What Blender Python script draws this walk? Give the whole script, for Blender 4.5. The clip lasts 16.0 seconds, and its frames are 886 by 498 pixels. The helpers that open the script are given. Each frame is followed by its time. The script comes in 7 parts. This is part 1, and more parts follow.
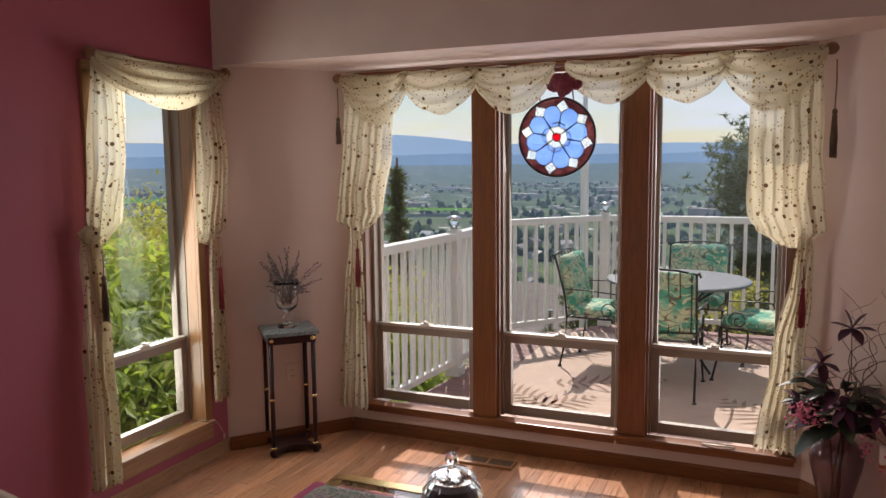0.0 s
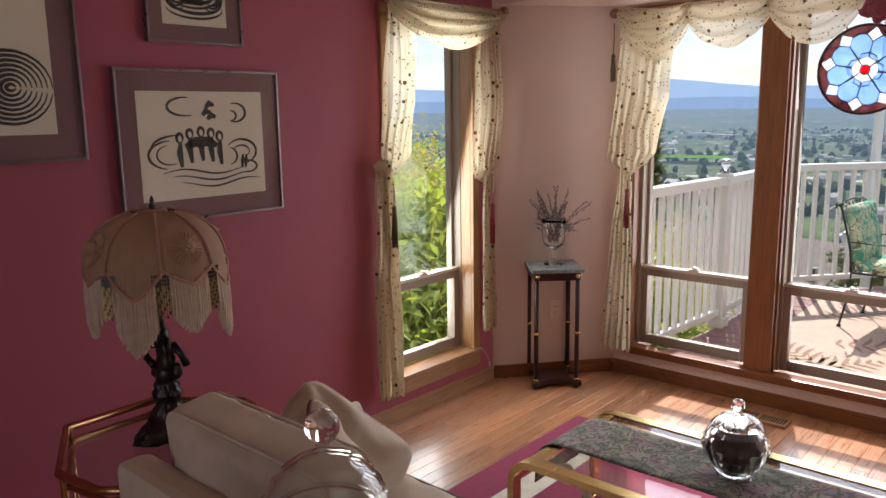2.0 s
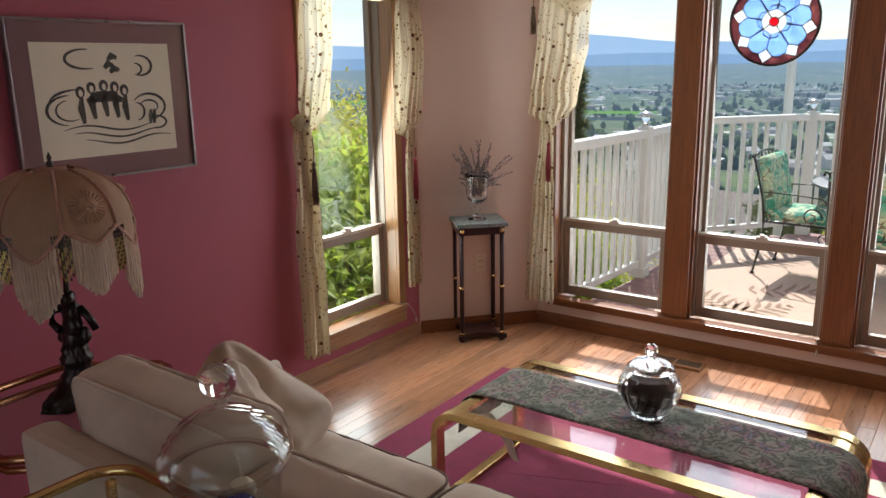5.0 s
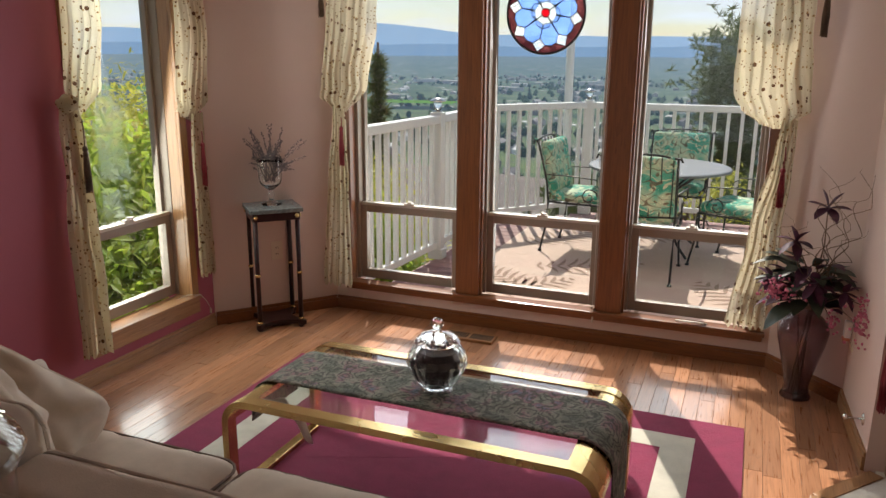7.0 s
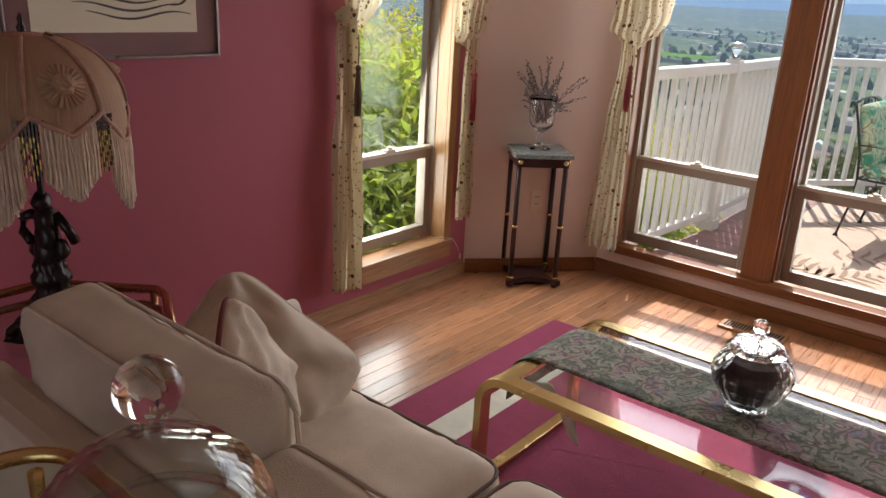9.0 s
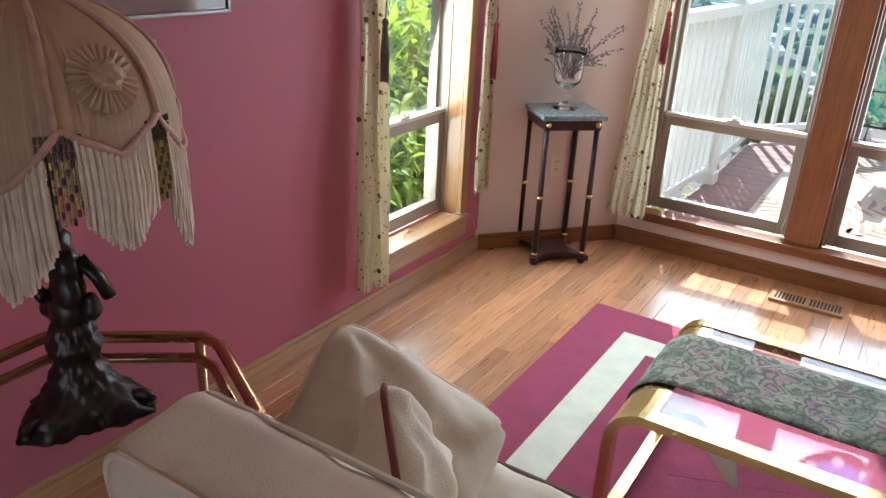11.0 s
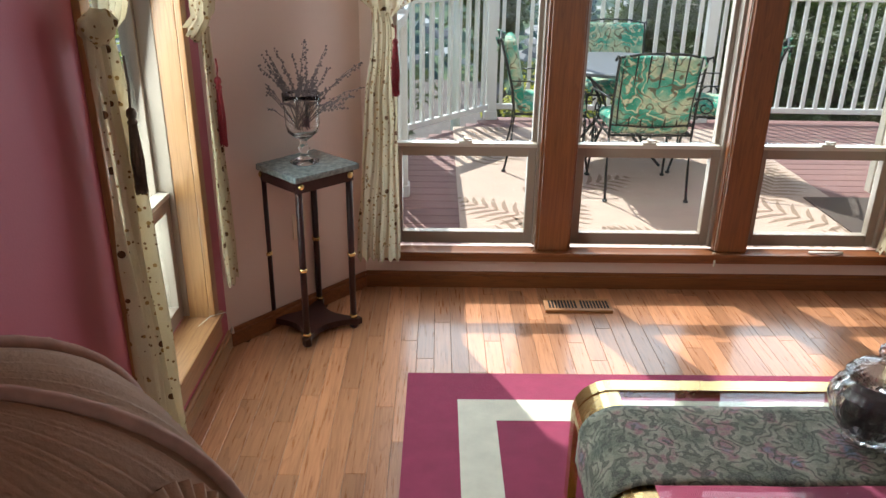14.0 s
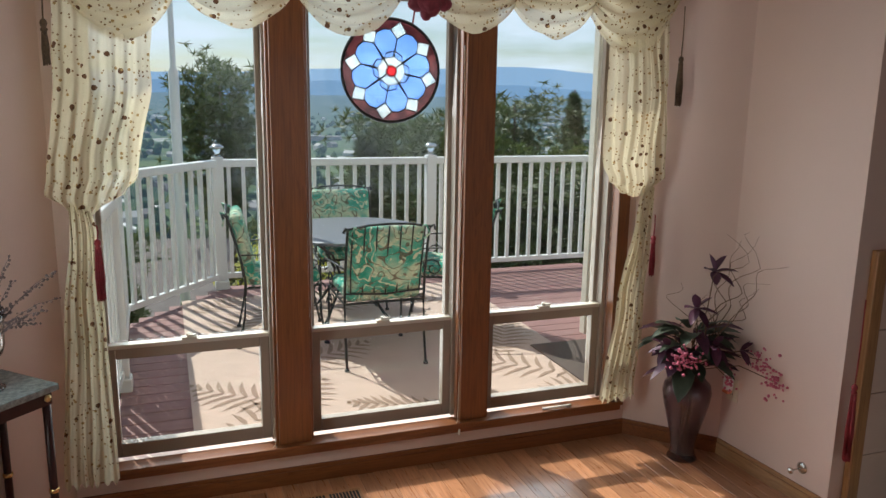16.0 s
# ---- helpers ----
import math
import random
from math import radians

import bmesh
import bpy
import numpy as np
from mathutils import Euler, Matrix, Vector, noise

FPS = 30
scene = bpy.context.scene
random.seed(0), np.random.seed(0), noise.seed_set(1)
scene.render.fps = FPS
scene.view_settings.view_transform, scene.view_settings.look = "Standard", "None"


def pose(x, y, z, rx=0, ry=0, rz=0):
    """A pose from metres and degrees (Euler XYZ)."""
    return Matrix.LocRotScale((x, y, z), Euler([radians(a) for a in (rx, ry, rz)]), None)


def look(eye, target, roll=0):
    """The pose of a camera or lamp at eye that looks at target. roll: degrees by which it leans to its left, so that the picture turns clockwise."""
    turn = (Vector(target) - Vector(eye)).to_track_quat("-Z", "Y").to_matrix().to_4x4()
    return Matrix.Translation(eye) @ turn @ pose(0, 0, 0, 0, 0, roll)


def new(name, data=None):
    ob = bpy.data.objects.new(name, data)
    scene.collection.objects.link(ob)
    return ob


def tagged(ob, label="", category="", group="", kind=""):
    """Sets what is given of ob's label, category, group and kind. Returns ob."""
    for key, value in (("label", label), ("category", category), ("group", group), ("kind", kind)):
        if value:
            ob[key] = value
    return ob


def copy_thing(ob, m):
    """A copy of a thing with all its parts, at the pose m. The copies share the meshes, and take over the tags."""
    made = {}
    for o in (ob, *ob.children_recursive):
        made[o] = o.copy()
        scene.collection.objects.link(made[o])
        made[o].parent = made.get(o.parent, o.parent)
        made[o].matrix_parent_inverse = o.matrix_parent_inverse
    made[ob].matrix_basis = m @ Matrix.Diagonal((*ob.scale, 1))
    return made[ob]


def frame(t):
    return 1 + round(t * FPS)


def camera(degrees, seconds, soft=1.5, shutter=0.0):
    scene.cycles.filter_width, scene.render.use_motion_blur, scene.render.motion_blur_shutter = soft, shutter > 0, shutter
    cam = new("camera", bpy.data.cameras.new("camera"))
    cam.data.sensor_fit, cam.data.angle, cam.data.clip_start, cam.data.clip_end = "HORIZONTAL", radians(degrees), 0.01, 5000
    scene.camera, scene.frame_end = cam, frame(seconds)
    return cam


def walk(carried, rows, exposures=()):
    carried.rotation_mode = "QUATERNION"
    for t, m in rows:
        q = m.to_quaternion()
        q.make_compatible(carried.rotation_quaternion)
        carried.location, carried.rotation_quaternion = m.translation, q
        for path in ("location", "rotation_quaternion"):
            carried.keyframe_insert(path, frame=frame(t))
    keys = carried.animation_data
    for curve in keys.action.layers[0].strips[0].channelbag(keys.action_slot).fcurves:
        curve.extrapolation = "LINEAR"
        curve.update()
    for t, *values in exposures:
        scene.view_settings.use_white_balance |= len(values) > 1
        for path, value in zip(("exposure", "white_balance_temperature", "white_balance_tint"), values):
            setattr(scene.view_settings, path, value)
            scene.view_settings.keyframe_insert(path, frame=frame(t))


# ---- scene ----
cam = camera(60.3, 16.0)
PATH = [
    (0, (-0.008, -0.064, 1.697), (-0.798, 1.76, 1.474), -0.6),
    (0.5, (-0.035, -0.078, 1.706), (-1.01, 1.647, 1.438), -1.0),
    (1, (-0.092, -0.116, 1.689), (-1.201, 1.524, 1.402), -1.0),
    (1.5, (-0.119, -0.147, 1.677), (-1.348, 1.399, 1.361), -0.8),
    (2, (-0.138, -0.176, 1.662), (-1.44, 1.3, 1.306), -0.8),
    (2.5, (-0.136, -0.193, 1.646), (-1.477, 1.237, 1.249), -0.9),
    (3, (-0.136, -0.193, 1.637), (-1.482, 1.223, 1.207), -0.6),
    (3.2, (-0.13, -0.187, 1.632), (-1.471, 1.231, 1.195), -0.5),
    (5.3, (-0.097, -0.125, 1.642), (-1.198, 1.478, 1.177), -1.1),
    (5.5, (-0.08, -0.12, 1.638), (-1.145, 1.508, 1.173), -1.1),
    (6, (-0.053, -0.114, 1.642), (-1.012, 1.578, 1.176), -1.0),
    (6.5, (-0.014, -0.102, 1.632), (-0.843, 1.656, 1.16), -0.6),
    (7, (-0.024, -0.107, 1.615), (-0.744, 1.692, 1.12), 0.4),
    (7.5, (-0.084, -0.087, 1.605), (-0.803, 1.694, 1.046), 1.8),
    (8, (-0.184, 0.027, 1.556), (-1.014, 1.738, 0.937), 3.3),
    (8.5, (-0.303, 0.155, 1.543), (-1.397, 1.703, 0.906), 3.1),
    (8.7, (-0.37, 0.197, 1.518), (-1.564, 1.673, 0.89), 3.1),
    (10.8, (-1.143, 0.296, 1.492), (-2.162, 1.844, 0.74), 3.5),
    (11, (-1.221, 0.338, 1.488), (-2.186, 1.91, 0.715), 3.0),
    (11.5, (-1.394, 0.365, 1.493), (-2.187, 2.005, 0.668), 2.9),
    (12, (-1.607, 0.325, 1.53), (-2.114, 2.06, 0.673), 2.3),
    (12.5, (-1.77, 0.348, 1.548), (-2.037, 2.118, 0.656), 2.2),
    (13, (-1.887, 0.462, 1.529), (-2.07, 2.239, 0.631), 0.7),
    (13.5, (-1.967, 0.613, 1.543), (-2.061, 2.405, 0.661), -0.7),
    (14, (-2.1, 0.696, 1.591), (-2.082, 2.545, 0.829), 0.8),
    (14.5, (-2.19, 0.756, 1.665), (-1.998, 2.649, 1.049), 1.3),
    (15, (-2.216, 0.829, 1.688), (-1.738, 2.69, 1.136), 1.6),
    (15.5, (-2.144, 0.847, 1.712), (-1.553, 2.693, 1.219), 0.9),
    (16, (-2.022, 0.864, 1.737), (-1.351, 2.707, 1.341), 0.9),
]
walk(cam, [(t, look(eye, target, roll)) for t, eye, target, roll in PATH],
     [(0, -0.15, 6600, 18), (1.0, -0.03, 6550, 18), (2.5, 0.44, 6500, 19), (5.5, 0.28, 6300, 11), (7, 0.04, 6600, 12), (8.5, 0.18, 6700, 16), (11, 1.15, 5550, 2),
      (12.5, 0.78, 5700, 5), (14, 0.42, 6000, 6), (15, 0.02, 6500, 10), (16, -0.05, 6100, 6)])

# ---- world, sun, window light, added rear fill ----
SUN_EL, SUN_AZ = radians(49), radians(-22.5)      # the sun stands ahead of the bay, a little to its left
to_sun = Vector((math.sin(SUN_AZ) * math.cos(SUN_EL), math.cos(SUN_AZ) * math.cos(SUN_EL), math.sin(SUN_EL)))
world = bpy.data.worlds.new("sky")
scene.world = world
world.use_nodes = True
wn = world.node_tree.nodes
sky = wn.new("ShaderNodeTexSky")
sky.sky_type, sky.sun_disc, sky.sun_elevation, sky.sun_rotation = "NISHITA", False, SUN_EL, SUN_AZ
sky.air_density, sky.dust_density, sky.ozone_density = 1.0, 0.7, 2.0
cloud_pos = wn.new("ShaderNodeTexCoord")
cloud_map = wn.new("ShaderNodeMapping")
cloud_map.inputs["Scale"].default_value = (1.6, 1.6, 9.0)
cloud = wn.new("ShaderNodeTexNoise")
cloud.inputs["Scale"].default_value, cloud.inputs["Detail"].default_value, cloud.inputs["Roughness"].default_value = 2.2, 6, 0.55
cramp = wn.new("ShaderNodeValToRGB")
cramp.color_ramp.elements[0].position, cramp.color_ramp.elements[1].position = 0.43, 0.66
cmix = wn.new("ShaderNodeMixRGB")
cmix.inputs["Color2"].default_value = (8.8, 9.6, 11.0, 1)
wl = world.node_tree.links
wl.new(cloud_pos.outputs["Generated"], cloud_map.inputs["Vector"])
wl.new(cloud_map.outputs["Vector"], cloud.inputs["Vector"])
wl.new(cloud.outputs["Fac"], cramp.inputs["Fac"])
wl.new(cramp.outputs["Color"], cmix.inputs["Fac"])
wl.new(sky.outputs["Color"], cmix.inputs["Color1"])
wl.new(cmix.outputs["Color"], wn["Background"].inputs["Color"])
wn["Background"].inputs["Strength"].default_value = 0.10

sun = new("sun", bpy.data.lights.new("sun", "SUN"))
sun.data.energy, sun.data.angle, sun.data.color = 5.0, radians(0.53), (1.0, 0.94, 0.85)
sun.matrix_world = look(to_sun * 30, (0, 0, 0))


def area_light(name, eye, target, w, h, power, color):
    lamp = new(name, bpy.data.lights.new(name, "AREA"))
    lamp.data.shape, lamp.data.size, lamp.data.size_y, lamp.data.energy, lamp.data.color = "RECTANGLE", w, h, power, color
    lamp.matrix_world = look(eye, target)
    return lamp


area_light("bay_window_daylight", (-1.1, 4.26, 1.25), (-1.1, 0, 0.6), 2.3, 1.9, 42, (0.92, 0.96, 1.0))
area_light("side_window_daylight", (-3.10, 2.95, 1.2), (0, 2.6, 0.5), 0.55, 1.8, 21, (0.95, 1.0, 0.95))
# Fill lamp added behind the camera; no door or window is seen there.
area_light("garden_door_daylight", (0.2, -3.22, 1.15), (-2.6, 0.5, 0.9), 3.2, 2.0, 9, (1.0, 0.96, 0.92))

# ---- materials ----


class Nodes:
    """A small builder for one material's node tree."""

    def __init__(self, name):
        self.mat = bpy.data.materials.new(name)
        self.mat.use_nodes = True
        self.tree = self.mat.node_tree
        self.bsdf = self.tree.nodes["Principled BSDF"]
        self.out = self.tree.nodes["Material Output"]

    def add(self, kind, **values):
        node = self.tree.nodes.new(kind)
        for key, value in values.items():
            node.inputs[key.replace("_", " ")].default_value = value
        return node

    def link(self, a, b):
        self.tree.links.new(a, b)

    def coords(self, scale=(1, 1, 1), which="Object"):
        tc, mp = self.tree.nodes.new("ShaderNodeTexCoord"), self.tree.nodes.new("ShaderNodeMapping")
        mp.inputs["Scale"].default_value = scale
        self.link(tc.outputs[which], mp.inputs["Vector"])
        return mp.outputs["Vector"]

    def noise(self, vec, scale, detail=4.0, rough=0.55):
        n = self.add("ShaderNodeTexNoise", Scale=scale, Detail=detail, Roughness=rough)
        self.link(vec, n.inputs["Vector"])
        return n.outputs["Fac"]

    def ramp(self, fac, *stops):
        r = self.tree.nodes.new("ShaderNodeValToRGB")
        els = r.color_ramp.elements
        while len(els) < len(stops):
            els.new(0.5)
        for el, (pos, col) in zip(els, stops):
            el.position, el.color = pos, (*col, 1)
        self.link(fac, r.inputs["Fac"])
        return r.outputs["Color"]

    def mix(self, fac, a, b, how="MIX"):
        m = self.tree.nodes.new("ShaderNodeMixRGB")
        m.blend_type = how
        for sock, v in zip(("Fac", "Color1", "Color2"), (fac, a, b)):
            if hasattr(v, "is_output"):
                self.link(v, m.inputs[sock])
            elif isinstance(v, (int, float)):
                m.inputs[sock].default_value = v if sock == "Fac" else (v, v, v, 1)
            else:
                m.inputs[sock].default_value = (*v, 1)
        return m.outputs["Color"]

    def math(self, op, a, b=0.0):
        m = self.tree.nodes.new("ShaderNodeMath")
        m.operation = op
        for i, v in enumerate((a, b)):
            if hasattr(v, "is_output"):
                self.link(v, m.inputs[i])
            else:
                m.inputs[i].default_value = v
        return m.outputs["Value"]

    def set(self, **values):
        for key, v in values.items():
            sock = self.bsdf.inputs[key.replace("_", " ")]
            if hasattr(v, "is_output"):
                self.link(v, sock)
            elif isinstance(v, tuple):
                sock.default_value = (*v, 1) if len(v) == 3 else v
            else:
                sock.default_value = v
        return self

    def bump(self, height, strength=0.3, distance=0.01):
        b = self.add("ShaderNodeBump", Strength=strength, Distance=distance)
        self.link(height, b.inputs["Height"])
        self.link(b.outputs["Normal"], self.bsdf.inputs["Normal"])
        return self

    def random(self):
        return self.tree.nodes.new("ShaderNodeObjectInfo").outputs["Random"]


def tint(c, k):
    return tuple(min(1.0, v * k) for v in c)


def plain(name, color, rough=0.6, metal=0.0, vary=0.12, scale=6.0, grain=90.0, relief=0.05, **more):
    """Paint, metal or cloth of one colour, with stains at one scale and grain at another."""
    n = Nodes(name)
    v = n.coords()
    big, fine = n.noise(v, scale), n.noise(v, grain, 2)
    col = n.ramp(big, (0.3, tint(color, 1 - vary)), (0.7, tint(color, 1 + vary)))
    col = n.mix(0.25 * min(1, vary * 4), col, n.ramp(fine, (0.3, tint(color, 0.8)), (0.7, tint(color, 1.15))))
    n.set(Base_Color=col, Metallic=metal, Roughness=n.math("ADD", n.math("MULTIPLY", big, 0.16), max(0.02, rough - 0.08)), **more)
    if relief:
        n.bump(fine, relief, 0.004)
    return n.mat


def wood(name, dark, light, along="z", rough=0.4, vary=0.25, coat=0.0, size=1.0):
    """Oak-like wood: long grain along one axis, each piece a little different."""
    n = Nodes(name)
    s = {"x": (1.2, 22, 22), "y": (22, 1.2, 22), "z": (22, 22, 1.2)}[along]
    v = n.coords(tuple(k / size for k in s))
    off = n.tree.nodes.new("ShaderNodeVectorMath")
    off.operation = "ADD"
    n.link(v, off.inputs[0])
    comb = n.tree.nodes.new("ShaderNodeCombineXYZ")
    rnd = n.random()
    for k, m in zip("XYZ", (37.0, 53.0, 71.0)):
        n.link(n.math("MULTIPLY", rnd, m), comb.inputs[k])
    n.link(comb.outputs["Vector"], off.inputs[1])
    v = off.outputs["Vector"]
    g1, g2 = n.noise(v, 1.0, 5, 0.6), n.noise(v, 5.0, 3, 0.6)
    rings = n.add("ShaderNodeTexNoise", Scale=0.55, Detail=2.0, Distortion=1.6)
    n.link(v, rings.inputs["Vector"])
    band = n.math("FRACT", n.math("MULTIPLY", rings.outputs["Fac"], 9.0))
    col = n.ramp(g1, (0.25, dark), (0.75, light))
    col = n.mix(0.4, col, n.ramp(band, (0.0, tint(dark, 0.8)), (0.35, light), (1.0, tint(light, 1.08))))
    col = n.mix(0.3, col, n.ramp(g2, (0.35, tint(dark, 0.75)), (0.6, light)))
    tone = n.math("ADD", n.math("MULTIPLY", rnd, 2 * vary), 1 - vary)
    col = n.mix(1.0, col, n.mix(0.0, tone, tone), "MULTIPLY")
    n.set(Base_Color=col, Roughness=n.math("ADD", n.math("MULTIPLY", g2, 0.2), rough - 0.1), Coat_Weight=coat, Coat_Roughness=0.12)
    n.bump(g2, 0.12, 0.002)
    return n.mat


def clear_glass(name, color=(1, 1, 1), rough=0.0, ior=1.45):
    n = Nodes(name)
    n.set(Base_Color=color, Roughness=rough, IOR=ior, Transmission_Weight=1.0)
    return n.mat


def pane_glass(name, color=(0.97, 0.99, 0.98), dirt=0.02, base=0.025, rise=0.9, rough=0.0):
    """A thin window pane: light goes straight through, a faint film of dust, mirror gloss by angle."""
    n = Nodes(name)
    tr = n.add("ShaderNodeBsdfTransparent", Color=(*color, 1))
    gl = n.add("ShaderNodeBsdfGlossy", Roughness=rough)
    df = n.add("ShaderNodeBsdfDiffuse", Color=(0.9, 0.9, 0.9, 1))
    lw = n.add("ShaderNodeLayerWeight", Blend=0.5)
    gloss = n.math("ADD", n.math("MULTIPLY", n.math("POWER", lw.outputs["Facing"], 4.0), rise), base)
    a, b = n.tree.nodes.new("ShaderNodeMixShader"), n.tree.nodes.new("ShaderNodeMixShader")
    n.link(n.math("MULTIPLY", n.noise(n.coords(), 7.0, 5), dirt * 2), a.inputs["Fac"])
    n.link(tr.outputs[0], a.inputs[1])
    n.link(df.outputs[0], a.inputs[2])
    n.link(gloss, b.inputs["Fac"])
    n.link(a.outputs[0], b.inputs[1])
    n.link(gl.outputs[0], b.inputs[2])
    n.link(b.outputs[0], n.out.inputs["Surface"])
    return n.mat


def leaf_mat(name, a, b, rough=0.5, glow=0.35):
    """Leaves: each one its own shade, light shining through."""
    n = Nodes(name)
    rnd = n.tree.nodes.new("ShaderNodeNewGeometry").outputs["Random Per Island"]
    col = n.ramp(rnd, (0.0, a), (1.0, b))
    col = n.mix(0.3, col, n.ramp(n.noise(n.coords(), 3.0), (0.35, tint(a, 0.7)), (0.65, b)))
    n.set(Base_Color=col, Roughness=rough)
    tl = n.add("ShaderNodeBsdfTranslucent")
    n.link(col, tl.inputs["Color"])
    m = n.add("ShaderNodeMixShader", Fac=glow)
    n.link(n.bsdf.outputs[0], m.inputs[1])
    n.link(tl.outputs[0], m.inputs[2])
    n.link(m.outputs[0], n.out.inputs["Surface"])
    return n.mat


def sheer_mat():
    """Cream voile printed with small brown and gold leaves and dots."""
    n = Nodes("printed_voile")
    v = n.coords()
    col = n.ramp(n.noise(v, 3.0), (0.3, (0.54, 0.46, 0.30)), (0.7, (0.68, 0.60, 0.42)))
    spots = None
    for scale, size, keep, c in ((24.0, 0.25, 0.34, (0.10, 0.05, 0.025)), (44.0, 0.26, 0.36, (0.26, 0.16, 0.06)), (70.0, 0.27, 0.30, (0.16, 0.09, 0.04))):
        vo = n.add("ShaderNodeTexVoronoi", Scale=scale, Randomness=1.0)
        n.link(v, vo.inputs["Vector"])
        sep = n.tree.nodes.new("ShaderNodeSeparateColor")
        n.link(vo.outputs["Color"], sep.inputs["Color"])
        on = n.math("MULTIPLY", n.math("LESS_THAN", vo.outputs["Distance"], size), n.math("LESS_THAN", sep.outputs["Red"], keep))
        col = n.mix(on, col, c)
        spots = on if spots is None else n.math("MAXIMUM", spots, on)
    df, tl, tr = n.add("ShaderNodeBsdfDiffuse"), n.add("ShaderNodeBsdfTranslucent"), n.add("ShaderNodeBsdfTransparent")
    n.link(col, df.inputs["Color"])
    n.link(col, tl.inputs["Color"])
    a, b = n.add("ShaderNodeMixShader", Fac=0.5), n.tree.nodes.new("ShaderNodeMixShader")
    n.link(df.outputs[0], a.inputs[1])
    n.link(tl.outputs[0], a.inputs[2])
    weave = n.noise(v, 400.0, 1)
    see = n.math("MULTIPLY", n.math("SUBTRACT", 1.0, spots), n.math("ADD", n.math("MULTIPLY", weave, 0.2), 0.10))
    n.link(see, b.inputs["Fac"])
    n.link(a.outputs[0], b.inputs[1])
    n.link(tr.outputs[0], b.inputs[2])
    n.link(b.outputs[0], n.out.inputs["Surface"])
    return n.mat


M_RED = plain("raspberry_wall_paint", (0.36, 0.078, 0.112), 0.62, vary=0.05, scale=1.6, grain=160, relief=0.10)
M_BEIGE = plain("blush_wall_paint", (0.62, 0.47, 0.40), 0.7, vary=0.04, scale=1.4, grain=160, relief=0.10)
M_CEIL = plain("ceiling_paint", (0.66, 0.52, 0.45), 0.8, vary=0.04, grain=120, relief=0.15)
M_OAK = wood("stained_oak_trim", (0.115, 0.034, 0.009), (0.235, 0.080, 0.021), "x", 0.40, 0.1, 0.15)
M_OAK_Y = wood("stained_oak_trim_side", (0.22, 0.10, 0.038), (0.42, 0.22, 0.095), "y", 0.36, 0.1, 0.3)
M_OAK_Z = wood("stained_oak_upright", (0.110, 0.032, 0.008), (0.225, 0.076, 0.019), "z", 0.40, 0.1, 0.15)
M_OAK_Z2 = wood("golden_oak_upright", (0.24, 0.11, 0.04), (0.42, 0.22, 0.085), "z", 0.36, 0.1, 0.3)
M_FLOOR = wood("red_oak_floor", (0.27, 0.105, 0.045), (0.47, 0.225, 0.11), "y", 0.30, 0.27, 0.35)
M_GAP = plain("floor_joint", (0.07, 0.035, 0.02), 0.9, vary=0.1)
M_SASH = plain("taupe_window_sash", (0.30, 0.24, 0.185), 0.45, vary=0.05, relief=0.02)
M_SASH_W = plain("cream_window_bead", (0.56, 0.51, 0.42), 0.4, vary=0.05, relief=0.02)
M_PANE = pane_glass("window_pane", dirt=0.008)
M_VOILE = sheer_mat()
M_BRASS = plain("brushed_brass", (0.72, 0.54, 0.24), 0.26, 1.0, vary=0.10, scale=5, grain=220, relief=0.03)
M_BRASS_D = plain("dull_gold_tube", (0.50, 0.27, 0.14), 0.25, 1.0, vary=0.12, scale=8, relief=0.02)
M_MAHOG = plain("dark_mahogany", (0.032, 0.011, 0.010), 0.34, vary=0.3, scale=20, relief=0.02, Specular_IOR_Level=0.35)
M_GRANITE = plain("green_marble", (0.20, 0.25, 0.25), 0.2, vary=0.45, scale=60, grain=240, relief=0.0)
M_SOFA = plain("cream_quilted_cotton", (0.62, 0.52, 0.41), 0.9, vary=0.10, scale=10, grain=300, relief=0.25)
M_PIPE = plain("brown_piping", (0.16, 0.10, 0.07), 0.8)
M_REDPIPE = plain("crimson_piping", (0.16, 0.03, 0.03), 0.8)
M_RUG = plain("raspberry_wool_pile", (0.27, 0.036, 0.085), 0.95, vary=0.12, scale=14, grain=520, relief=0.8)
M_RUG_W = plain("cream_wool_pile", (0.66, 0.63, 0.52), 0.95, vary=0.08, scale=14, grain=520, relief=0.8)
M_CARPET = plain("white_carpet", (0.72, 0.68, 0.60), 0.95, vary=0.06, scale=20, grain=420, relief=0.5)
M_BRONZE = plain("dark_bronze", (0.035, 0.024, 0.022), 0.33, 0.55, vary=0.4, scale=30, relief=0.2)
M_SHADE = plain("dusty_rose_pleated_silk", (0.43, 0.26, 0.165), 0.75, vary=0.07, scale=20, grain=260, relief=0.2)
M_SHADE_D = plain("dusky_silk_panel", (0.39, 0.235, 0.145), 0.75, vary=0.09, scale=20, grain=260, relief=0.2)
M_BRAID = plain("rose_braid", (0.42, 0.23, 0.17), 0.8, vary=0.2, scale=60)
M_FRINGE = plain("pale_silk_fringe", (0.63, 0.49, 0.38), 0.7, vary=0.12, scale=40)
M_BEAD = plain("gold_glass_beads", (0.45, 0.33, 0.10), 0.2, 0.6, vary=0.4, scale=120, relief=0)
M_BEAD_D = plain("dark_glass_beads", (0.05, 0.02, 0.015), 0.2, vary=0.4, scale=120, relief=0)
M_WHITE = plain("white_vinyl", (0.80, 0.80, 0.78), 0.4, vary=0.03, relief=0.02)
M_SIDING = plain("cream_lap_siding", (0.74, 0.70, 0.60), 0.6, vary=0.05)
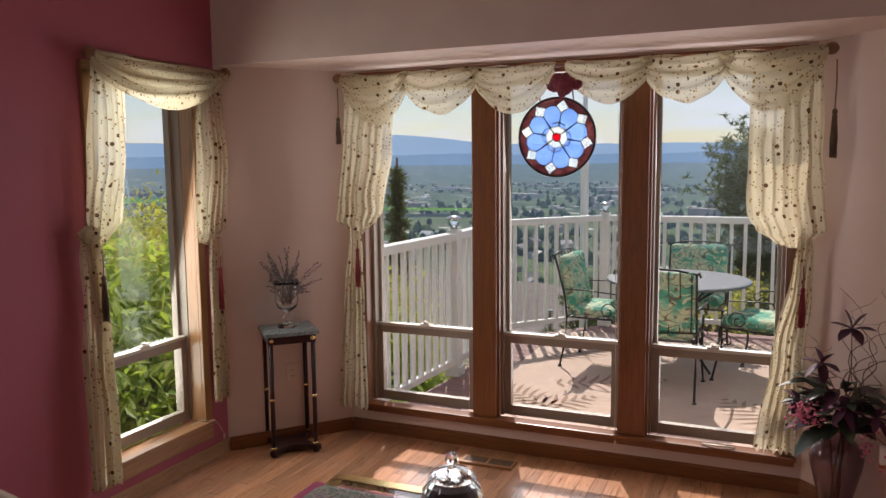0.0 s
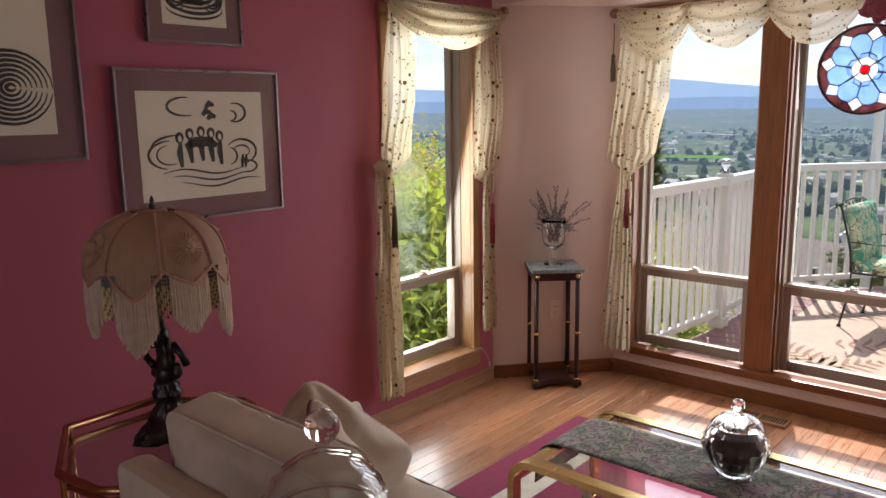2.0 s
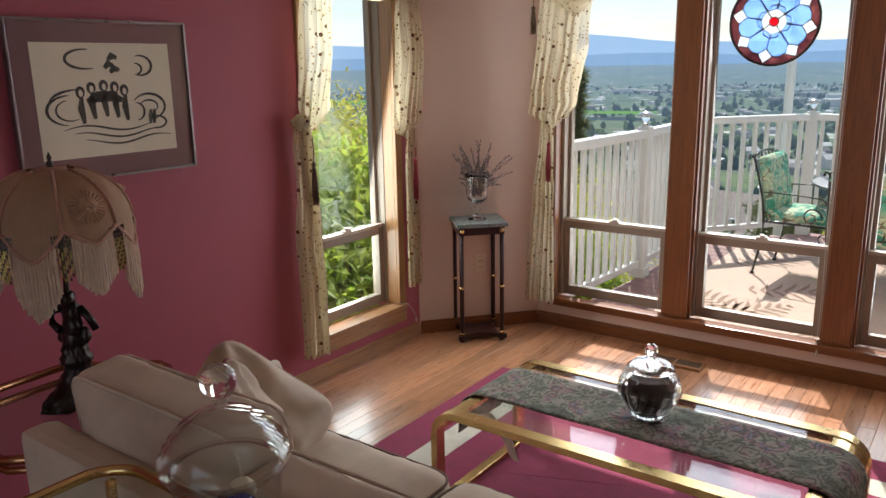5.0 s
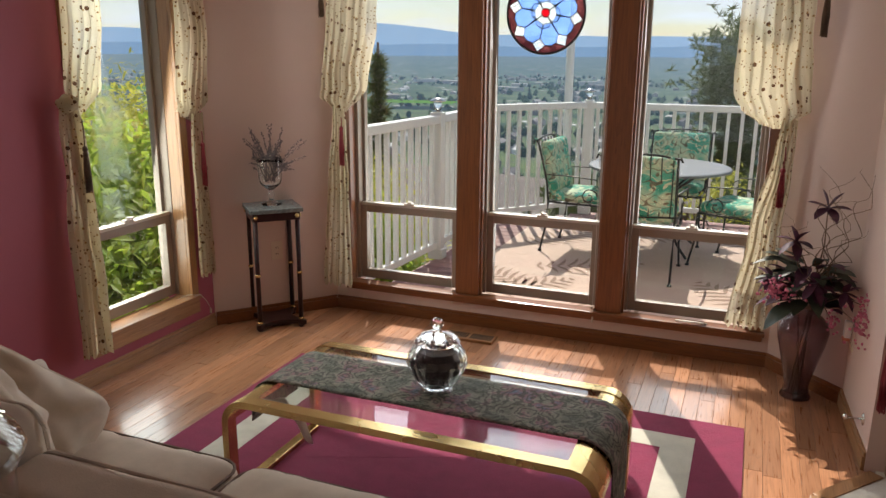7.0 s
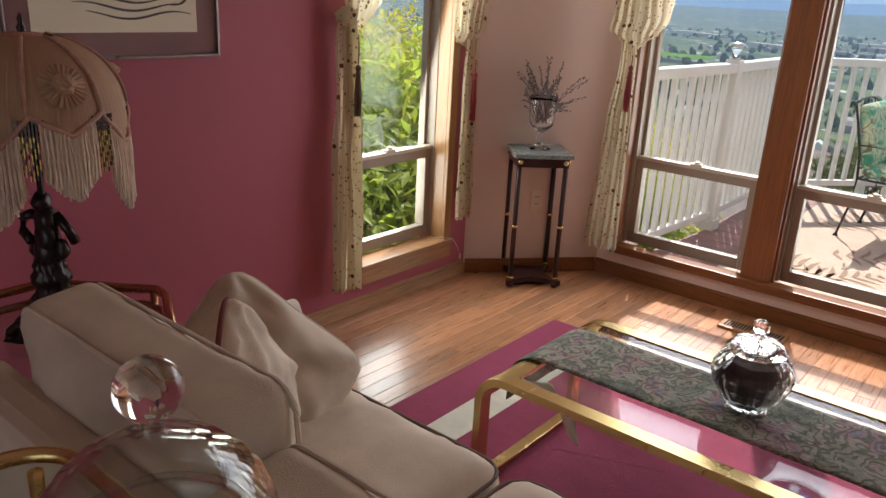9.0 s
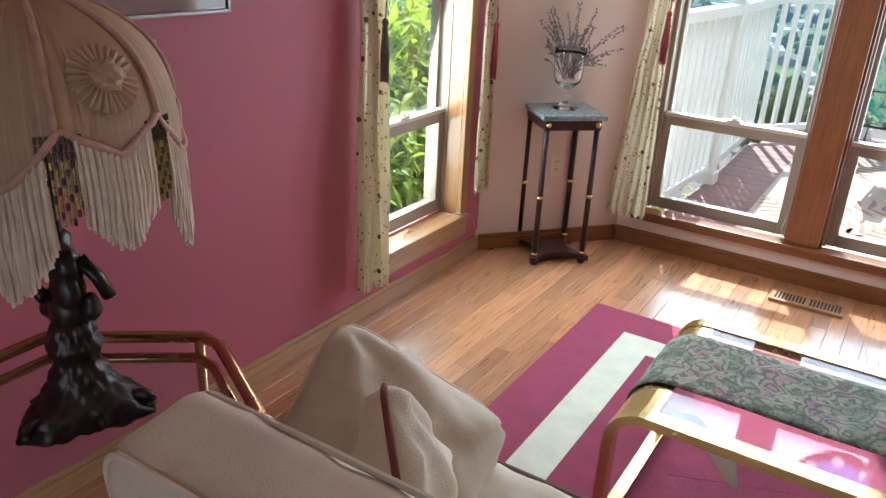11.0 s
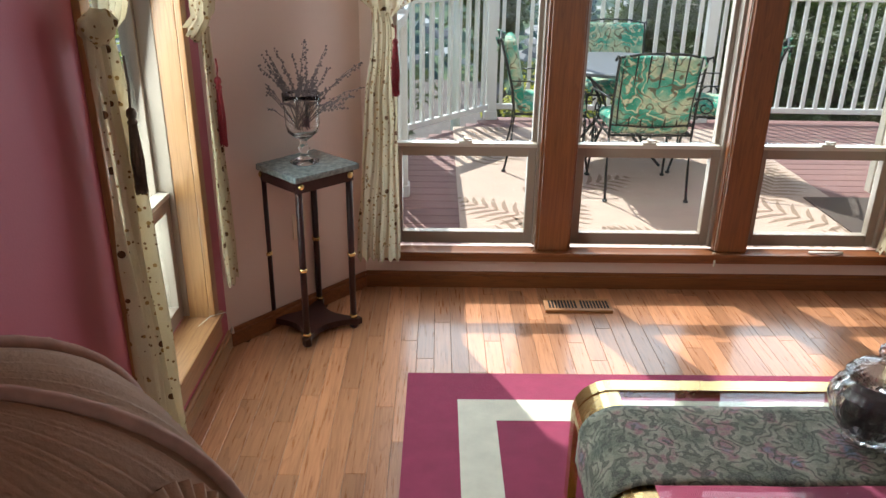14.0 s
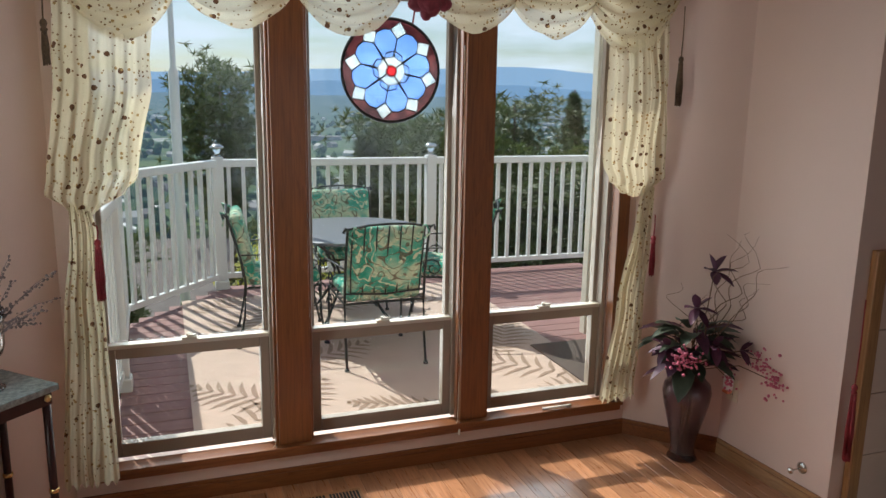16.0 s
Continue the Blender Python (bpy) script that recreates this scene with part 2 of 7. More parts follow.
M_DECK = wood("red_brown_deck_board", (0.20, 0.095, 0.085), (0.31, 0.165, 0.15), "x", 0.7, 0.12)
M_DECKRUG = plain("beige_outdoor_rug", (0.60, 0.45, 0.37), 0.95, vary=0.07, scale=8, grain=300, relief=0.4)
M_FROND = plain("tan_rug_frond", (0.33, 0.23, 0.17), 0.95, vary=0.1, scale=12, relief=0.3)
M_IRON = plain("black_green_wrought_iron", (0.025, 0.03, 0.028), 0.42, 0.4, vary=0.2, scale=40, relief=0.05)
M_TABLE = plain("grey_metal_mesh_top", (0.16, 0.17, 0.19), 0.5, 0.3, vary=0.15, scale=30, relief=0.1)
M_MATGREY = plain("brown_door_mat", (0.10, 0.075, 0.065), 0.95, vary=0.2, scale=60, relief=0.5)
M_GLASS = clear_glass("clear_cut_glass", (0.97, 0.98, 0.97), 0.0, 1.48)
M_SOLID = clear_glass("solid_glass")
M_JAR = pane_glass("thin_jar_glass", (0.97, 0.98, 0.97), 0.0, 0.035, 0.9, 0.0)
M_TABGLASS = pane_glass("table_glass", (0.93, 0.97, 0.95), 0.01)
M_SMOKE = pane_glass("amethyst_glass", (0.66, 0.55, 0.57), 0.02, 0.05, 0.6, 0.02)
M_DARKFILL = plain("dark_plum_filling", (0.02, 0.008, 0.012), 0.5, vary=0.5, scale=50)
M_TWIG = plain("grey_lavender_twig", (0.15, 0.12, 0.12), 0.9, vary=0.3, scale=40)
M_TASSEL = plain("crimson_silk_tassel", (0.22, 0.012, 0.02), 0.6, vary=0.25, scale=80, relief=0.3)
M_TASSEL_D = plain("bronze_silk_tassel", (0.13, 0.085, 0.05), 0.6, vary=0.35, scale=80, relief=0.3)
M_ROD = plain("walnut_rod", (0.20, 0.10, 0.05), 0.4, vary=0.2)
M_FRAME = plain("brushed_pewter_frame", (0.24, 0.20, 0.20), 0.3, 0.8, vary=0.1, scale=20)
M_MATB = plain("mauve_mat_board", (0.23, 0.105, 0.11), 0.85, vary=0.05)
M_PAPER = plain("buff_art_paper", (0.80, 0.68, 0.55), 0.85, vary=0.03)
M_INK = plain("charcoal_print_ink", (0.045, 0.035, 0.03), 0.8, vary=0.1)
M_OUTLET = plain("ivory_plastic", (0.62, 0.52, 0.40), 0.4, vary=0.03, relief=0)
M_VENT = plain("honey_oak_vent", (0.30, 0.135, 0.045), 0.4, vary=0.15, scale=30)
M_BLACK = plain("dark_slot", (0.01, 0.008, 0.007), 0.9, vary=0.1, relief=0)
M_CHROME = plain("satin_chrome", (0.6, 0.58, 0.55), 0.2, 1.0, vary=0.05, relief=0)
M_PINK = plain("pink_blossom", (0.50, 0.13, 0.20), 0.8, vary=0.3, scale=90)
M_LILY = plain("plum_silk_petal", (0.07, 0.016, 0.04), 0.6, vary=0.35, scale=50)
M_LEAF_D = plain("dusky_silk_leaf", (0.05, 0.065, 0.04), 0.5, vary=0.5, scale=18)
M_STEM = plain("brown_stem", (0.15, 0.09, 0.055), 0.8, vary=0.2)
M_TILE = plain("blush_tile", (0.60, 0.47, 0.39), 0.35, vary=0.06, scale=5)
M_BLUE = plain("cobalt_ball", (0.012, 0.02, 0.16), 0.12, vary=0.3, scale=20, relief=0)
M_CREAMFL = plain("cream_dried_flower", (0.60, 0.52, 0.38), 0.8, vary=0.2)


# ---- mesh helpers ----


def mesh_ob(name, bm, material, parent=None, label="", smooth=False):
    me = bpy.data.meshes.new(name)
    bm.to_mesh(me)
    bm.free()
    if smooth:
        for p in me.polygons:
            p.use_smooth = True
    for m in material if isinstance(material, (list, tuple)) else (material,):
        me.materials.append(m)
    ob = new(name, me)
    ob.parent = parent
    if label:
        ob["label"] = label
    return ob


def part(name, bm, material, parent, label="", smooth=False):
    return mesh_ob(name, bm, material, parent, label, smooth)


def thing(name, label, category, group="", m=None, kind=""):
    ob = tagged(new(name), label, category, group, kind)
    if m is not None:
        ob.matrix_world = m
    return ob


def box(bm, a, b, bevel=0.0, m=None):
    lo, hi = [min(p, q) for p, q in zip(a, b)], [max(p, q) for p, q in zip(a, b)]
    vs = bmesh.ops.create_cube(bm, size=1)["verts"]
    for v in vs:
        v.co = Vector([l + (c + 0.5) * (h - l) for c, l, h in zip(v.co, lo, hi)])
    if bevel:
        es = {e for v in vs for e in v.link_edges}
        r = bmesh.ops.bevel(bm, geom=list(es), offset=bevel, segments=2, affect="EDGES", profile=0.6)
        vs = list({v for f in r["faces"] for v in f.verts} | {v for v in vs if v.is_valid})
    if m is not None:
        bmesh.ops.transform(bm, matrix=m, verts=vs)
    return bm


def boxed(a, b, bevel=0.0, m=None):
    return box(bmesh.new(), a, b, bevel, m)


def lathe(profile, seg=32, bm=None, m=None, wave=None, caps=True):
    """A turned body from (radius, height) pairs; wave(angle, i) scales the radius."""
    bm = bm or bmesh.new()
    rings = []
    for i, (r, z) in enumerate(profile):
        ring = []
        for k in range(seg):
            a = 2 * math.pi * k / seg
            rr = max(r, 1e-4) * (wave(a, i) if wave else 1)
            ring.append(bm.verts.new((rr * math.cos(a), rr * math.sin(a), z)))
        rings.append(ring)
    for p, q in zip(rings, rings[1:]):
        for k in range(seg):
            bm.faces.new((p[k], p[(k + 1) % seg], q[(k + 1) % seg], q[k]))
    if caps and profile[0][0] > 1e-3:
        bm.faces.new(rings[0][::-1])
    if caps and profile[-1][0] > 1e-3:
        bm.faces.new(rings[-1])
    bmesh.ops.recalc_face_normals(bm, faces=list({f for r in rings for v in r for f in v.link_faces}))
    if m is not None:
        bmesh.ops.transform(bm, matrix=m, verts=[v for r in rings for v in r])
    return bm


def tube(pts, r, seg=8, bm=None, closed=False, flat=1.0, taper=None):
    """A round bar along points; flat squashes it upright, taper(i/n) scales the radius."""
    bm = bm or bmesh.new()
    pts = [Vector(p) for p in pts]
    n, rings = len(pts), []
    for i, p in enumerate(pts):
        a, b = pts[i - 1] if i or closed else p, pts[(i + 1) % n] if i < n - 1 or closed else p
        t = (b - a).normalized()
        side = t.cross(Vector((0, 0, 1)))
        side = side.normalized() if side.length > 1e-4 else Vector((1, 0, 0))
        up = side.cross(t).normalized()
        rr = r * (taper(i / max(1, n - 1)) if taper else 1)
        rings.append([bm.verts.new(p + rr * (math.cos(2 * math.pi * k / seg) * side + flat * math.sin(2 * math.pi * k / seg) * up)) for k in range(seg)])
    for i in range(n if closed else n - 1):
        p, q = rings[i], rings[(i + 1) % n]
        for k in range(seg):
            bm.faces.new((p[k], p[(k + 1) % seg], q[(k + 1) % seg], q[k]))
    if not closed:
        bm.faces.new(rings[0][::-1])
        bm.faces.new(rings[-1])
    return bm


def surface(fn, nu, nv, bm=None, thick=0.0):
    bm = bm or bmesh.new()
    g = [[bm.verts.new(fn(i / nu, j / nv)) for i in range(nu + 1)] for j in range(nv + 1)]
    for j in range(nv):
        for i in range(nu):
            bm.faces.new((g[j][i], g[j][i + 1], g[j + 1][i + 1], g[j + 1][i]))
    return bm


def prism(poly, z0, z1, bm=None):
    bm = bm or bmesh.new()
    lo, hi = [bm.verts.new((x, y, z0)) for x, y in poly], [bm.verts.new((x, y, z1)) for x, y in poly]
    bm.faces.new(lo[::-1])
    bm.faces.new(hi)
    for i in range(len(poly)):
        j = (i + 1) % len(poly)
        bm.faces.new((lo[i], lo[j], hi[j], hi[i]))
    bmesh.ops.recalc_face_normals(bm, faces=bm.faces)
    return bm


def along(p, q):
    """The frame at p whose x axis runs towards q on the plan."""
    a = math.atan2(q[1] - p[1], q[0] - p[0])
    return Matrix.Translation((p[0], p[1], 0)) @ Matrix.Rotation(a, 4, "Z"), math.hypot(q[0] - p[0], q[1] - p[1])


def smooth_noise(p, k=1.0, seed=0.0):
    return noise.noise(Vector(p) * k + Vector((seed, seed * 1.7, -seed)))

# ---- the setting ----
WIN_Y, HEAD_Z, CEIL_Z = 4.08, 2.26, 3.0
T = 0.18


def setting(name, bm, material, label, category="wall"):
    return tagged(mesh_ob(name, bm, material), label, category, kind="structure")


# side wall with its window opening
bm = bmesh.new()
for a, b in (((-2.95 - T, -3.2, 0), (-2.95, 2.60, CEIL_Z)), ((-2.95 - T, 3.29, 0), (-2.95, 3.56, CEIL_Z)),
             ((-2.95 - T, 2.60, 0), (-2.95, 3.29, 0.20)), ((-2.95 - T, 2.60, 2.15), (-2.95, 3.29, CEIL_Z))):
    box(bm, a, b)
wall_west = setting("wall_west", bm, M_RED, "raspberry red painted side wall with a tall window")
# bay: left splay, window wall, right splay
m, ln = along((-2.95, 3.47), (-2.44, WIN_Y))
wall_splay_1 = setting("wall_splay_1", boxed((0, 0, 0), (ln, T, CEIL_Z), m=m), M_BEIGE, "blush beige painted splayed bay wall")
bm = bmesh.new()
for a, b in (((-2.50, WIN_Y, 0), (-2.33, WIN_Y + T, CEIL_Z)), ((0.07, WIN_Y, 0), (0.24, WIN_Y + T, CEIL_Z)),
             ((-2.33, WIN_Y, 0), (0.07, WIN_Y + T, 0.15)), ((-2.33, WIN_Y, 2.20), (0.07, WIN_Y + T, CEIL_Z))):
    box(bm, a, b)
wall_north = setting("wall_north", bm, M_BEIGE, "blush beige bay wall round three tall windows")
m, ln = along((0.17, WIN_Y), (0.50, 3.73))
wall_splay_2 = setting("wall_splay_2", boxed((0, 0, 0), (ln, T, CEIL_Z), m=m), M_BEIGE, "blush beige painted splayed bay wall")
m, ln = along((0.50, 3.73), (0.53, 3.08))
wall_east = setting("wall_east", boxed((0, 0, 0), (ln, T, CEIL_Z), m=m), M_BEIGE, "blush beige side wall of the bay")
wall_fire = setting("wall_fireplace", boxed((0.53, 3.08, 0), (3.6, 3.26, CEIL_Z)), M_BEIGE, "blush beige wall beside the fireplace surround")
# Unseen back wall; its wide opening is added for the rear fill lamp.
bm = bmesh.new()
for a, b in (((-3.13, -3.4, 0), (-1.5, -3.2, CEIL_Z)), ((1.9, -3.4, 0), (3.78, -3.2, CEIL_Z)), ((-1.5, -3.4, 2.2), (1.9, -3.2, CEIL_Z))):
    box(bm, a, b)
wall_south = setting("wall_south", bm, M_BEIGE, "plain blush beige back wall with an unseen opening added for fill light")
wall_far = setting("wall_far_east", boxed((3.6, -3.2, 0), (3.78, 3.26, CEIL_Z)), M_BEIGE, "plain blush beige far wall")
ceiling = setting("ceiling", boxed((-3.13, -3.4, CEIL_Z), (3.78, 4.3, CEIL_Z + 0.15)), M_CEIL, "pale blush painted ceiling", "ceiling")
bm = prism([(-2.95, 3.47), (-2.44, WIN_Y), (0.17, WIN_Y), (0.50, 3.73), (0.512, 3.47)], HEAD_Z, CEIL_Z)
soffit = setting("ceiling_soffit", bm, M_CEIL, "lowered blush soffit with a square header over the bay", "ceiling")
subfloor = setting("floor", prism([(-3.1, -3.3), (3.7, -3.3), (3.7, 3.2), (0.7, 3.2), (0.6, 3.9), (0.3, 4.2), (-2.6, 4.2), (-3.1, 3.6)], -0.16, -0.012), M_GAP, "red oak strip floor in the bay room", "floor")
EDGE = [(0.57, 3.03), (0.36, 2.78), (0.36, -3.2), (3.6, -3.2), (3.6, 3.08), (0.57, 3.08)]
carpet = setting("floor_carpet", prism(EDGE, -0.012, 0.012), M_CARPET, "white pile carpet beside the oak floor", "carpet")
for k, (p, q) in enumerate((((0.57, 3.05), (0.345, 2.78)), ((0.345, 2.79), (0.345, -3.2)))):
    m, ln = along(p, q)
    setting(f"trim_threshold_{k + 1}", boxed((0, -0.03, -0.012), (ln, 0.03, 0.016), 0.004, m), M_OAK_Y, "oak threshold strip at the carpet edge", "trim")


def skirting(name, p, q, material):
    """A moulded oak skirting along p to q; the room lies to its right."""
    m, ln = along(p, q)
    bm = boxed((0, -0.014, 0), (ln, 0.001, 0.062), 0.003, m)
    box(bm, (0, -0.009, 0.062), (ln, 0.001, 0.082), 0.004, m)
    return setting(name, bm, material, "stained oak skirting board with a stepped top", "baseboard")


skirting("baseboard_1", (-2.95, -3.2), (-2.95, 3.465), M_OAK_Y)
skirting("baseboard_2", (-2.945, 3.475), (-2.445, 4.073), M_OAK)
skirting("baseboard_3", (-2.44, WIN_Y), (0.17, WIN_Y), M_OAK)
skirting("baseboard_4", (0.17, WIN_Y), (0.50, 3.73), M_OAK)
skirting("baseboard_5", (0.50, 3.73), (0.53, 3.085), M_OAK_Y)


def window_unit(name, m, w, z0, z1, rail, label, upright, flip=1):
    """One tall single-hung window in its own frame: x along the wall, y outwards. A fixed upper light, a lower sash, lock and sill bead."""
    win = thing(name, label, "window", "", m, "structure")
    d0, d1 = 0.085, 0.130                       # the sash lies this far behind the wall's face
    bm = bmesh.new()
    for a, b in (((0, d0 - 0.02, z0), (0.022, d1 + 0.05, z1)), ((w - 0.022, d0 - 0.02, z0), (w, d1 + 0.05, z1)), ((0.022, d0 - 0.02, z1 - 0.03), (w - 0.022, d1 + 0.05, z1))):
        box(bm, a, b, 0.003)
    part("window_frame", bm, M_SASH, win)
    lo = bmesh.new()
    for a, b in (((0.022, d0, z0), (0.062, d1, rail)), ((w - 0.062, d0, z0), (w - 0.022, d1, rail)), ((0.062, d0, z0), (w - 0.062, d1, z0 + 0.060)), ((0.062, d0, rail - 0.045), (w - 0.062, d1, rail))):
        box(lo, a, b, 0.004)
    sash = part("lower_sash", lo, M_SASH, win)
    part("sash_cap", boxed((0.022, d0 - 0.004, rail), (w - 0.022, d1, rail + 0.018), 0.003), M_SASH_W, sash, "cream weathered meeting rail")
    up = bmesh.new()
    for a, b in (((0.022, d1 - 0.01, rail + 0.018), (0.042, d1 + 0.03, z1 - 0.03)), ((w - 0.042, d1 - 0.01, rail + 0.018), (w - 0.022, d1 + 0.03, z1 - 0.03)), ((0.042, d1 - 0.01, z1 - 0.05), (w - 0.042, d1 + 0.03, z1 - 0.03))):
        box(up, a, b, 0.003)
    part("upper_sash", up, M_SASH, win)
    for a, b in (((0.062, 0.5 * (d0 + d1), z0 + 0.055), (w - 0.062, 0.5 * (d0 + d1) + 0.005, rail - 0.045)), ((0.042, d1 + 0.012, rail + 0.018), (w - 0.042, d1 + 0.017, z1 - 0.05))):
        g = part("pane", boxed(a, b), M_PANE, win)
        g.visible_shadow = False
    lock = boxed((w / 2 - 0.032, d0 - 0.006, rail + 0.018), (w / 2 + 0.032, d0 + 0.028, rail + 0.030), 0.005)
    lathe([(0.012, 0), (0.012, 0.012), (0.006, 0.016)], 12, lock, Matrix.Translation((w / 2, d0 + 0.008, rail + 0.030)))
    box(lock, (w / 2 - 0.004, d0 - 0.012, rail + 0.034), (w / 2 + 0.03, d0 + 0.004, rail + 0.042), 0.003)
    part("sash_lock", lock, M_SASH_W, win, "cream cam lock")
    return win


SILL, RAIL, HEAD = 0.195, 0.678, 2.19
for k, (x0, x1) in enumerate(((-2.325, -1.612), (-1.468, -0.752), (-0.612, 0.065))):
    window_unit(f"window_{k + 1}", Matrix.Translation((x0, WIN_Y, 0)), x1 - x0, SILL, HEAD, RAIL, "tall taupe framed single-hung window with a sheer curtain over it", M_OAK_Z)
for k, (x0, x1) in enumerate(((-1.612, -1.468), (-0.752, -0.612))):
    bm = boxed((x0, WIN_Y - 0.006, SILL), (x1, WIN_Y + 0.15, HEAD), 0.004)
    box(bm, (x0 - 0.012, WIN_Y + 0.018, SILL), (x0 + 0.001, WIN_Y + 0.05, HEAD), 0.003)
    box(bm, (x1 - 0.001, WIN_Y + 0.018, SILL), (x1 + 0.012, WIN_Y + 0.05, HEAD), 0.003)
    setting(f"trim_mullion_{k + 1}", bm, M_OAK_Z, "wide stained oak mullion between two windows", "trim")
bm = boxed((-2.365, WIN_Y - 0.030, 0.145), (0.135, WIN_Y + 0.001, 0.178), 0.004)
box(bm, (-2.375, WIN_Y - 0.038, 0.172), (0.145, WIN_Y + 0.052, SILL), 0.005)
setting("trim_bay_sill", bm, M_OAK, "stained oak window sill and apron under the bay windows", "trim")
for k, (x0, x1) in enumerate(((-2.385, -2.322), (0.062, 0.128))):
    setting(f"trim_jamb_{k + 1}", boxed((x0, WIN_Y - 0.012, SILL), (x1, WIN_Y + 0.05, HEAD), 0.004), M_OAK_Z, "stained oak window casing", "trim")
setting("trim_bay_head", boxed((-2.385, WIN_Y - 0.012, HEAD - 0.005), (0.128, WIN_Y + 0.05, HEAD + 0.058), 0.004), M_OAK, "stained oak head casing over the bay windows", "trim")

# side window
side = Matrix.Translation((-2.95, 2.62, 0)) @ Matrix.Rotation(math.pi / 2, 4, "Z")
window_unit("window_4", side @ Matrix.Translation((0, 0.01, 0)), 0.66, 0.250, 2.13, 0.722, "tall narrow single-hung window in the red wall, with sheer curtains", M_OAK_Z2)
bm = boxed((-2.951, 2.53, 0.140), (-2.925, 3.315, 0.225), 0.004)
box(bm, (-3.05, 2.52, 0.222), (-2.915, 3.325, 0.244), 0.005)
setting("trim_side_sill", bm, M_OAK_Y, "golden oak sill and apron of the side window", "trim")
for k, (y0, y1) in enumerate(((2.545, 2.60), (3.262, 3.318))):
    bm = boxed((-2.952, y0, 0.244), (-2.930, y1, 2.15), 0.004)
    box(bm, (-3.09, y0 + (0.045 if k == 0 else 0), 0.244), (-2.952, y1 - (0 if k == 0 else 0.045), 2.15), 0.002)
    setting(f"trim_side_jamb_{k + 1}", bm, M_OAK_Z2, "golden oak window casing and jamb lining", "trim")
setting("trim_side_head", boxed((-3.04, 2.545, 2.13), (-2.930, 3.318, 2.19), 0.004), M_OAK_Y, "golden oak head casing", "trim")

# blind cords and the sash handle on the bay sill
for x, y0, z1 in ((-1.635, WIN_Y - 0.012, 0.33), (-0.772, WIN_Y - 0.02, 1.95)):
    cord = thing("blind_cord", "white pull cord with a small plastic end, on the oak mullion", "cord")
    pts = [(x + 0.004 * math.sin(9 * t), y0, z1 + (0.205 - z1) * t) for t in [i / 10 for i in range(11)]]
    part("cord", tube(pts, 0.0018, 5), M_SASH_W, cord)
    part("loop", tube([(x - 0.012 * math.sin(a), y0 - 0.008, 0.17 + 0.035 * math.cos(a)) for a in [math.pi * 2 * i / 12 for i in range(12)]], 0.0016, 5, closed=True), M_SASH_W, cord)
    part("cord_end", lathe([(0.003, 0.03), (0.006, 0.02), (0.007, 0.0), (0.003, -0.004)], 10, m=Matrix.Translation((x + 0.008, y0 - 0.01, 0.135))), M_SASH_W, cord, "white plastic cord end")
cord = thing("blind_cord", "white pull cord over the golden oak side sill", "cord")
part("cord", tube([(-2.97, 3.18, 0.25), (-2.94, 3.24, 0.262), (-2.90, 3.30, 0.248), (-2.905, 3.345, 0.20), (-2.908, 3.375, 0.155)], 0.0018, 5), M_SASH_W, cord)
part("cord_end", lathe([(0.003, 0.03), (0.006, 0.02), (0.007, 0.0), (0.003, -0.004)], 10, m=Matrix.Translation((-2.906, 3.38, 0.115))), M_SASH_W, cord, "white plastic cord end")
crank = thing("window_handle", "white folding sash handle lying on the oak sill", "handle")
part("lever", tube([(-0.31, 4.07, 0.202), (-0.25, 4.055, 0.207), (-0.19, 4.055, 0.207), (-0.15, 4.07, 0.202)], 0.009, 8, flat=0.6), M_SASH_W, crank, smooth=True)

# ---- curtains ----


class Wall:
    """Where cloth hangs: s along the wall, d towards the room, z up."""

    def __init__(self, kind):
        self.kind = kind

    def at(self, s, d, z):
        return (s, 3.955 - d, z) if self.kind == "bay" else (-2.895 + d, s, z)


BAY, SIDE = Wall("bay"), Wall("side")


def lerp_rows(rows, v):
    for (v0, a0, b0), (v1, a1, b1) in zip(rows, rows[1:]):
        if v <= v1:
            k = (v - v0) / (v1 - v0)
            k = k * k * (3 - 2 * k)
            return a0 + (a1 - a0) * k, b0 + (b1 - b0) * k
    return rows[-1][1:]


def panel(name, wall, rows, z0, z1, folds, depth, parent, seed, bulge=0.0, label="", swing=0.0):
    """A gathered drop of voile: rows give its left and right edge from top (0) to bottom (1)."""
    def fn(u, v):
        a, b = lerp_rows(rows, v)
        w = b - a
        amp = depth * (0.5 + 0.6 * smooth_noise((u * 3, v * 2, seed), 1.0)) * (0.7 + 0.6 * v)
        ph = 2 * math.pi * folds * (u + 0.06 * smooth_noise((u * 2, v * 1.5, seed + 4), 1.0))
        d = amp * math.sin(ph) + 0.3 * amp * math.sin(2.3 * ph + seed)
        d += swing * (0.35 + 0.65 * v)
        d += bulge * math.sin(math.pi * min(1, v)) ** 1.5 * math.sin(math.pi * u) ** 0.6
        s = a + w * u + 0.012 * smooth_noise((u * 4, v * 5, seed + 9), 1.0)
        z = z0 + (z1 - z0) * v
        if bulge:
            z += 0.05 * max(0, v - 0.86) / 0.14 * (abs(2 * u - 1) ** 2) - 0.02 * max(0, v - 0.9) * 10 * smooth_noise((u * 5, 0, seed), 1.0)
            d += 0.02 - 0.10 * max(0, v - 0.93) / 0.07 * 0.4
        else:
            z += 0.012 * math.sin(ph * 1.5) * max(0, v - 0.9) * 10
        return wall.at(s, d, z)
    return part(name, surface(fn, 90, 60), M_VOILE, parent, label, smooth=True)


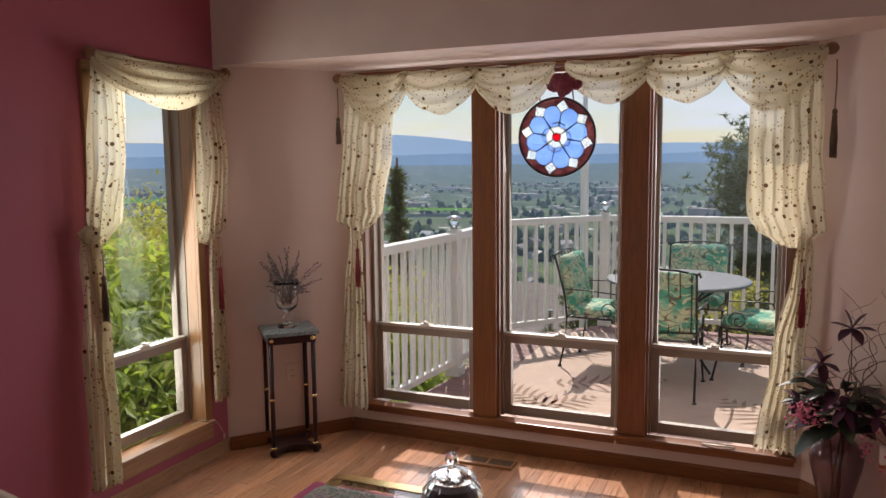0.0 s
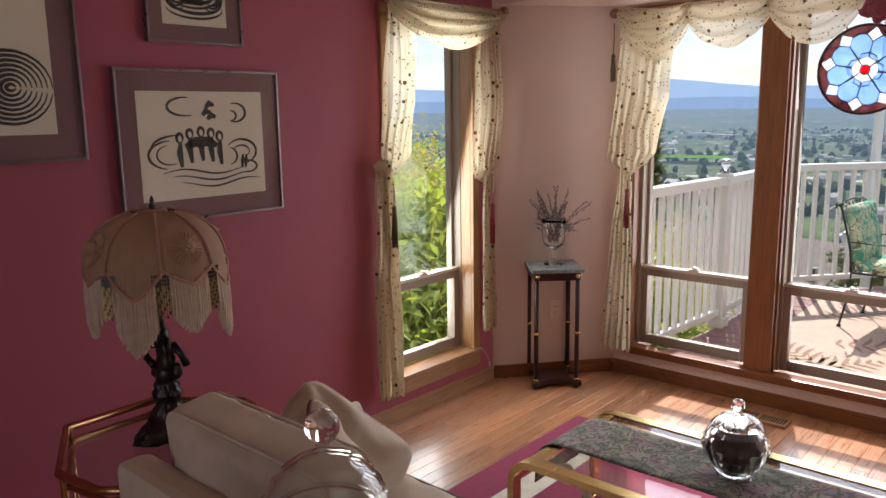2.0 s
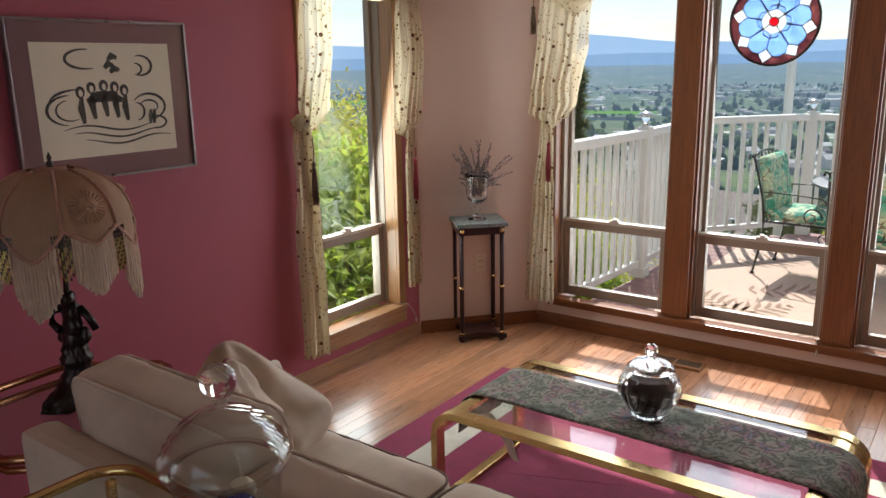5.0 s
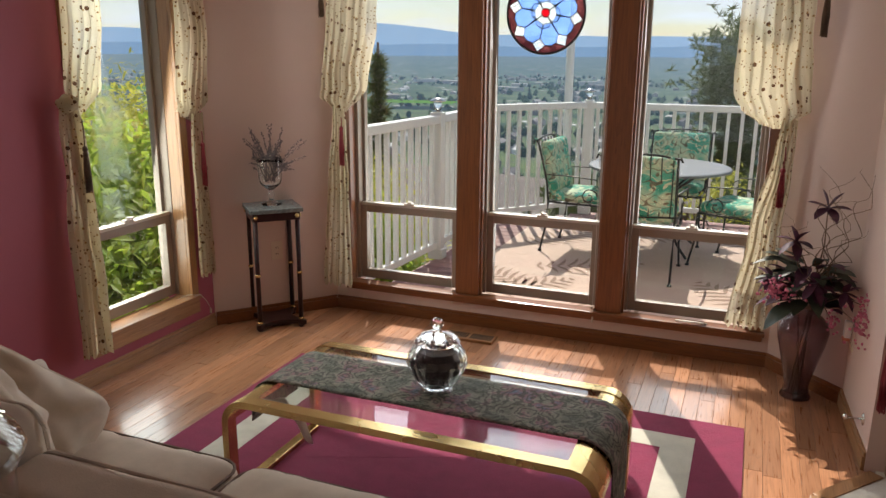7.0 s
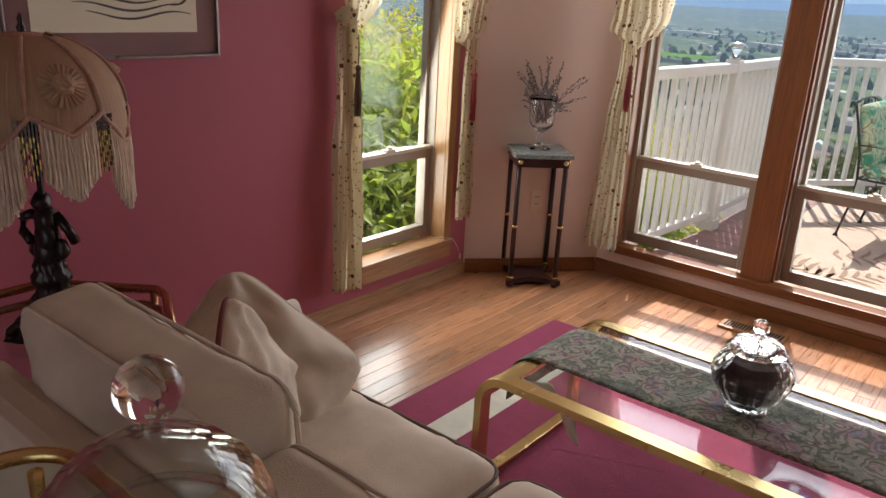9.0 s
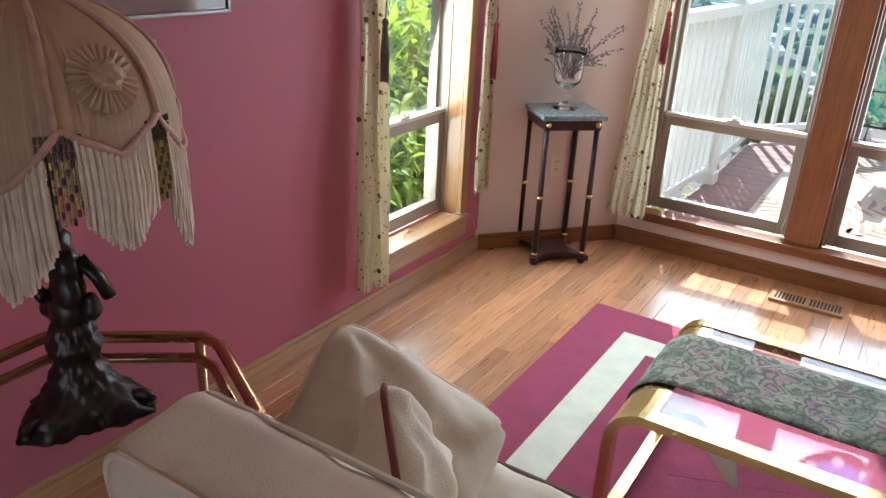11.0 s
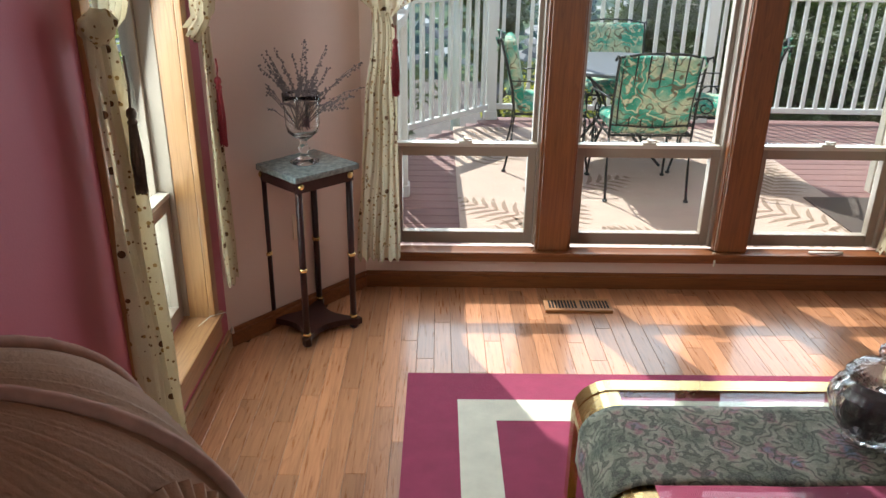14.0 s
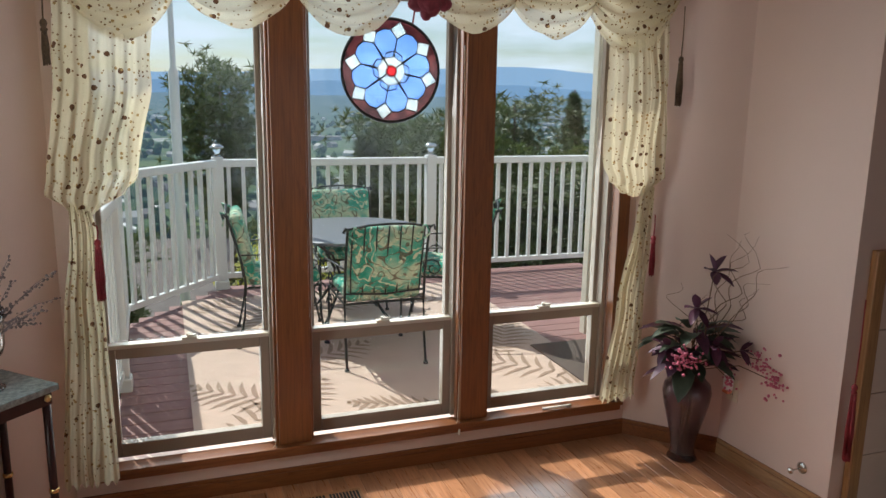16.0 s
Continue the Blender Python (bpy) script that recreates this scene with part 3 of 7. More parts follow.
def swag(wall, s0, s1, top, drop, parent, seed, tilt=0.0):
    """One scalloped loop of voile hung over the rod, folds running along the loop."""
    def fn(u, v):
        arc = (max(0.0, 4 * u * (1 - u))) ** 0.75
        z = top + 0.018 - v * (0.055 + (drop - 0.055) * arc) + tilt * u
        ph = 2 * math.pi * 3.5 * v + 2.0 * smooth_noise((u * 2, v * 2, seed), 1.0)
        d = 0.03 + 0.045 * math.sin(math.pi * min(1, v * 1.05)) + 0.010 * math.sin(ph) * (0.4 + arc) + 0.02 * arc * v
        return wall.at(s0 + (s1 - s0) * u + 0.008 * smooth_noise((u * 6, v * 6, seed), 1.0), d, z + 0.006 * math.sin(ph * 1.7 + u * 9))
    return part("swag", surface(fn, 40, 28), M_VOILE, parent, smooth=True)


def rod(wall, s0, s1, z, ends, label):
    r = thing("curtain_rod", label, "curtain rod")
    part("pole", tube([wall.at(s0 + 0.02, 0.03, z), wall.at(s1 - 0.02, 0.03, z)], 0.011, 10), M_ROD, r, smooth=True)
    for s in ends:
        ball = lathe([(0.0, -0.032), (0.012, -0.03), (0.024, -0.018), (0.03, 0), (0.025, 0.018), (0.012, 0.03), (0.0, 0.033)], 18)
        bmesh.ops.rotate(ball, matrix=Matrix.Rotation(math.pi / 2, 3, "Y" if wall.kind == "bay" else "X"), verts=ball.verts)
        bmesh.ops.translate(ball, vec=wall.at(s, 0.03, z), verts=ball.verts)
        part("finial", ball, M_ROD, r, "turned walnut ball finial", smooth=True)
        part("bracket", tube([wall.at(s + (0.05 if s == s0 else -0.05), 0.03, z), wall.at(s + (0.05 if s == s0 else -0.05), -0.12 if wall.kind == "bay" else -0.05, z)], 0.006, 6), M_ROD, r)
    return r


def tassel(p, length, material, label, hang=0.0):
    """A silk tassel: hanging cord, knotted head, skirt of threads."""
    t = thing("curtain_tassel", label, "tassel")
    x, y, z = p
    if hang:
        part("cord", tube([(x, y, z + hang), (x + 0.003, y, z + hang / 2), (x, y, z)], 0.003, 6), material, t)
    part("head", lathe([(0.002, 0.0), (0.010, -0.006), (0.013, -0.018), (0.008, -0.030), (0.013, -0.036), (0.011, -0.042)], 14, m=Matrix.Translation(p)), material, t, smooth=True)
    bm = bmesh.new()
    rng = random.Random(int(1000 * (x + y)))
    for i in range(34):
        a, r = 2 * math.pi * i / 34, rng.uniform(0.3, 1)
        e = rng.uniform(0.93, 1.0)
        tube([(x + 0.009 * r * math.cos(a), y + 0.009 * r * math.sin(a), z - 0.04), (x + 0.016 * r * math.cos(a), y + 0.016 * r * math.sin(a), z - length * 0.6), (x + 0.015 * r * math.cos(a), y + 0.015 * r * math.sin(a), z - length * e)], 0.0024, 4, bm)
    part("skirt", bm, material, t)["kind"] = "stuff"
    return t


rod(BAY, -2.405, 0.215, 2.203, (-2.405, 0.215), "walnut stained curtain rod with ball ends over the bay windows")
cur = thing("curtain", "cream dotted voile curtain gathered into a tieback", "curtain", "bay curtains")
panel("upper_drop", BAY, [(0, -2.36, -2.03), (0.45, -2.385, -2.06), (0.82, -2.43, -2.12), (0.94, -2.44, -2.17), (1.0, -2.40, -2.24)], 2.195, 1.272, 6, 0.016, cur, 1.0, 0.06)
panel("lower_tail", BAY, [(0, -2.37, -2.30), (0.1, -2.38, -2.28), (0.55, -2.43, -2.27), (1.0, -2.465, -2.265)], 1.33, 0.19, 5, 0.014, cur, 2.0)
cur = thing("curtain", "cream dotted voile curtain gathered into a tieback", "curtain", "bay curtains")
panel("upper_drop", BAY, [(0, -0.12, 0.185), (0.45, -0.125, 0.20), (0.80, -0.125, 0.22), (0.93, -0.085, 0.23), (1.0, -0.02, 0.19)], 2.185, 1.272, 6, 0.018, cur, 3.0, 0.07)
panel("lower_tail", BAY, [(0, 0.11, 0.18), (0.12, 0.09, 0.18), (0.55, 0.01, 0.165), (1.0, -0.06, 0.145)], 1.32, 0.25, 5, 0.016, cur, 4.0)
val = thing("curtain_valance", "cream dotted voile swag valance looped along the rod", "curtain valance")
for k, (a, b, dr) in enumerate(((-2.37, -1.93, 0.30), (-1.98, -1.50, 0.245), (-1.55, -1.08, 0.255), (-1.02, -0.58, 0.225), (-0.64, -0.20, 0.235), (-0.27, 0.20, 0.29))):
    swag(BAY, a, b, 2.200, dr, val, 10.0 + k)
tassel((-2.395, 3.90, 1.975), 0.16, M_TASSEL_D, "bronze tassel hanging from the curtain rod", 0.17)
tassel((0.238, 3.90, 1.93), 0.23, M_TASSEL_D, "long bronze tassel hanging from the curtain rod", 0.22)
tassel((-2.275, 3.885, 1.20), 0.24, M_TASSEL, "crimson tassel tieback on the voile curtain", 0.05)
tassel((0.135, 3.87, 1.10), 0.20, M_TASSEL, "crimson tassel tieback on the voile curtain", 0.10)

rod(SIDE, 2.535, 3.47, 2.215, (2.535, 3.47), "walnut stained curtain rod with ball ends over the side window")
cur = thing("curtain", "cream dotted voile curtain knotted back beside the window", "curtain", "side curtains")
panel("upper_drop", SIDE, [(0, 2.55, 2.75), (0.5, 2.50, 2.72), (0.85, 2.47, 2.69), (1.0, 2.50, 2.62)], 2.20, 1.325, 5, 0.014, cur, 5.0, 0.05)
panel("lower_tail", SIDE, [(0, 2.44, 2.53), (0.12, 2.43, 2.55), (0.6, 2.40, 2.57), (1.0, 2.385, 2.57)], 1.40, 0.20, 4, 0.036, cur, 6.0, swing=0.05)
knot = bmesh.new()
bmesh.ops.create_icosphere(knot, subdivisions=3, radius=0.05)
for v in knot.verts:
    v.co *= 1 + 0.25 * smooth_noise(v.co, 40)
    v.co = Vector((v.co.x * 0.8 - 2.865, v.co.y * 1.0 + 2.475, v.co.z * 0.8 + 1.39))
part("knot", knot, M_VOILE, cur, smooth=True)
cur = thing("curtain", "cream dotted voile curtain hanging at the window's corner side", "curtain", "side curtains")
panel("upper_drop", SIDE, [(0, 3.24, 3.45), (0.5, 3.21, 3.455), (0.88, 3.185, 3.455), (1.0, 3.23, 3.43)], 2.20, 1.255, 5, 0.014, cur, 7.0, 0.05)
panel("lower_tail", SIDE, [(0, 3.31, 3.41), (0.15, 3.29, 3.41), (0.6, 3.28, 3.41), (1.0, 3.275, 3.415)], 1.29, 0.365, 4, 0.022, cur, 8.0, swing=0.02)
val = thing("curtain_valance", "cream dotted voile swag over the side window", "curtain valance")
swag(SIDE, 2.53, 3.44, 2.21, 0.235, val, 21.0, -0.01)
tassel((-2.835, 2.515, 1.20), 0.22, M_TASSEL_D, "dark tassel tieback on the voile curtain", 0.12)
tassel((-2.86, 3.355, 1.13), 0.25, M_TASSEL, "crimson tassel tieback on the voile curtain", 0.06)

# ---- things in the room ----


def tapestry():
    n = Nodes("tapestry_cloth")
    v = n.coords()
    vo = n.add("ShaderNodeTexVoronoi", Scale=13.0)
    wob = n.mix(0.12, v, n.tree.nodes.new("ShaderNodeTexNoise").outputs["Color"])
    n.link(wob, vo.inputs["Vector"])
    flower = n.ramp(n.noise(v, 11.0, 3), (0.30, (0.07, 0.09, 0.07)), (0.43, (0.20, 0.22, 0.16)), (0.54, (0.36, 0.35, 0.27)), (0.62, (0.34, 0.15, 0.18)), (0.72, (0.16, 0.22, 0.33)))
    line = n.math("FRACT", n.math("MULTIPLY", n.noise(v, 7.0, 3, 0.55), 13.0))
    col = n.mix(n.math("MULTIPLY", n.math("LESS_THAN", line, 0.38), 0.75), flower, (0.035, 0.04, 0.035))
    col = n.mix(0.35, col, n.ramp(n.noise(v, 260.0, 1), (0.3, (0.05, 0.05, 0.04)), (0.7, (0.34, 0.33, 0.27))))
    n.set(Base_Color=col, Roughness=0.92).bump(line, 0.5, 0.004)
    return n.mat


M_TAPES = tapestry()
M_LINING = plain("white_lining", (0.72, 0.68, 0.64), 0.9, vary=0.04)


def rounded_u(x0, x1, top, r, steps=8):
    """The outline of a waterfall table from floor over the top to floor."""
    pts = [(x0, 0.0), (x0, top - r)]
    pts += [(x0 + r - r * math.cos(a), top - r + r * math.sin(a)) for a in [math.pi / 2 * i / steps for i in range(1, steps + 1)]]
    pts += [(x1 - r + r * math.sin(a), top - r + r * math.cos(a)) for a in [math.pi / 2 * i / steps for i in range(0, steps + 1)]]
    return pts + [(x1, 0.0)]


def band(pts, y0, y1, thick, bm=None):
    """A flat metal band along an outline in x and z, from y0 to y1 wide."""
    bm = bm or bmesh.new()
    n, rings = len(pts), []
    for i, (x, z) in enumerate(pts):
        a, b = pts[max(0, i - 1)], pts[min(n - 1, i + 1)]
        t = Vector((b[0] - a[0], b[1] - a[1])).normalized()
        nx, nz = t.y * thick, -t.x * thick
        rings.append([bm.verts.new(c) for c in ((x, y0, z), (x, y1, z), (x + nx, y1, z + nz), (x + nx, y0, z + nz))])
    for p, q in zip(rings, rings[1:]):
        for k in range(4):
            bm.faces.new((p[k], p[(k + 1) % 4], q[(k + 1) % 4], q[k]))
    bm.faces.new(rings[0][::-1])
    bm.faces.new(rings[-1])
    bmesh.ops.recalc_face_normals(bm, faces=bm.faces)
    return bm


X0, X1, Y0, Y1, TOP, R = -1.70, -0.33, 1.935, 2.575, 0.415, 0.10
table = thing("coffee_table", "brass waterfall coffee table with a glass top standing on the rug", "coffee table")
outline = rounded_u(X0, X1, TOP, R)
for y0, y1 in ((Y0, Y0 + 0.05), (Y1 - 0.05, Y1)):
    part("side_band", band(outline, y0, y1, 0.026), M_BRASS, table)
for s, xe in ((1, X0), (-1, X1)):
    arc = [(x, z) for x, z in outline if (x - xe) * s <= R + 0.001 and z > TOP - R - 0.001]
    arc = (arc + [(xe + 0.115, TOP)]) if s == 1 else ([(xe - 0.115, TOP)] + arc)
    part("end_plate", band([(x, z - 0.004) for x, z in arc], Y0 + 0.05, Y1 - 0.05, 0.014), M_BRASS, table)
    part("floor_bar", boxed((xe if s == 1 else xe - 0.04, Y0 + 0.05, 0.012), (xe + 0.04 if s == 1 else xe, Y1 - 0.05, 0.034), 0.003), M_BRASS, table)
part("glass_top", boxed((X0 + 0.115, Y0 + 0.05, TOP - 0.014), (X1 - 0.115, Y1 - 0.05, TOP - 0.004)), M_TABGLASS, table, "clear plate glass top")

run = [(x, z + 0.003) for x, z in outline if z > 0.2]
run = [(X0, 0.235)] + run[1:-1] + [(X1, 0.05)]
RUN = [Vector(p) for p in run]
cum = [0.0]
for a, b in zip(RUN, RUN[1:]):
    cum.append(cum[-1] + (b - a).length)


def runner_at(u, v):
    d = u * cum[-1]
    i = max(k for k in range(len(cum) - 1) if cum[k] <= d + 1e-9)
    k = (d - cum[i]) / max(1e-9, cum[i + 1] - cum[i])
    p = RUN[i].lerp(RUN[i + 1], k)
    end = 0.006 * smooth_noise((u * 9, v * 4, 3), 1.0)
    y = 2.12 + (2.44 - 2.12) * v + 0.008 * smooth_noise((u * 5, 0, 8), 1.0)
    out = 0.006 + 0.003 * smooth_noise((u * 20, v * 8, 1), 1.0)
    nx = -out if d < 0.17 else out if d > cum[-1] - 0.4 else 0
    return (p.x + nx, y + end, p.y + (0.003 if nx == 0 else 0) + 0.001 * smooth_noise((u * 14, v * 9, 2), 1.0))


cloth = tagged(mesh_ob("table_runner", surface(runner_at, 90, 14), M_TAPES, smooth=True), "grey green floral tapestry runner laid over the coffee table", "table runner")
cloth.modifiers.new("thickness", "SOLIDIFY").thickness = 0.003


def lining(u, v):
    return (-1.60 + 0.20 * u + 0.03 * v, 2.03 + 0.03 * math.sin(5 * u) + 0.02 * v, 0.392 - 0.13 * v * (0.5 + 0.5 * u) - 0.01 * math.sin(9 * u))


lin = tagged(mesh_ob("runner_lining", surface(lining, 12, 8), M_LINING, smooth=True), "white cloth corner hanging under the glass table top", "cloth")
lin.modifiers.new("thickness", "SOLIDIFY").thickness = 0.002

# cut-glass jar on the table
J = Matrix.Translation((-1.005, 2.295, TOP - 0.004 + 0.006))
jar = thing("candy_jar", "cut-glass lidded jar with dark potpourri on the table runner", "jar")


def ribs(a, i):
    return 1 + (0.06 * abs(math.sin(8 * a + 0.55 * i)) + 0.05 * abs(math.sin(8 * a - 0.55 * i)) - 0.045 if 2 < i < 10 else 0.012 * math.sin(18 * a) if i < 11 else -0.05)


outer = [(0.045, 0.0), (0.058, 0.006), (0.050, 0.014), (0.058, 0.026), (0.080, 0.052), (0.098, 0.085), (0.106, 0.115), (0.104, 0.14), (0.092, 0.162), (0.076, 0.176), (0.070, 0.182)]
inner = [(0.064, 0.182), (0.070, 0.172), (0.085, 0.158), (0.096, 0.138), (0.098, 0.115), (0.090, 0.085), (0.070, 0.052), (0.040, 0.030), (0.0, 0.028)]
part("bowl", lathe(outer + inner, 128, m=J, wave=ribs), M_GLASS, jar, smooth=False)
lid = part("lid", lathe([(0.074, 0.184), (0.082, 0.190), (0.074, 0.200), (0.060, 0.214), (0.034, 0.224), (0.014, 0.230), (0.010, 0.236), (0.0, 0.237)], 54, m=J, wave=lambda a, i: 1 + 0.03 * abs(math.sin(13 * a + i))), M_GLASS, jar, "cut-glass domed lid")
kb = bmesh.new()
bmesh.ops.create_icosphere(kb, subdivisions=2, radius=0.024, matrix=J @ Matrix.Translation((0, 0, 0.258)))
part("knob", kb, M_SOLID, lid, "faceted glass ball knob")
fill = lathe([(0.0, 0.032), (0.040, 0.034), (0.066, 0.055), (0.086, 0.087), (0.093, 0.115), (0.091, 0.138), (0.078, 0.158), (0.05, 0.166), (0.0, 0.169)], 28, m=J)
for v in fill.verts:
    v.co += Vector((1, 1, 1)) * 0.004 * smooth_noise(v.co, 60)
part("potpourri", fill, M_DARKFILL, jar, "dark plum dried petals")

# rug
rug = thing("rug", "raspberry wool rug with a cream border band under the coffee table", "rug")


def ring(a, b, z0, z1):
    """A flat rectangular frame between two outlines, one closed piece."""
    bm = bmesh.new()
    def loop(o, z):
        return [bm.verts.new(c) for c in ((o[0], o[1], z), (o[2], o[1], z), (o[2], o[3], z), (o[0], o[3], z))]
    ol, oh, il, ih = loop(a, z0), loop(a, z1), loop(b, z0), loop(b, z1)
    for i in range(4):
        j = (i + 1) % 4
        bm.faces.new((oh[i], oh[j], ih[j], ih[i]))
        bm.faces.new((ol[i], ol[j], oh[j], oh[i]))
        bm.faces.new((il[j], il[i], ih[i], ih[j]))
    return bm


A, B, C = (-2.205, 0.95, 0.076, 3.262), (-2.016, 1.14, -0.118, 3.078), (-1.882, 1.27, -0.252, 2.948)
part("border", ring(A, B, 0.0, 0.011), M_RUG, rug)
part("cream_band", ring(B, C, 0.0, 0.0125), M_RUG_W, rug, "cream pile band")
part("field", boxed((C[0], C[1], 0.0), (C[2], C[3], 0.0115)), M_RUG, rug)
bm = bmesh.new()
for a, b in (((-1.7, 1.6), (-0.9, 2.3)), ((-0.9, 2.3), (-0.4, 1.7)), ((-1.3, 2.8), (-0.7, 1.5)), ((-1.6, 2.3), (-0.5, 2.75)), ((-1.0, 1.5), (-0.4, 2.4))):
    m, ln = along(a, b)
    box(bm, (0, -0.004, 0.0105), (ln, 0.004, 0.0122), 0, m)
part("carved_line", bm, M_RUG, rug)

# plant stand
S = Matrix.Translation((-2.630, 3.655, 0)) @ Matrix.Rotation(radians(45), 4, "Z")
stand = thing("plant_stand", "tall mahogany plant stand with a green marble top and brass rings", "plant stand")
h = 0.155
part("marble_top", boxed((-h, -h, 0.716), (h, h, 0.741), 0.005, S), M_GRANITE, stand, "dark green marble slab")
k = h - 0.018
bm = bmesh.new()
for a, b in (((-k, -k, 0.668), (k, -k + 0.018, 0.716)), ((-k, k - 0.018, 0.668), (k, k, 0.716)), ((-k, -k + 0.018, 0.668), (-k + 0.018, k - 0.018, 0.716)), ((k - 0.018, -k + 0.018, 0.668), (k, k - 0.018, 0.716))):
    box(bm, a, b, 0.002, S)
part("apron", bm, M_MAHOG, stand)
poly = []
for q in range(4):
    c = [(k + 0.012, -k - 0.012), (k + 0.012, k + 0.012), (-k - 0.012, k + 0.012), (-k - 0.012, -k - 0.012)]
    p0, p1 = Vector(c[q]), Vector(c[(q + 1) % 4])
    nrm = -(p0 + p1).normalized()
    for i in range(12):
        t = i / 12
        e = max(0.0, math.sin(math.pi * t)) ** 1.3 if 0.12 < t < 0.88 else 0
        poly.append(p0.lerp(p1, t) + nrm * 0.06 * e)
base = prism([(p.x, p.y) for p in poly], 0.018, 0.045)
bmesh.ops.transform(base, matrix=S, verts=base.verts)
part("base", base, M_MAHOG, stand)
for sx in (-1, 1):
    for sy in (-1, 1):
        x, y = sx * (k - 0.014), sy * (k - 0.014)
        L = S @ Matrix.Translation((x, y, 0))
        leg = part("leg", lathe([(0.014, 0.045), (0.0135, 0.36), (0.014, 0.67)], 14, m=L), M_MAHOG, stand, smooth=True)
        for z in (0.055, 0.345):
            part("brass_ring", lathe([(0.014, z - 0.008), (0.0175, z - 0.006), (0.0175, z + 0.006), (0.014, z + 0.008)], 14, m=L), M_BRASS, leg, "brass ring", smooth=True)
        part("foot", lathe([(0.012, 0.0), (0.018, 0.004), (0.019, 0.012), (0.012, 0.019)], 14, m=L), M_MAHOG, stand, smooth=True)
    med = lathe([(0.013, 0), (0.013, 0.004), (0.008, 0.008), (0, 0.009)], 16)
    bmesh.ops.transform(med, matrix=S @ Matrix.Translation((sx * (k + 0.0), -sx * (k - 0.02), 0.694)) @ Matrix.Rotation(sx * math.pi / 2, 4, "Y"), verts=med.verts)
    part("medallion", med, M_BRASS, stand, "round brass medallion", smooth=True)
for sx in (-1, 1):
    med = lathe([(0.013, 0), (0.013, 0.004), (0.008, 0.008), (0, 0.009)], 16)
    bmesh.ops.transform(med, matrix=S @ Matrix.Translation((sx * (k - 0.018), -k, 0.694)) @ Matrix.Rotation(math.pi / 2, 4, "X"), verts=med.verts)
    part("medallion", med, M_BRASS, stand, "round brass medallion", smooth=True)

# footed glass with dried lavender
V = Matrix.Translation((-2.630, 3.655, 0.742))
vase = thing("glass_vase", "clear footed glass vase with dried lavender on the plant stand", "vase")
prof = [(0.056, 0.0), (0.057, 0.004), (0.03, 0.012), (0.014, 0.022), (0.013, 0.034), (0.024, 0.046), (0.013, 0.058), (0.014, 0.072), (0.036, 0.084), (0.058, 0.10), (0.066, 0.125), (0.067, 0.16), (0.071, 0.20), (0.073, 0.222)]
part("goblet", lathe(prof + [(0.070, 0.222), (0.068, 0.20), (0.064, 0.16), (0.063, 0.125), (0.054, 0.103), (0.03, 0.09), (0.0, 0.088)], 40, m=V @ Matrix.Diagonal((1.02, 1.02, 1.24, 1.0))), M_GLASS, vase, smooth=True)
rng = random.Random(5)
for i in range(46):
    a, spread = rng.uniform(0, 6.28), rng.uniform(0.02, 0.19)
    if i % 6 == 0:
        a, spread = rng.choice((rng.uniform(-0.5, 0.4), 2.6)), 0.24
    hgt = rng.uniform(0.28, 0.50) - spread * 0.35
    b = Vector((0.03 * math.cos(a + 2), 0.03 * math.sin(a + 2), 0.135))
    t = Vector((spread * math.cos(a), 0.6 * spread * math.sin(a) - 0.03 * abs(math.sin(a)), hgt))
    mid = b.lerp(t, 0.5) + Vector((0, 0, 0.03))
    pts = [V @ p for p in (b, b.lerp(mid, 0.6), mid, mid.lerp(t, 0.5) + Vector((0, 0, 0.01)), t)]
    bm = tube(pts, 0.0016, 5, taper=lambda s: 1.2 - 0.5 * s)
    for s in range(16):
        f = 0.5 + 0.5 * s / 15
        q = pts[2].lerp(pts[4], (f - 0.5) * 2)
        o = Vector((rng.uniform(-1, 1), rng.uniform(-1, 1), rng.uniform(-0.3, 1))) * 0.007
        bmesh.ops.create_icosphere(bm, subdivisions=1, radius=rng.uniform(0.003, 0.0055), matrix=Matrix.Translation(q + o))
    part("lavender_stem", bm, M_TWIG, vase)


# ---- sofa ----
def cushion(size, m, seed, puff=0.5, wrinkle=0.012, edge=0.46):
    """A stuffed block cushion: rounded edges, fuller in the middle, softly creased."""
    bm = bmesh.new()
    bmesh.ops.create_cube(bm, size=2)
    bmesh.ops.subdivide_edges(bm, edges=bm.edges, cuts=17, use_grid_fill=True)
    half = Vector(size) / 2
    rad = min(size) * edge
    for v in bm.verts:
        n = v.co.copy()
        p = Vector([math.copysign(abs(c) ** 0.8, c) * h for c, h in zip(n, half)])
        inner = Vector([max(-(h - rad), min(h - rad, c)) for c, h in zip(p, half)])
        d = p - inner
        if d.length > 1e-6:
            p = inner + d.normalized() * rad
        full = (1 - n.x ** 4) * (1 - n.y ** 4)
        p.z *= 0.86 + 0.30 * full * puff * 2
        w = smooth_noise((p.x * 6, p.y * 6, seed + n.z), 1.0) * 0.6 + smooth_noise((p.x * 22, p.y * 9, seed + 5 + n.z), 1.0) * 0.4 + 0.25 * smooth_noise((p.x * 40, p.y * 30, seed), 1.0)
        p += Vector((n.x * 0.4, n.y * 0.4, n.z)) * wrinkle * w
        v.co = m @ p
    return bm


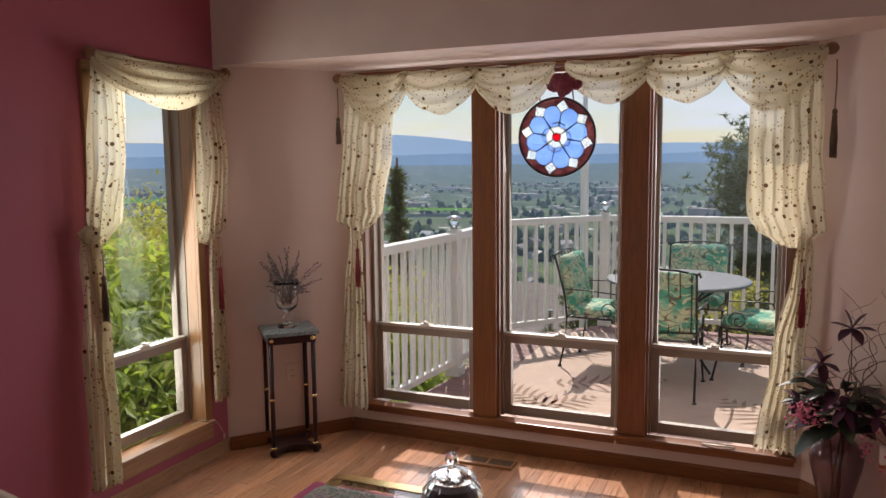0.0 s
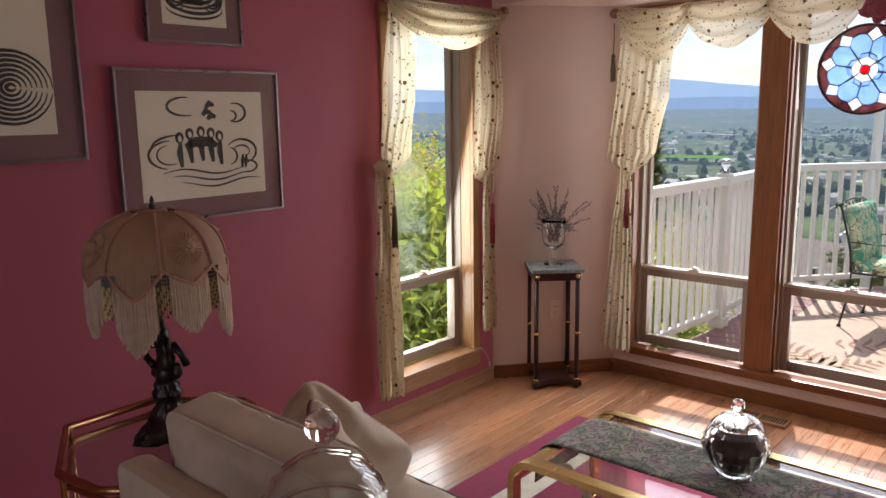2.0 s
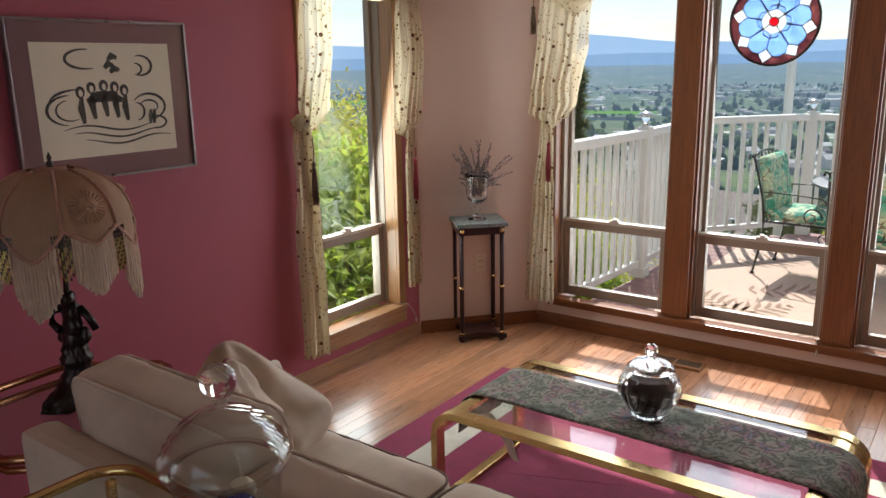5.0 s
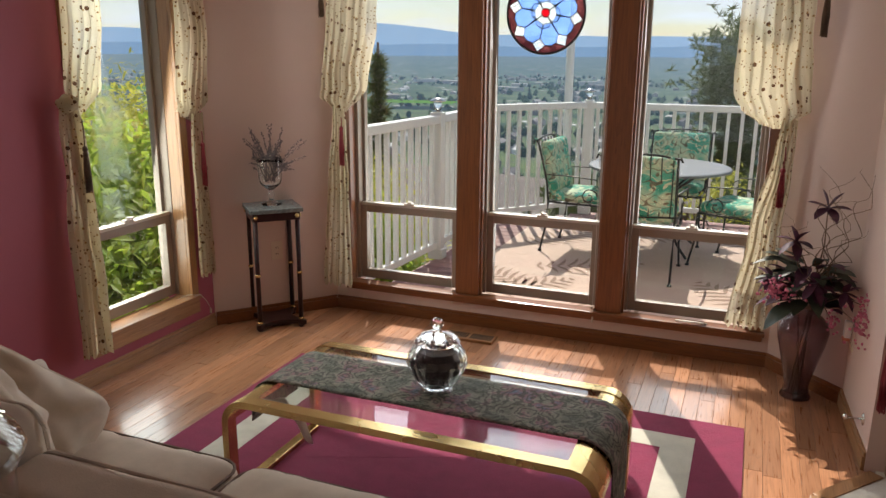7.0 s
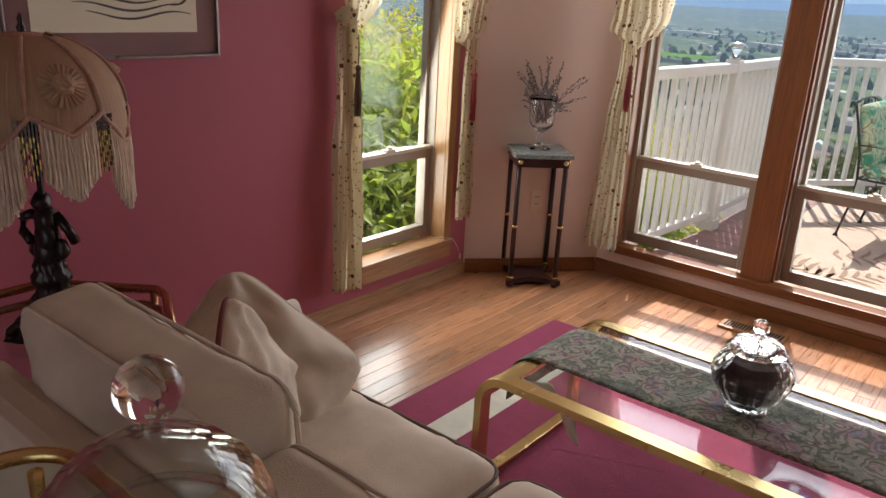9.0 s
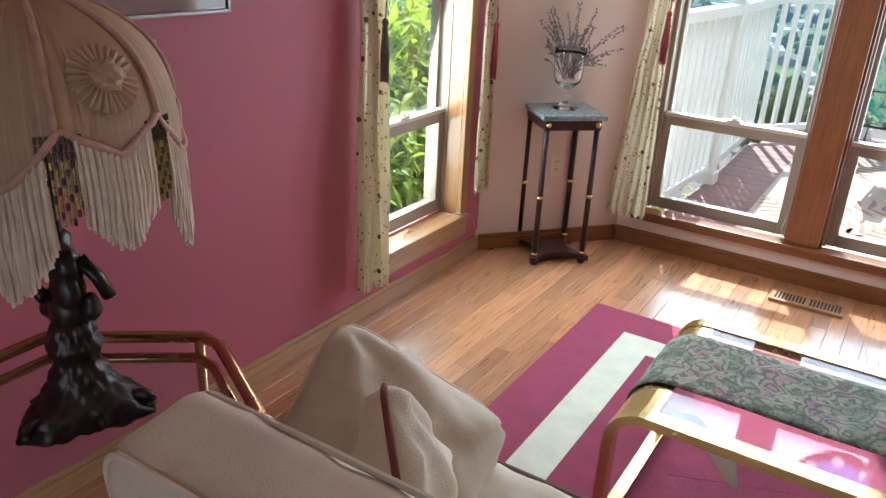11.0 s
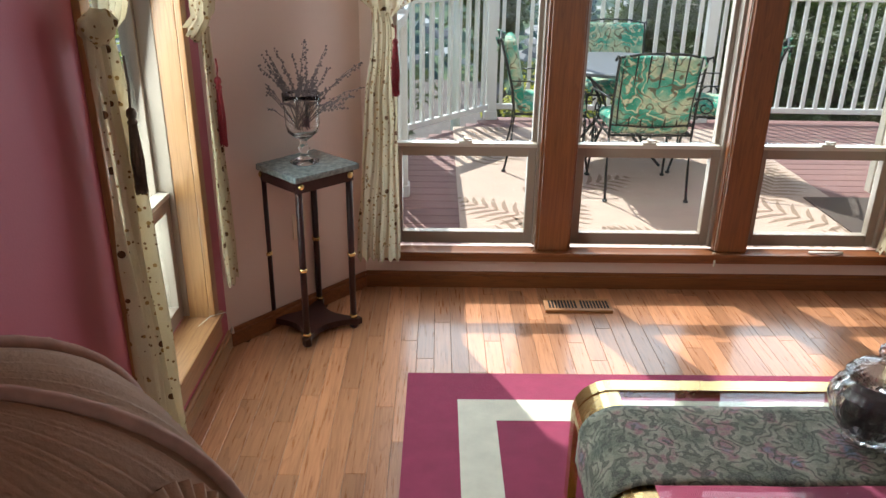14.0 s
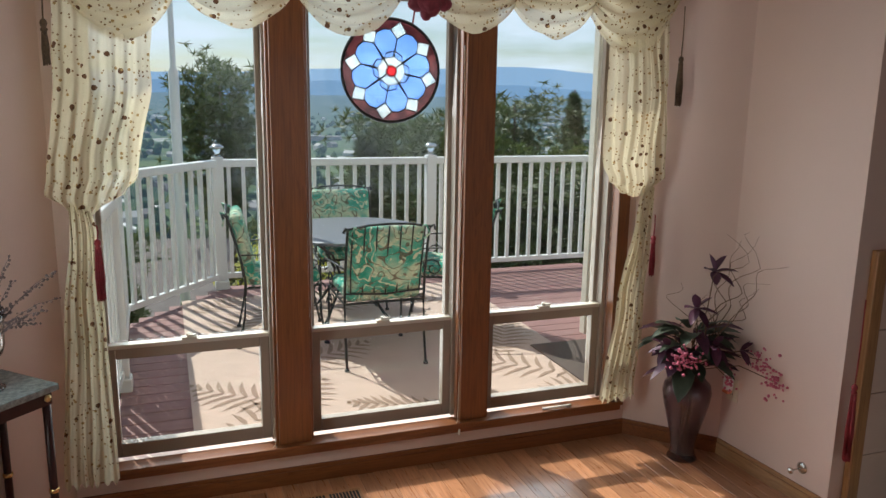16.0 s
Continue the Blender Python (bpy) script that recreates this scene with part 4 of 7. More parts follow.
def pillow(size, m, seed, wrinkle=0.012):
    """A knife-edge throw pillow: thick middle, pinched corners, creases running to them."""
    bm = bmesh.new()
    n = 30
    sx, sy, sz = size[0] / 2, size[1] / 2, size[2] / 2
    rows = {}
    for side in (1, -1):
        for j in range(n + 1):
            for i in range(n + 1):
                x, y = 2 * i / n - 1, 2 * j / n - 1
                edge = i in (0, n) or j in (0, n)
                if edge and side == -1:
                    rows[(side, i, j)] = rows[(1, i, j)]
                    continue
                round_off = 1 - 0.15 * (x * y) ** 4
                px, py = x * (1 - 0.07 * (1 - y * y) * x * x) * round_off, y * (1 - 0.07 * (1 - x * x) * y * y) * round_off
                z = sz * ((1 - x * x) * (1 - y * y)) ** 0.36
                fold = math.sin(9 * math.atan2(abs(y) - 1.05, abs(x) - 1.05) + 3 * smooth_noise((x, y, seed), 1.2)) * (max(abs(x), abs(y)) ** 1.5) * (1 - max(abs(x), abs(y)) ** 8)
                z += wrinkle * (0.7 * fold + 0.9 * smooth_noise((x * 2.2, y * 2.2, seed + side), 1.0) + 0.5 * smooth_noise((x * 6, y * 3, seed + 3 * side), 1.0)) * (0 if edge else 1)
                rows[(side, i, j)] = bm.verts.new(m @ Vector((px * sx, py * sy, side * z)))
    for side in (1, -1):
        for j in range(n):
            for i in range(n):
                q = [rows[(side, i, j)], rows[(side, i + 1, j)], rows[(side, i + 1, j + 1)], rows[(side, i, j + 1)]]
                bm.faces.new(q if side == 1 else q[::-1])
    return bm


def pillow_edge(size, m, r):
    sx, sy, pts = size[0] / 2, size[1] / 2, []
    ring = [(-1, -1 + t / 6) for t in range(12)] + [(-1 + t / 6, 1) for t in range(12)] + [(1, 1 - t / 6) for t in range(12)] + [(1 - t / 6, -1) for t in range(12)]
    for x, y in ring:
        k = 1 - 0.15 * (x * y) ** 4
        pts.append(m @ Vector((x * (1 - 0.07 * (1 - y * y) * x * x) * sx * k, y * (1 - 0.07 * (1 - x * x) * y * y) * sy * k, 0)))
    return tube(pts, r, 6, closed=True)


def outline_piping(size, m, z=0.0, r=0.006, rad=0.07):
    """Cord round a block cushion's rim, with rounded corners."""
    sx, sy, pts = size[0] / 2 - rad, size[1] / 2 - rad, []
    for cx, cy, a0 in ((sx, sy, 0), (-sx, sy, 90), (-sx, -sy, 180), (sx, -sy, 270)):
        for i in range(6):
            a = radians(a0 + 18 * i)
            pts.append(m @ Vector((cx + rad * math.cos(a), cy + rad * math.sin(a), z)))
    return tube(pts, r, 6, closed=True)


sofa = thing("sofa", "cream cotton sofa with loose cushions, seen from behind", "sofa")
body = boxed((-2.02, 0.70, 0.10), (0.36, 1.50, 0.33), 0.03)
part("base", body, M_SOFA, sofa, smooth=False)
back = bmesh.new()
for x0, x1 in ((-2.02, 0.36),):
    box(back, (x0, 0.645, 0.06), (x1, 0.745, 0.775), 0.03)
part("back_frame", back, M_SOFA, sofa)


for x0, x1 in ((-2.06, -1.885), (0.24, 0.44)):
    arm = boxed((x0, 0.70, 0.08), (x1, 1.52, 0.66), 0.0)
    bmesh.ops.subdivide_edges(arm, edges=arm.edges, cuts=9, use_grid_fill=True)
    for v in arm.verts:
        u = (v.co.x - x0) / (x1 - x0) * 2 - 1
        if v.co.z > 0.45:
            v.co.z = 0.45 + (v.co.z - 0.45) * (0.25 + 0.95 * math.sqrt(max(0, 1 - 0.95 * u * u)))
        t = (v.co.y - 1.36) / 0.16
        if t > 0:
            v.co.y -= 0.10 * t * (abs(u) ** 2.5) + 0.035 * t * max(0, (v.co.z - 0.45) / 0.15)
        v.co += Vector((1, 0.6, 0.5)) * 0.008 * smooth_noise(v.co, 9)
    part("arm", arm, M_SOFA, sofa, smooth=True)
for i, (x0, x1) in enumerate(((-1.925, -1.295), (-1.290, -0.655), (-0.65, 0.24))):
    m = Matrix.Translation((0.5 * (x0 + x1), 1.20, 0.40))
    size = (x1 - x0, 0.70, 0.155)
    seat = part("seat_cushion", cushion(size, m, 3.0 + i, 0.62, 0.014), M_SOFA, sofa, smooth=True)
    part("piping", outline_piping((size[0] - 0.018, size[1] - 0.018), m, 0.048, 0.005), M_PIPE, seat, "dark brown piping")
for i, (x0, x1, top, y) in enumerate(((-1.955, -1.30, 0.915, 0.855), (-1.31, -0.66, 0.838, 0.835), (-0.67, 0.26, 0.828, 0.835))):
    hgt = top - 0.42
    m = Matrix.Translation((0.5 * (x0 + x1), y, 0.42 + hgt / 2)) @ Matrix.Rotation(radians(95), 4, "X")
    size = (x1 - x0, hgt, 0.20)
    b = part("back_cushion", cushion(size, m, 13.0 + i, 0.42, 0.017, 0.27), M_SOFA, sofa, smooth=True)
    for z in (0.070, -0.070):
        part("piping", outline_piping((size[0] - 0.008, size[1] - 0.016), m, z, 0.005, 0.05), M_SOFA, b)

# loose pillows in the corner


def leaning(centre, normal, turn):
    """A pillow's frame: its face along normal, turned about it; at 45 degrees one corner points up."""
    az = Vector(normal).normalized()
    ax = Vector((0, 0, 1)).cross(az).normalized()
    m = Matrix((ax, az.cross(ax), az)).transposed().to_4x4()
    return Matrix.Translation(centre) @ m @ Matrix.Rotation(radians(turn), 4, "Z")


for centre, normal, turn, size, seed, lab in (
        ((-1.89, 1.25, 0.55), (0.84, -0.28, 0.42), 45, (0.48, 0.48, 0.19), 31.0, "cream quilted throw pillow leaning in the sofa corner"),
        ((-1.715, 1.12, 0.625), (0.78, 0.60, 0.26), 33, (0.40, 0.40, 0.13), 37.0, "cream throw pillow with crimson piping on the sofa")):
    m = leaning(centre, normal, turn)
    p = thing("throw_pillow", lab, "pillow")
    red = "crimson" in lab
    part("body", pillow(size, m, seed, 0.021), M_SOFA, p, smooth=True)
    part("piping", pillow_edge(size, m, 0.006 if red else 0.0035), M_REDPIPE if red else M_SOFA, p, "crimson corded edge" if red else "", smooth=True)

# ---- octagonal tray table and lamp ----
tray = thing("end_table", "octagonal end table of dull gold tubing with glass top", "end table")
oct_pts = [(-2.68, 0.79), (-2.69, 1.11), (-2.43, 1.315), (-2.37, 1.31), (-2.12, 1.18), (-2.085, 1.10), (-2.085, 0.74), (-2.17, 0.66), (-2.36, 0.635)]
TRAY_Z = 0.635
part("upper_rail", tube([(x, y, TRAY_Z) for x, y in oct_pts], 0.014, 8, closed=True), M_BRASS_D, tray, smooth=True)
ctr = Vector((-2.39, 0.97))
low = [ctr + (Vector(p) - ctr) * 0.94 for p in oct_pts]
part("lower_rail", tube([(p.x, p.y, TRAY_Z - 0.042) for p in low], 0.012, 8, closed=True), M_BRASS_D, tray, smooth=True)
part("glass_top", prism([tuple(ctr + (Vector(p) - ctr) * 0.93) for p in oct_pts], TRAY_Z - 0.034, TRAY_Z - 0.026), M_TABGLASS, tray, "clear glass shelf")
for i in (0, 2, 5, 8):
    p = ctr + (Vector(oct_pts[i]) - ctr) * 0.97
    part("leg", tube([(p.x, p.y, 0.0), (p.x, p.y, TRAY_Z - 0.005)], 0.011, 8), M_BRASS_D, tray, smooth=True)

LX, LY = -2.42, 1.02
lamp = thing("table_lamp", "dark bronze figural table lamp with a fringed rose silk shade", "table lamp")
basep = [(0.080, 0.0), (0.088, 0.008), (0.074, 0.022), (0.082, 0.034), (0.070, 0.046), (0.058, 0.058), (0.060, 0.068), (0.047, 0.082), (0.049, 0.094), (0.038, 0.108), (0.036, 0.125), (0.044, 0.138), (0.045, 0.152), (0.036, 0.166), (0.038, 0.178), (0.030, 0.20)]
B0 = Matrix.Translation((LX, LY, TRAY_Z - 0.025))
foot = lathe(basep, 72, m=B0, wave=lambda a, i: 1 + (0.50 if i < 3 else 0.34 if i < 6 else 0.10) * abs(math.sin(1.5 * a + 0.6)) ** 2.2 + 0.06 * math.sin(12 * a + 1.3 * i) + 0.04 * math.sin(19 * a - 1.7 * i))
for k in range(3):            # scrolled feet
    a = (math.pi / 2 - 0.6) / 1.5 + k * 2 * math.pi / 3
    curl = [B0 @ Vector(((0.108 + 0.018 * math.cos(0.7 * i)) * math.cos(a), (0.108 + 0.018 * math.cos(0.7 * i)) * math.sin(a), 0.024 + 0.016 * math.sin(0.7 * i))) for i in range(10)]
    tube(curl, 0.011, 8, foot)
part("foot", foot, M_BRONZE, lamp, smooth=True)
fig = bmesh.new()
for (dx, dy, z), (sx, sy, sz) in (((0, 0, 0.215), (0.036, 0.034, 0.05)), ((0.008, 0, 0.255), (0.032, 0.030, 0.05)), ((0.0, 0.004, 0.295), (0.034, 0.028, 0.045)), ((-0.004, 0, 0.345), (0.022, 0.024, 0.03)),
                                  ((0.035, 0.02, 0.225), (0.02, 0.018, 0.03)), ((-0.035, -0.01, 0.22), (0.022, 0.018, 0.03))):
    bmesh.ops.create_icosphere(fig, subdivisions=3, radius=1, matrix=B0 @ Matrix.Translation((dx, dy, z)) @ Matrix.Diagonal((sx, sy, sz, 1)))
for pts in ([(-0.02, -0.02, 0.315), (-0.055, -0.03, 0.30), (-0.06, -0.03, 0.26), (-0.02, -0.03, 0.245)], [(0.02, 0.02, 0.315), (0.045, 0.035, 0.28), (0.05, 0.05, 0.24)]):
    tube([B0 @ Vector(p) for p in pts], 0.013, 8, fig)
for v in fig.verts:
    v.co += v.normal * 0.005 * smooth_noise(v.co, 55) if v.normal.length else Vector()
part("figure", fig, M_BRONZE, lamp, smooth=True)
part("stem", tube([(LX, LY, 0.96), (LX, LY, 1.365)], 0.009, 8), M_BRONZE, lamp)
part("finial", lathe([(0.006, 0.0), (0.016, 0.006), (0.008, 0.014), (0.012, 0.024), (0.005, 0.034), (0.008, 0.042), (0.001, 0.058)], 14, m=Matrix.Translation((LX, LY, 1.355))), M_BRONZE, lamp, smooth=True)
SZ = 1.365
PANELS = 8


def shade_r(t):
    """Radius of the dome by drop t from the crown (0) to the shoulder (1)."""
    return 0.045 + 0.165 * math.sin(min(1.0, t) * math.pi / 2) ** 0.85


def shade_pt(a, t, out=0.0):
    z = SZ - 0.165 * t ** 1.45
    r = shade_r(t) + out
    return Vector((LX + r * math.cos(a), LY + r * math.sin(a), z))


A0 = radians(-2)        # one rosette panel looks towards the room
for i in range(PANELS):
    a0 = A0 + 2 * math.pi * i / PANELS
    half = math.pi / PANELS
    tall = i % 2 == 1

    def petal(u, v, a0=a0, tall=tall):
        s = 2 * u - 1
        t = 0.05 + v * (0.98 - 0.05)
        width = half * 1.04
        if tall:
            drop = 0.082 * max(0.0, 1 - abs(s) ** 1.4)
        else:
            drop = 0.048 * (1 - abs(s))
        p = shade_pt(a0 + s * width, t, 0.006 * math.cos(s * math.pi / 2) + 0.0028 * math.sin(s * 60))
        p.z -= drop * v ** 2.5
        return p
    pan = part("shade_panel", surface(petal, 46, 14), M_SHADE_D if tall else M_SHADE, lamp, "pleated rose silk petal", smooth=True)
    rim = [petal(u / 16, 1.0) + Vector((math.cos(a0), math.sin(a0), 0)) * 0.002 for u in range(17)]
    part("braid", tube(rim, 0.0065, 6), M_BRAID, pan, "twisted rose braid", smooth=True)
    seam = [petal(0.0, v / 10) + Vector((math.cos(a0 - half), math.sin(a0 - half), 0)) * 0.004 for v in range(11)]
    part("braid", tube(seam, 0.0055, 6), M_BRAID, pan, "twisted rose braid", smooth=True)
    fr = bmesh.new()
    rng = random.Random(100 + i)
    n = 120
    for k in range(n):
        u = (k + 0.5) / n
        if u < 0.14 or u > 0.86:
            continue
        p = petal(u, 1.0)
        s = 2 * u - 1
        ln = (0.14 if not tall else 0.16) * rng.uniform(0.92, 1.04) + 0.015 * math.cos(s * 3)
        outv = Vector((math.cos(a0 + s * half), math.sin(a0 + s * half), 0))
        tube([p, p + outv * 0.004 + Vector((0, 0, -ln * 0.5)), p + outv * rng.uniform(-0.004, 0.004) + Vector((rng.uniform(-0.003, 0.003), rng.uniform(-0.003, 0.003), -ln))], 0.0032, 4, fr)
    part("fringe", fr, M_FRINGE, pan, "long pale silk fringe")["kind"] = "stuff"
    bd = bmesh.new()
    bdd = bmesh.new()
    for k in range(9):
        a = a0 - half + (k - 4) * 0.034
        top = petal(max(0.0, (k - 4) * 0.022), 1.0) if k >= 4 else None
        p = shade_pt(a, 1.0, 0.003)
        p.z -= 0.004
        steps = 11 - abs(k - 4) // 2
        for j in range(steps):
            dark = (j + k) % 3 == 0 or j < 3
            tube([p + Vector((0, 0, -0.0125 * j)), p + Vector((0, 0, -0.0125 * j - 0.0105))], 0.0030 if dark else 0.0026, 5, bdd if dark else bd)
    part("gold_bead_string", bd, M_BEAD, pan, "gold bugle beads")["kind"] = "stuff"
    part("dark_bead_string", bdd, M_BEAD_D, pan, "dark glass beads")["kind"] = "stuff"
    if not tall:
        ros = bmesh.new()
        c = petal(0.5, 0.62) + Vector((math.cos(a0), math.sin(a0), 0.3)) * 0.008
        bmesh.ops.create_icosphere(ros, subdivisions=4, radius=0.026)
        for v in ros.verts:
            d = v.co.normalized()
            v.co *= (0.8 + 0.55 * abs(smooth_noise(d, 2.6, 3.0 + i)) + 0.2 * smooth_noise(d, 7.0, i))
            v.co = c + v.co * 0.95
        part("rosette", ros, M_SHADE, pan, "gathered silk rosette", smooth=True)
        fan = bmesh.new()
        out = Vector((math.cos(a0), math.sin(a0), 0.55)).normalized()
        turn = Matrix.Translation(c - out * 0.006) @ out.to_track_quat("Z", "Y").to_matrix().to_4x4()
        rows = [[fan.verts.new(turn @ Vector((r * math.cos(b), r * math.sin(b), 0.004 + 0.0045 * math.sin(26 * b) * r / 0.05 - 2.2 * r * r))) for b in [2 * math.pi * q / 156 for q in range(156)]] for r in (0.012, 0.026, 0.040, 0.053)]
        for p, q in zip(rows, rows[1:]):
            for j in range(156):
                fan.faces.new((p[j], p[(j + 1) % 156], q[(j + 1) % 156], q[j]))
        part("pleated_fan", fan, M_SHADE, pan, "silk gathered in fine rays", smooth=True)
part("shade_cap", lathe([(0.05, SZ - 0.012), (0.044, SZ + 0.002), (0.02, SZ + 0.004), (0.0, SZ + 0.004)], 24, m=Matrix.Translation((LX, LY, 0))), M_BRAID, lamp, smooth=True)

# ---- jar on the brass table behind the sofa ----
bt = thing("console_table", "small brass tube table with glass top behind the sofa", "side table")
rr_pts = []
for cx, cy, a0 in ((-0.72, 0.54, 0), (-1.43, 0.54, 90), (-1.43, 0.40, 180), (-0.72, 0.40, 270)):
    for i in range(7):
        a = radians(a0 + 15 * i)
        rr_pts.append((cx + 0.09 * math.cos(a), cy + 0.09 * math.sin(a)))
part("rail", tube([(x, y, 0.852) for x, y in rr_pts], 0.012, 8, closed=True), M_BRASS, bt, smooth=True)
part("glass_top", prism(rr_pts, 0.832, 0.840), M_TABGLASS, bt, "clear glass top")
for x, y in ((-0.68, 0.58), (-1.47, 0.58), (-1.47, 0.35), (-0.68, 0.35)):
    part("leg", tube([(x, y, 0), (x, y, 0.846)], 0.011, 8), M_BRASS, bt, smooth=True)
K = Matrix.Translation((-0.958, 0.484, 0.841)) @ Matrix.Diagonal((0.67, 0.67, 1.0, 1.0))
KR = Matrix.Translation((-0.958, 0.484, 0.841))
bj = thing("apothecary_jar", "large clear glass lidded jar with dried flowers and blue balls", "jar")
wall_o = [(0.085, 0.0), (0.098, 0.006), (0.105, 0.05), (0.112, 0.15), (0.116, 0.225), (0.121, 0.232), (0.121, 0.238), (0.116, 0.244), (0.116, 0.25)]
part("cylinder", lathe(wall_o + [(0.1125, 0.25), (0.1125, 0.225), (0.1085, 0.15), (0.1, 0.05), (0.09, 0.014), (0.0, 0.012)], 64, m=K), M_JAR, bj, smooth=True)
dome = [(0.118, 0.246), (0.136, 0.251), (0.141, 0.262), (0.136, 0.272), (0.126, 0.278), (0.127, 0.286), (0.112, 0.294), (0.112, 0.300), (0.094, 0.307), (0.092, 0.313), (0.070, 0.319), (0.066, 0.325), (0.046, 0.331), (0.022, 0.336), (0.014, 0.343), (0.016, 0.350), (0.0, 0.352)]
lid = part("lid", lathe(dome + [(max(0.0, r - 0.005), z - 0.005) for r, z in dome[::-1][1:]] + dome[:1], 64, m=K, caps=False), M_JAR, bj, "domed glass lid with stepped rings", smooth=True)
kb = bmesh.new()
bmesh.ops.create_uvsphere(kb, u_segments=24, v_segments=16, radius=0.026, matrix=KR @ Matrix.Translation((0, 0, 0.376)))
part("knob", kb, M_SOLID, lid, "solid glass ball knob", smooth=True)
rng = random.Random(11)
for dx, dy, z, r, mt, lab in (
        (0.050, 0.000, 0.060, 0.042, M_TWIG, "woven twig ball"), (-0.045, 0.045, 0.060, 0.042, M_CREAMFL, "woven cream ball"), (-0.045, -0.045, 0.060, 0.042, M_LILY, "dried plum rose"),
        (0.030, 0.000, 0.158, 0.046, M_BLUE, "glossy cobalt ball"), (0.040, -0.070, 0.115, 0.036, M_BLUE, "glossy cobalt ball"), (0.070, 0.040, 0.125, 0.036, M_LILY, "dried plum rose"),
        (-0.060, -0.040, 0.130, 0.048, M_CREAMFL, "woven cream ball"), (-0.050, 0.040, 0.135, 0.040, M_LILY, "dried plum rose"), (-0.005, 0.045, 0.182, 0.024, M_CREAMFL, "dried cream rosebud")):
    b = bmesh.new()
    bmesh.ops.create_icosphere(b, subdivisions=3, radius=r * 0.74, matrix=KR @ Matrix.Translation((dx * 0.62, dy * 0.62, z + 0.012)))
    if mt is not M_BLUE:
        for v in b.verts:
            v.co += v.normal * r * 0.25 * smooth_noise(v.co, 70)
    part("filler_ball", b, mt, bj, lab, smooth=True)

# ---- pictures on the red wall ----


def stroke(bm, pts, w, x):
    """A brush stroke on the paper, thick in the middle."""
    n = len(pts)
    rows = []
    for i, (y, z) in enumerate(pts):
        a, b = Vector(pts[max(0, i - 1)]), Vector(pts[min(n - 1, i + 1)])
        t = (b - a).normalized()
        k = w * (0.25 + 0.75 * math.sin(math.pi * (i + 0.3) / (n - 0.4)))
        rows.append((bm.verts.new((x, y - t.y * k, z + t.x * k)), bm.verts.new((x, y + t.y * k, z - t.x * k))))
    for (p, q), (r, s) in zip(rows, rows[1:]):
        bm.faces.new((p, q, s, r))


def arc_pts(cy, cz, ry, rz, a0, a1, n=14):
    return [(cy + ry * math.cos(radians(a0 + (a1 - a0) * i / n)), cz + rz * math.sin(radians(a0 + (a1 - a0) * i / n))) for i in range(n + 1)]


def picture(label, y0, y1, z0, z1, mat_w, draw):
    pic = thing("picture_frame", label, "picture", "pictures on the red wall")
    x = -2.948
    bm = bmesh.new()
    f = 0.010
    for a, b in (((x, y0, z0), (x + 0.026, y0 + f, z1)), ((x, y1 - f, z0), (x + 0.026, y1, z1)), ((x, y0 + f, z0), (x + 0.026, y1 - f, z0 + f)), ((x, y0 + f, z1 - f), (x + 0.026, y1 - f, z1))):
        box(bm, a, b, 0.002)
    part("frame", bm, M_FRAME, pic)
    part("mat_board", boxed((x + 0.002, y0 + f, z0 + f), (x + 0.014, y1 - f, z1 - f)), M_MATB, pic, "mauve mat board")
    part("print", boxed((x + 0.0145, y0 + mat_w, z0 + mat_w), (x + 0.0155, y1 - mat_w, z1 - mat_w)), M_PAPER, pic, "buff paper with a charcoal print")
    ink = bmesh.new()
    draw(ink, x + 0.0165, y0 + mat_w, y1 - mat_w, z0 + mat_w, z1 - mat_w)
    part("ink_drawing", ink, M_INK, pic, "charcoal line drawing")
    g = part("glazing", boxed((x + 0.019, y0 + f, z0 + f), (x + 0.021, y1 - f, z1 - f)), M_PANE, pic, "picture glass")
    g.visible_shadow = False
    return pic


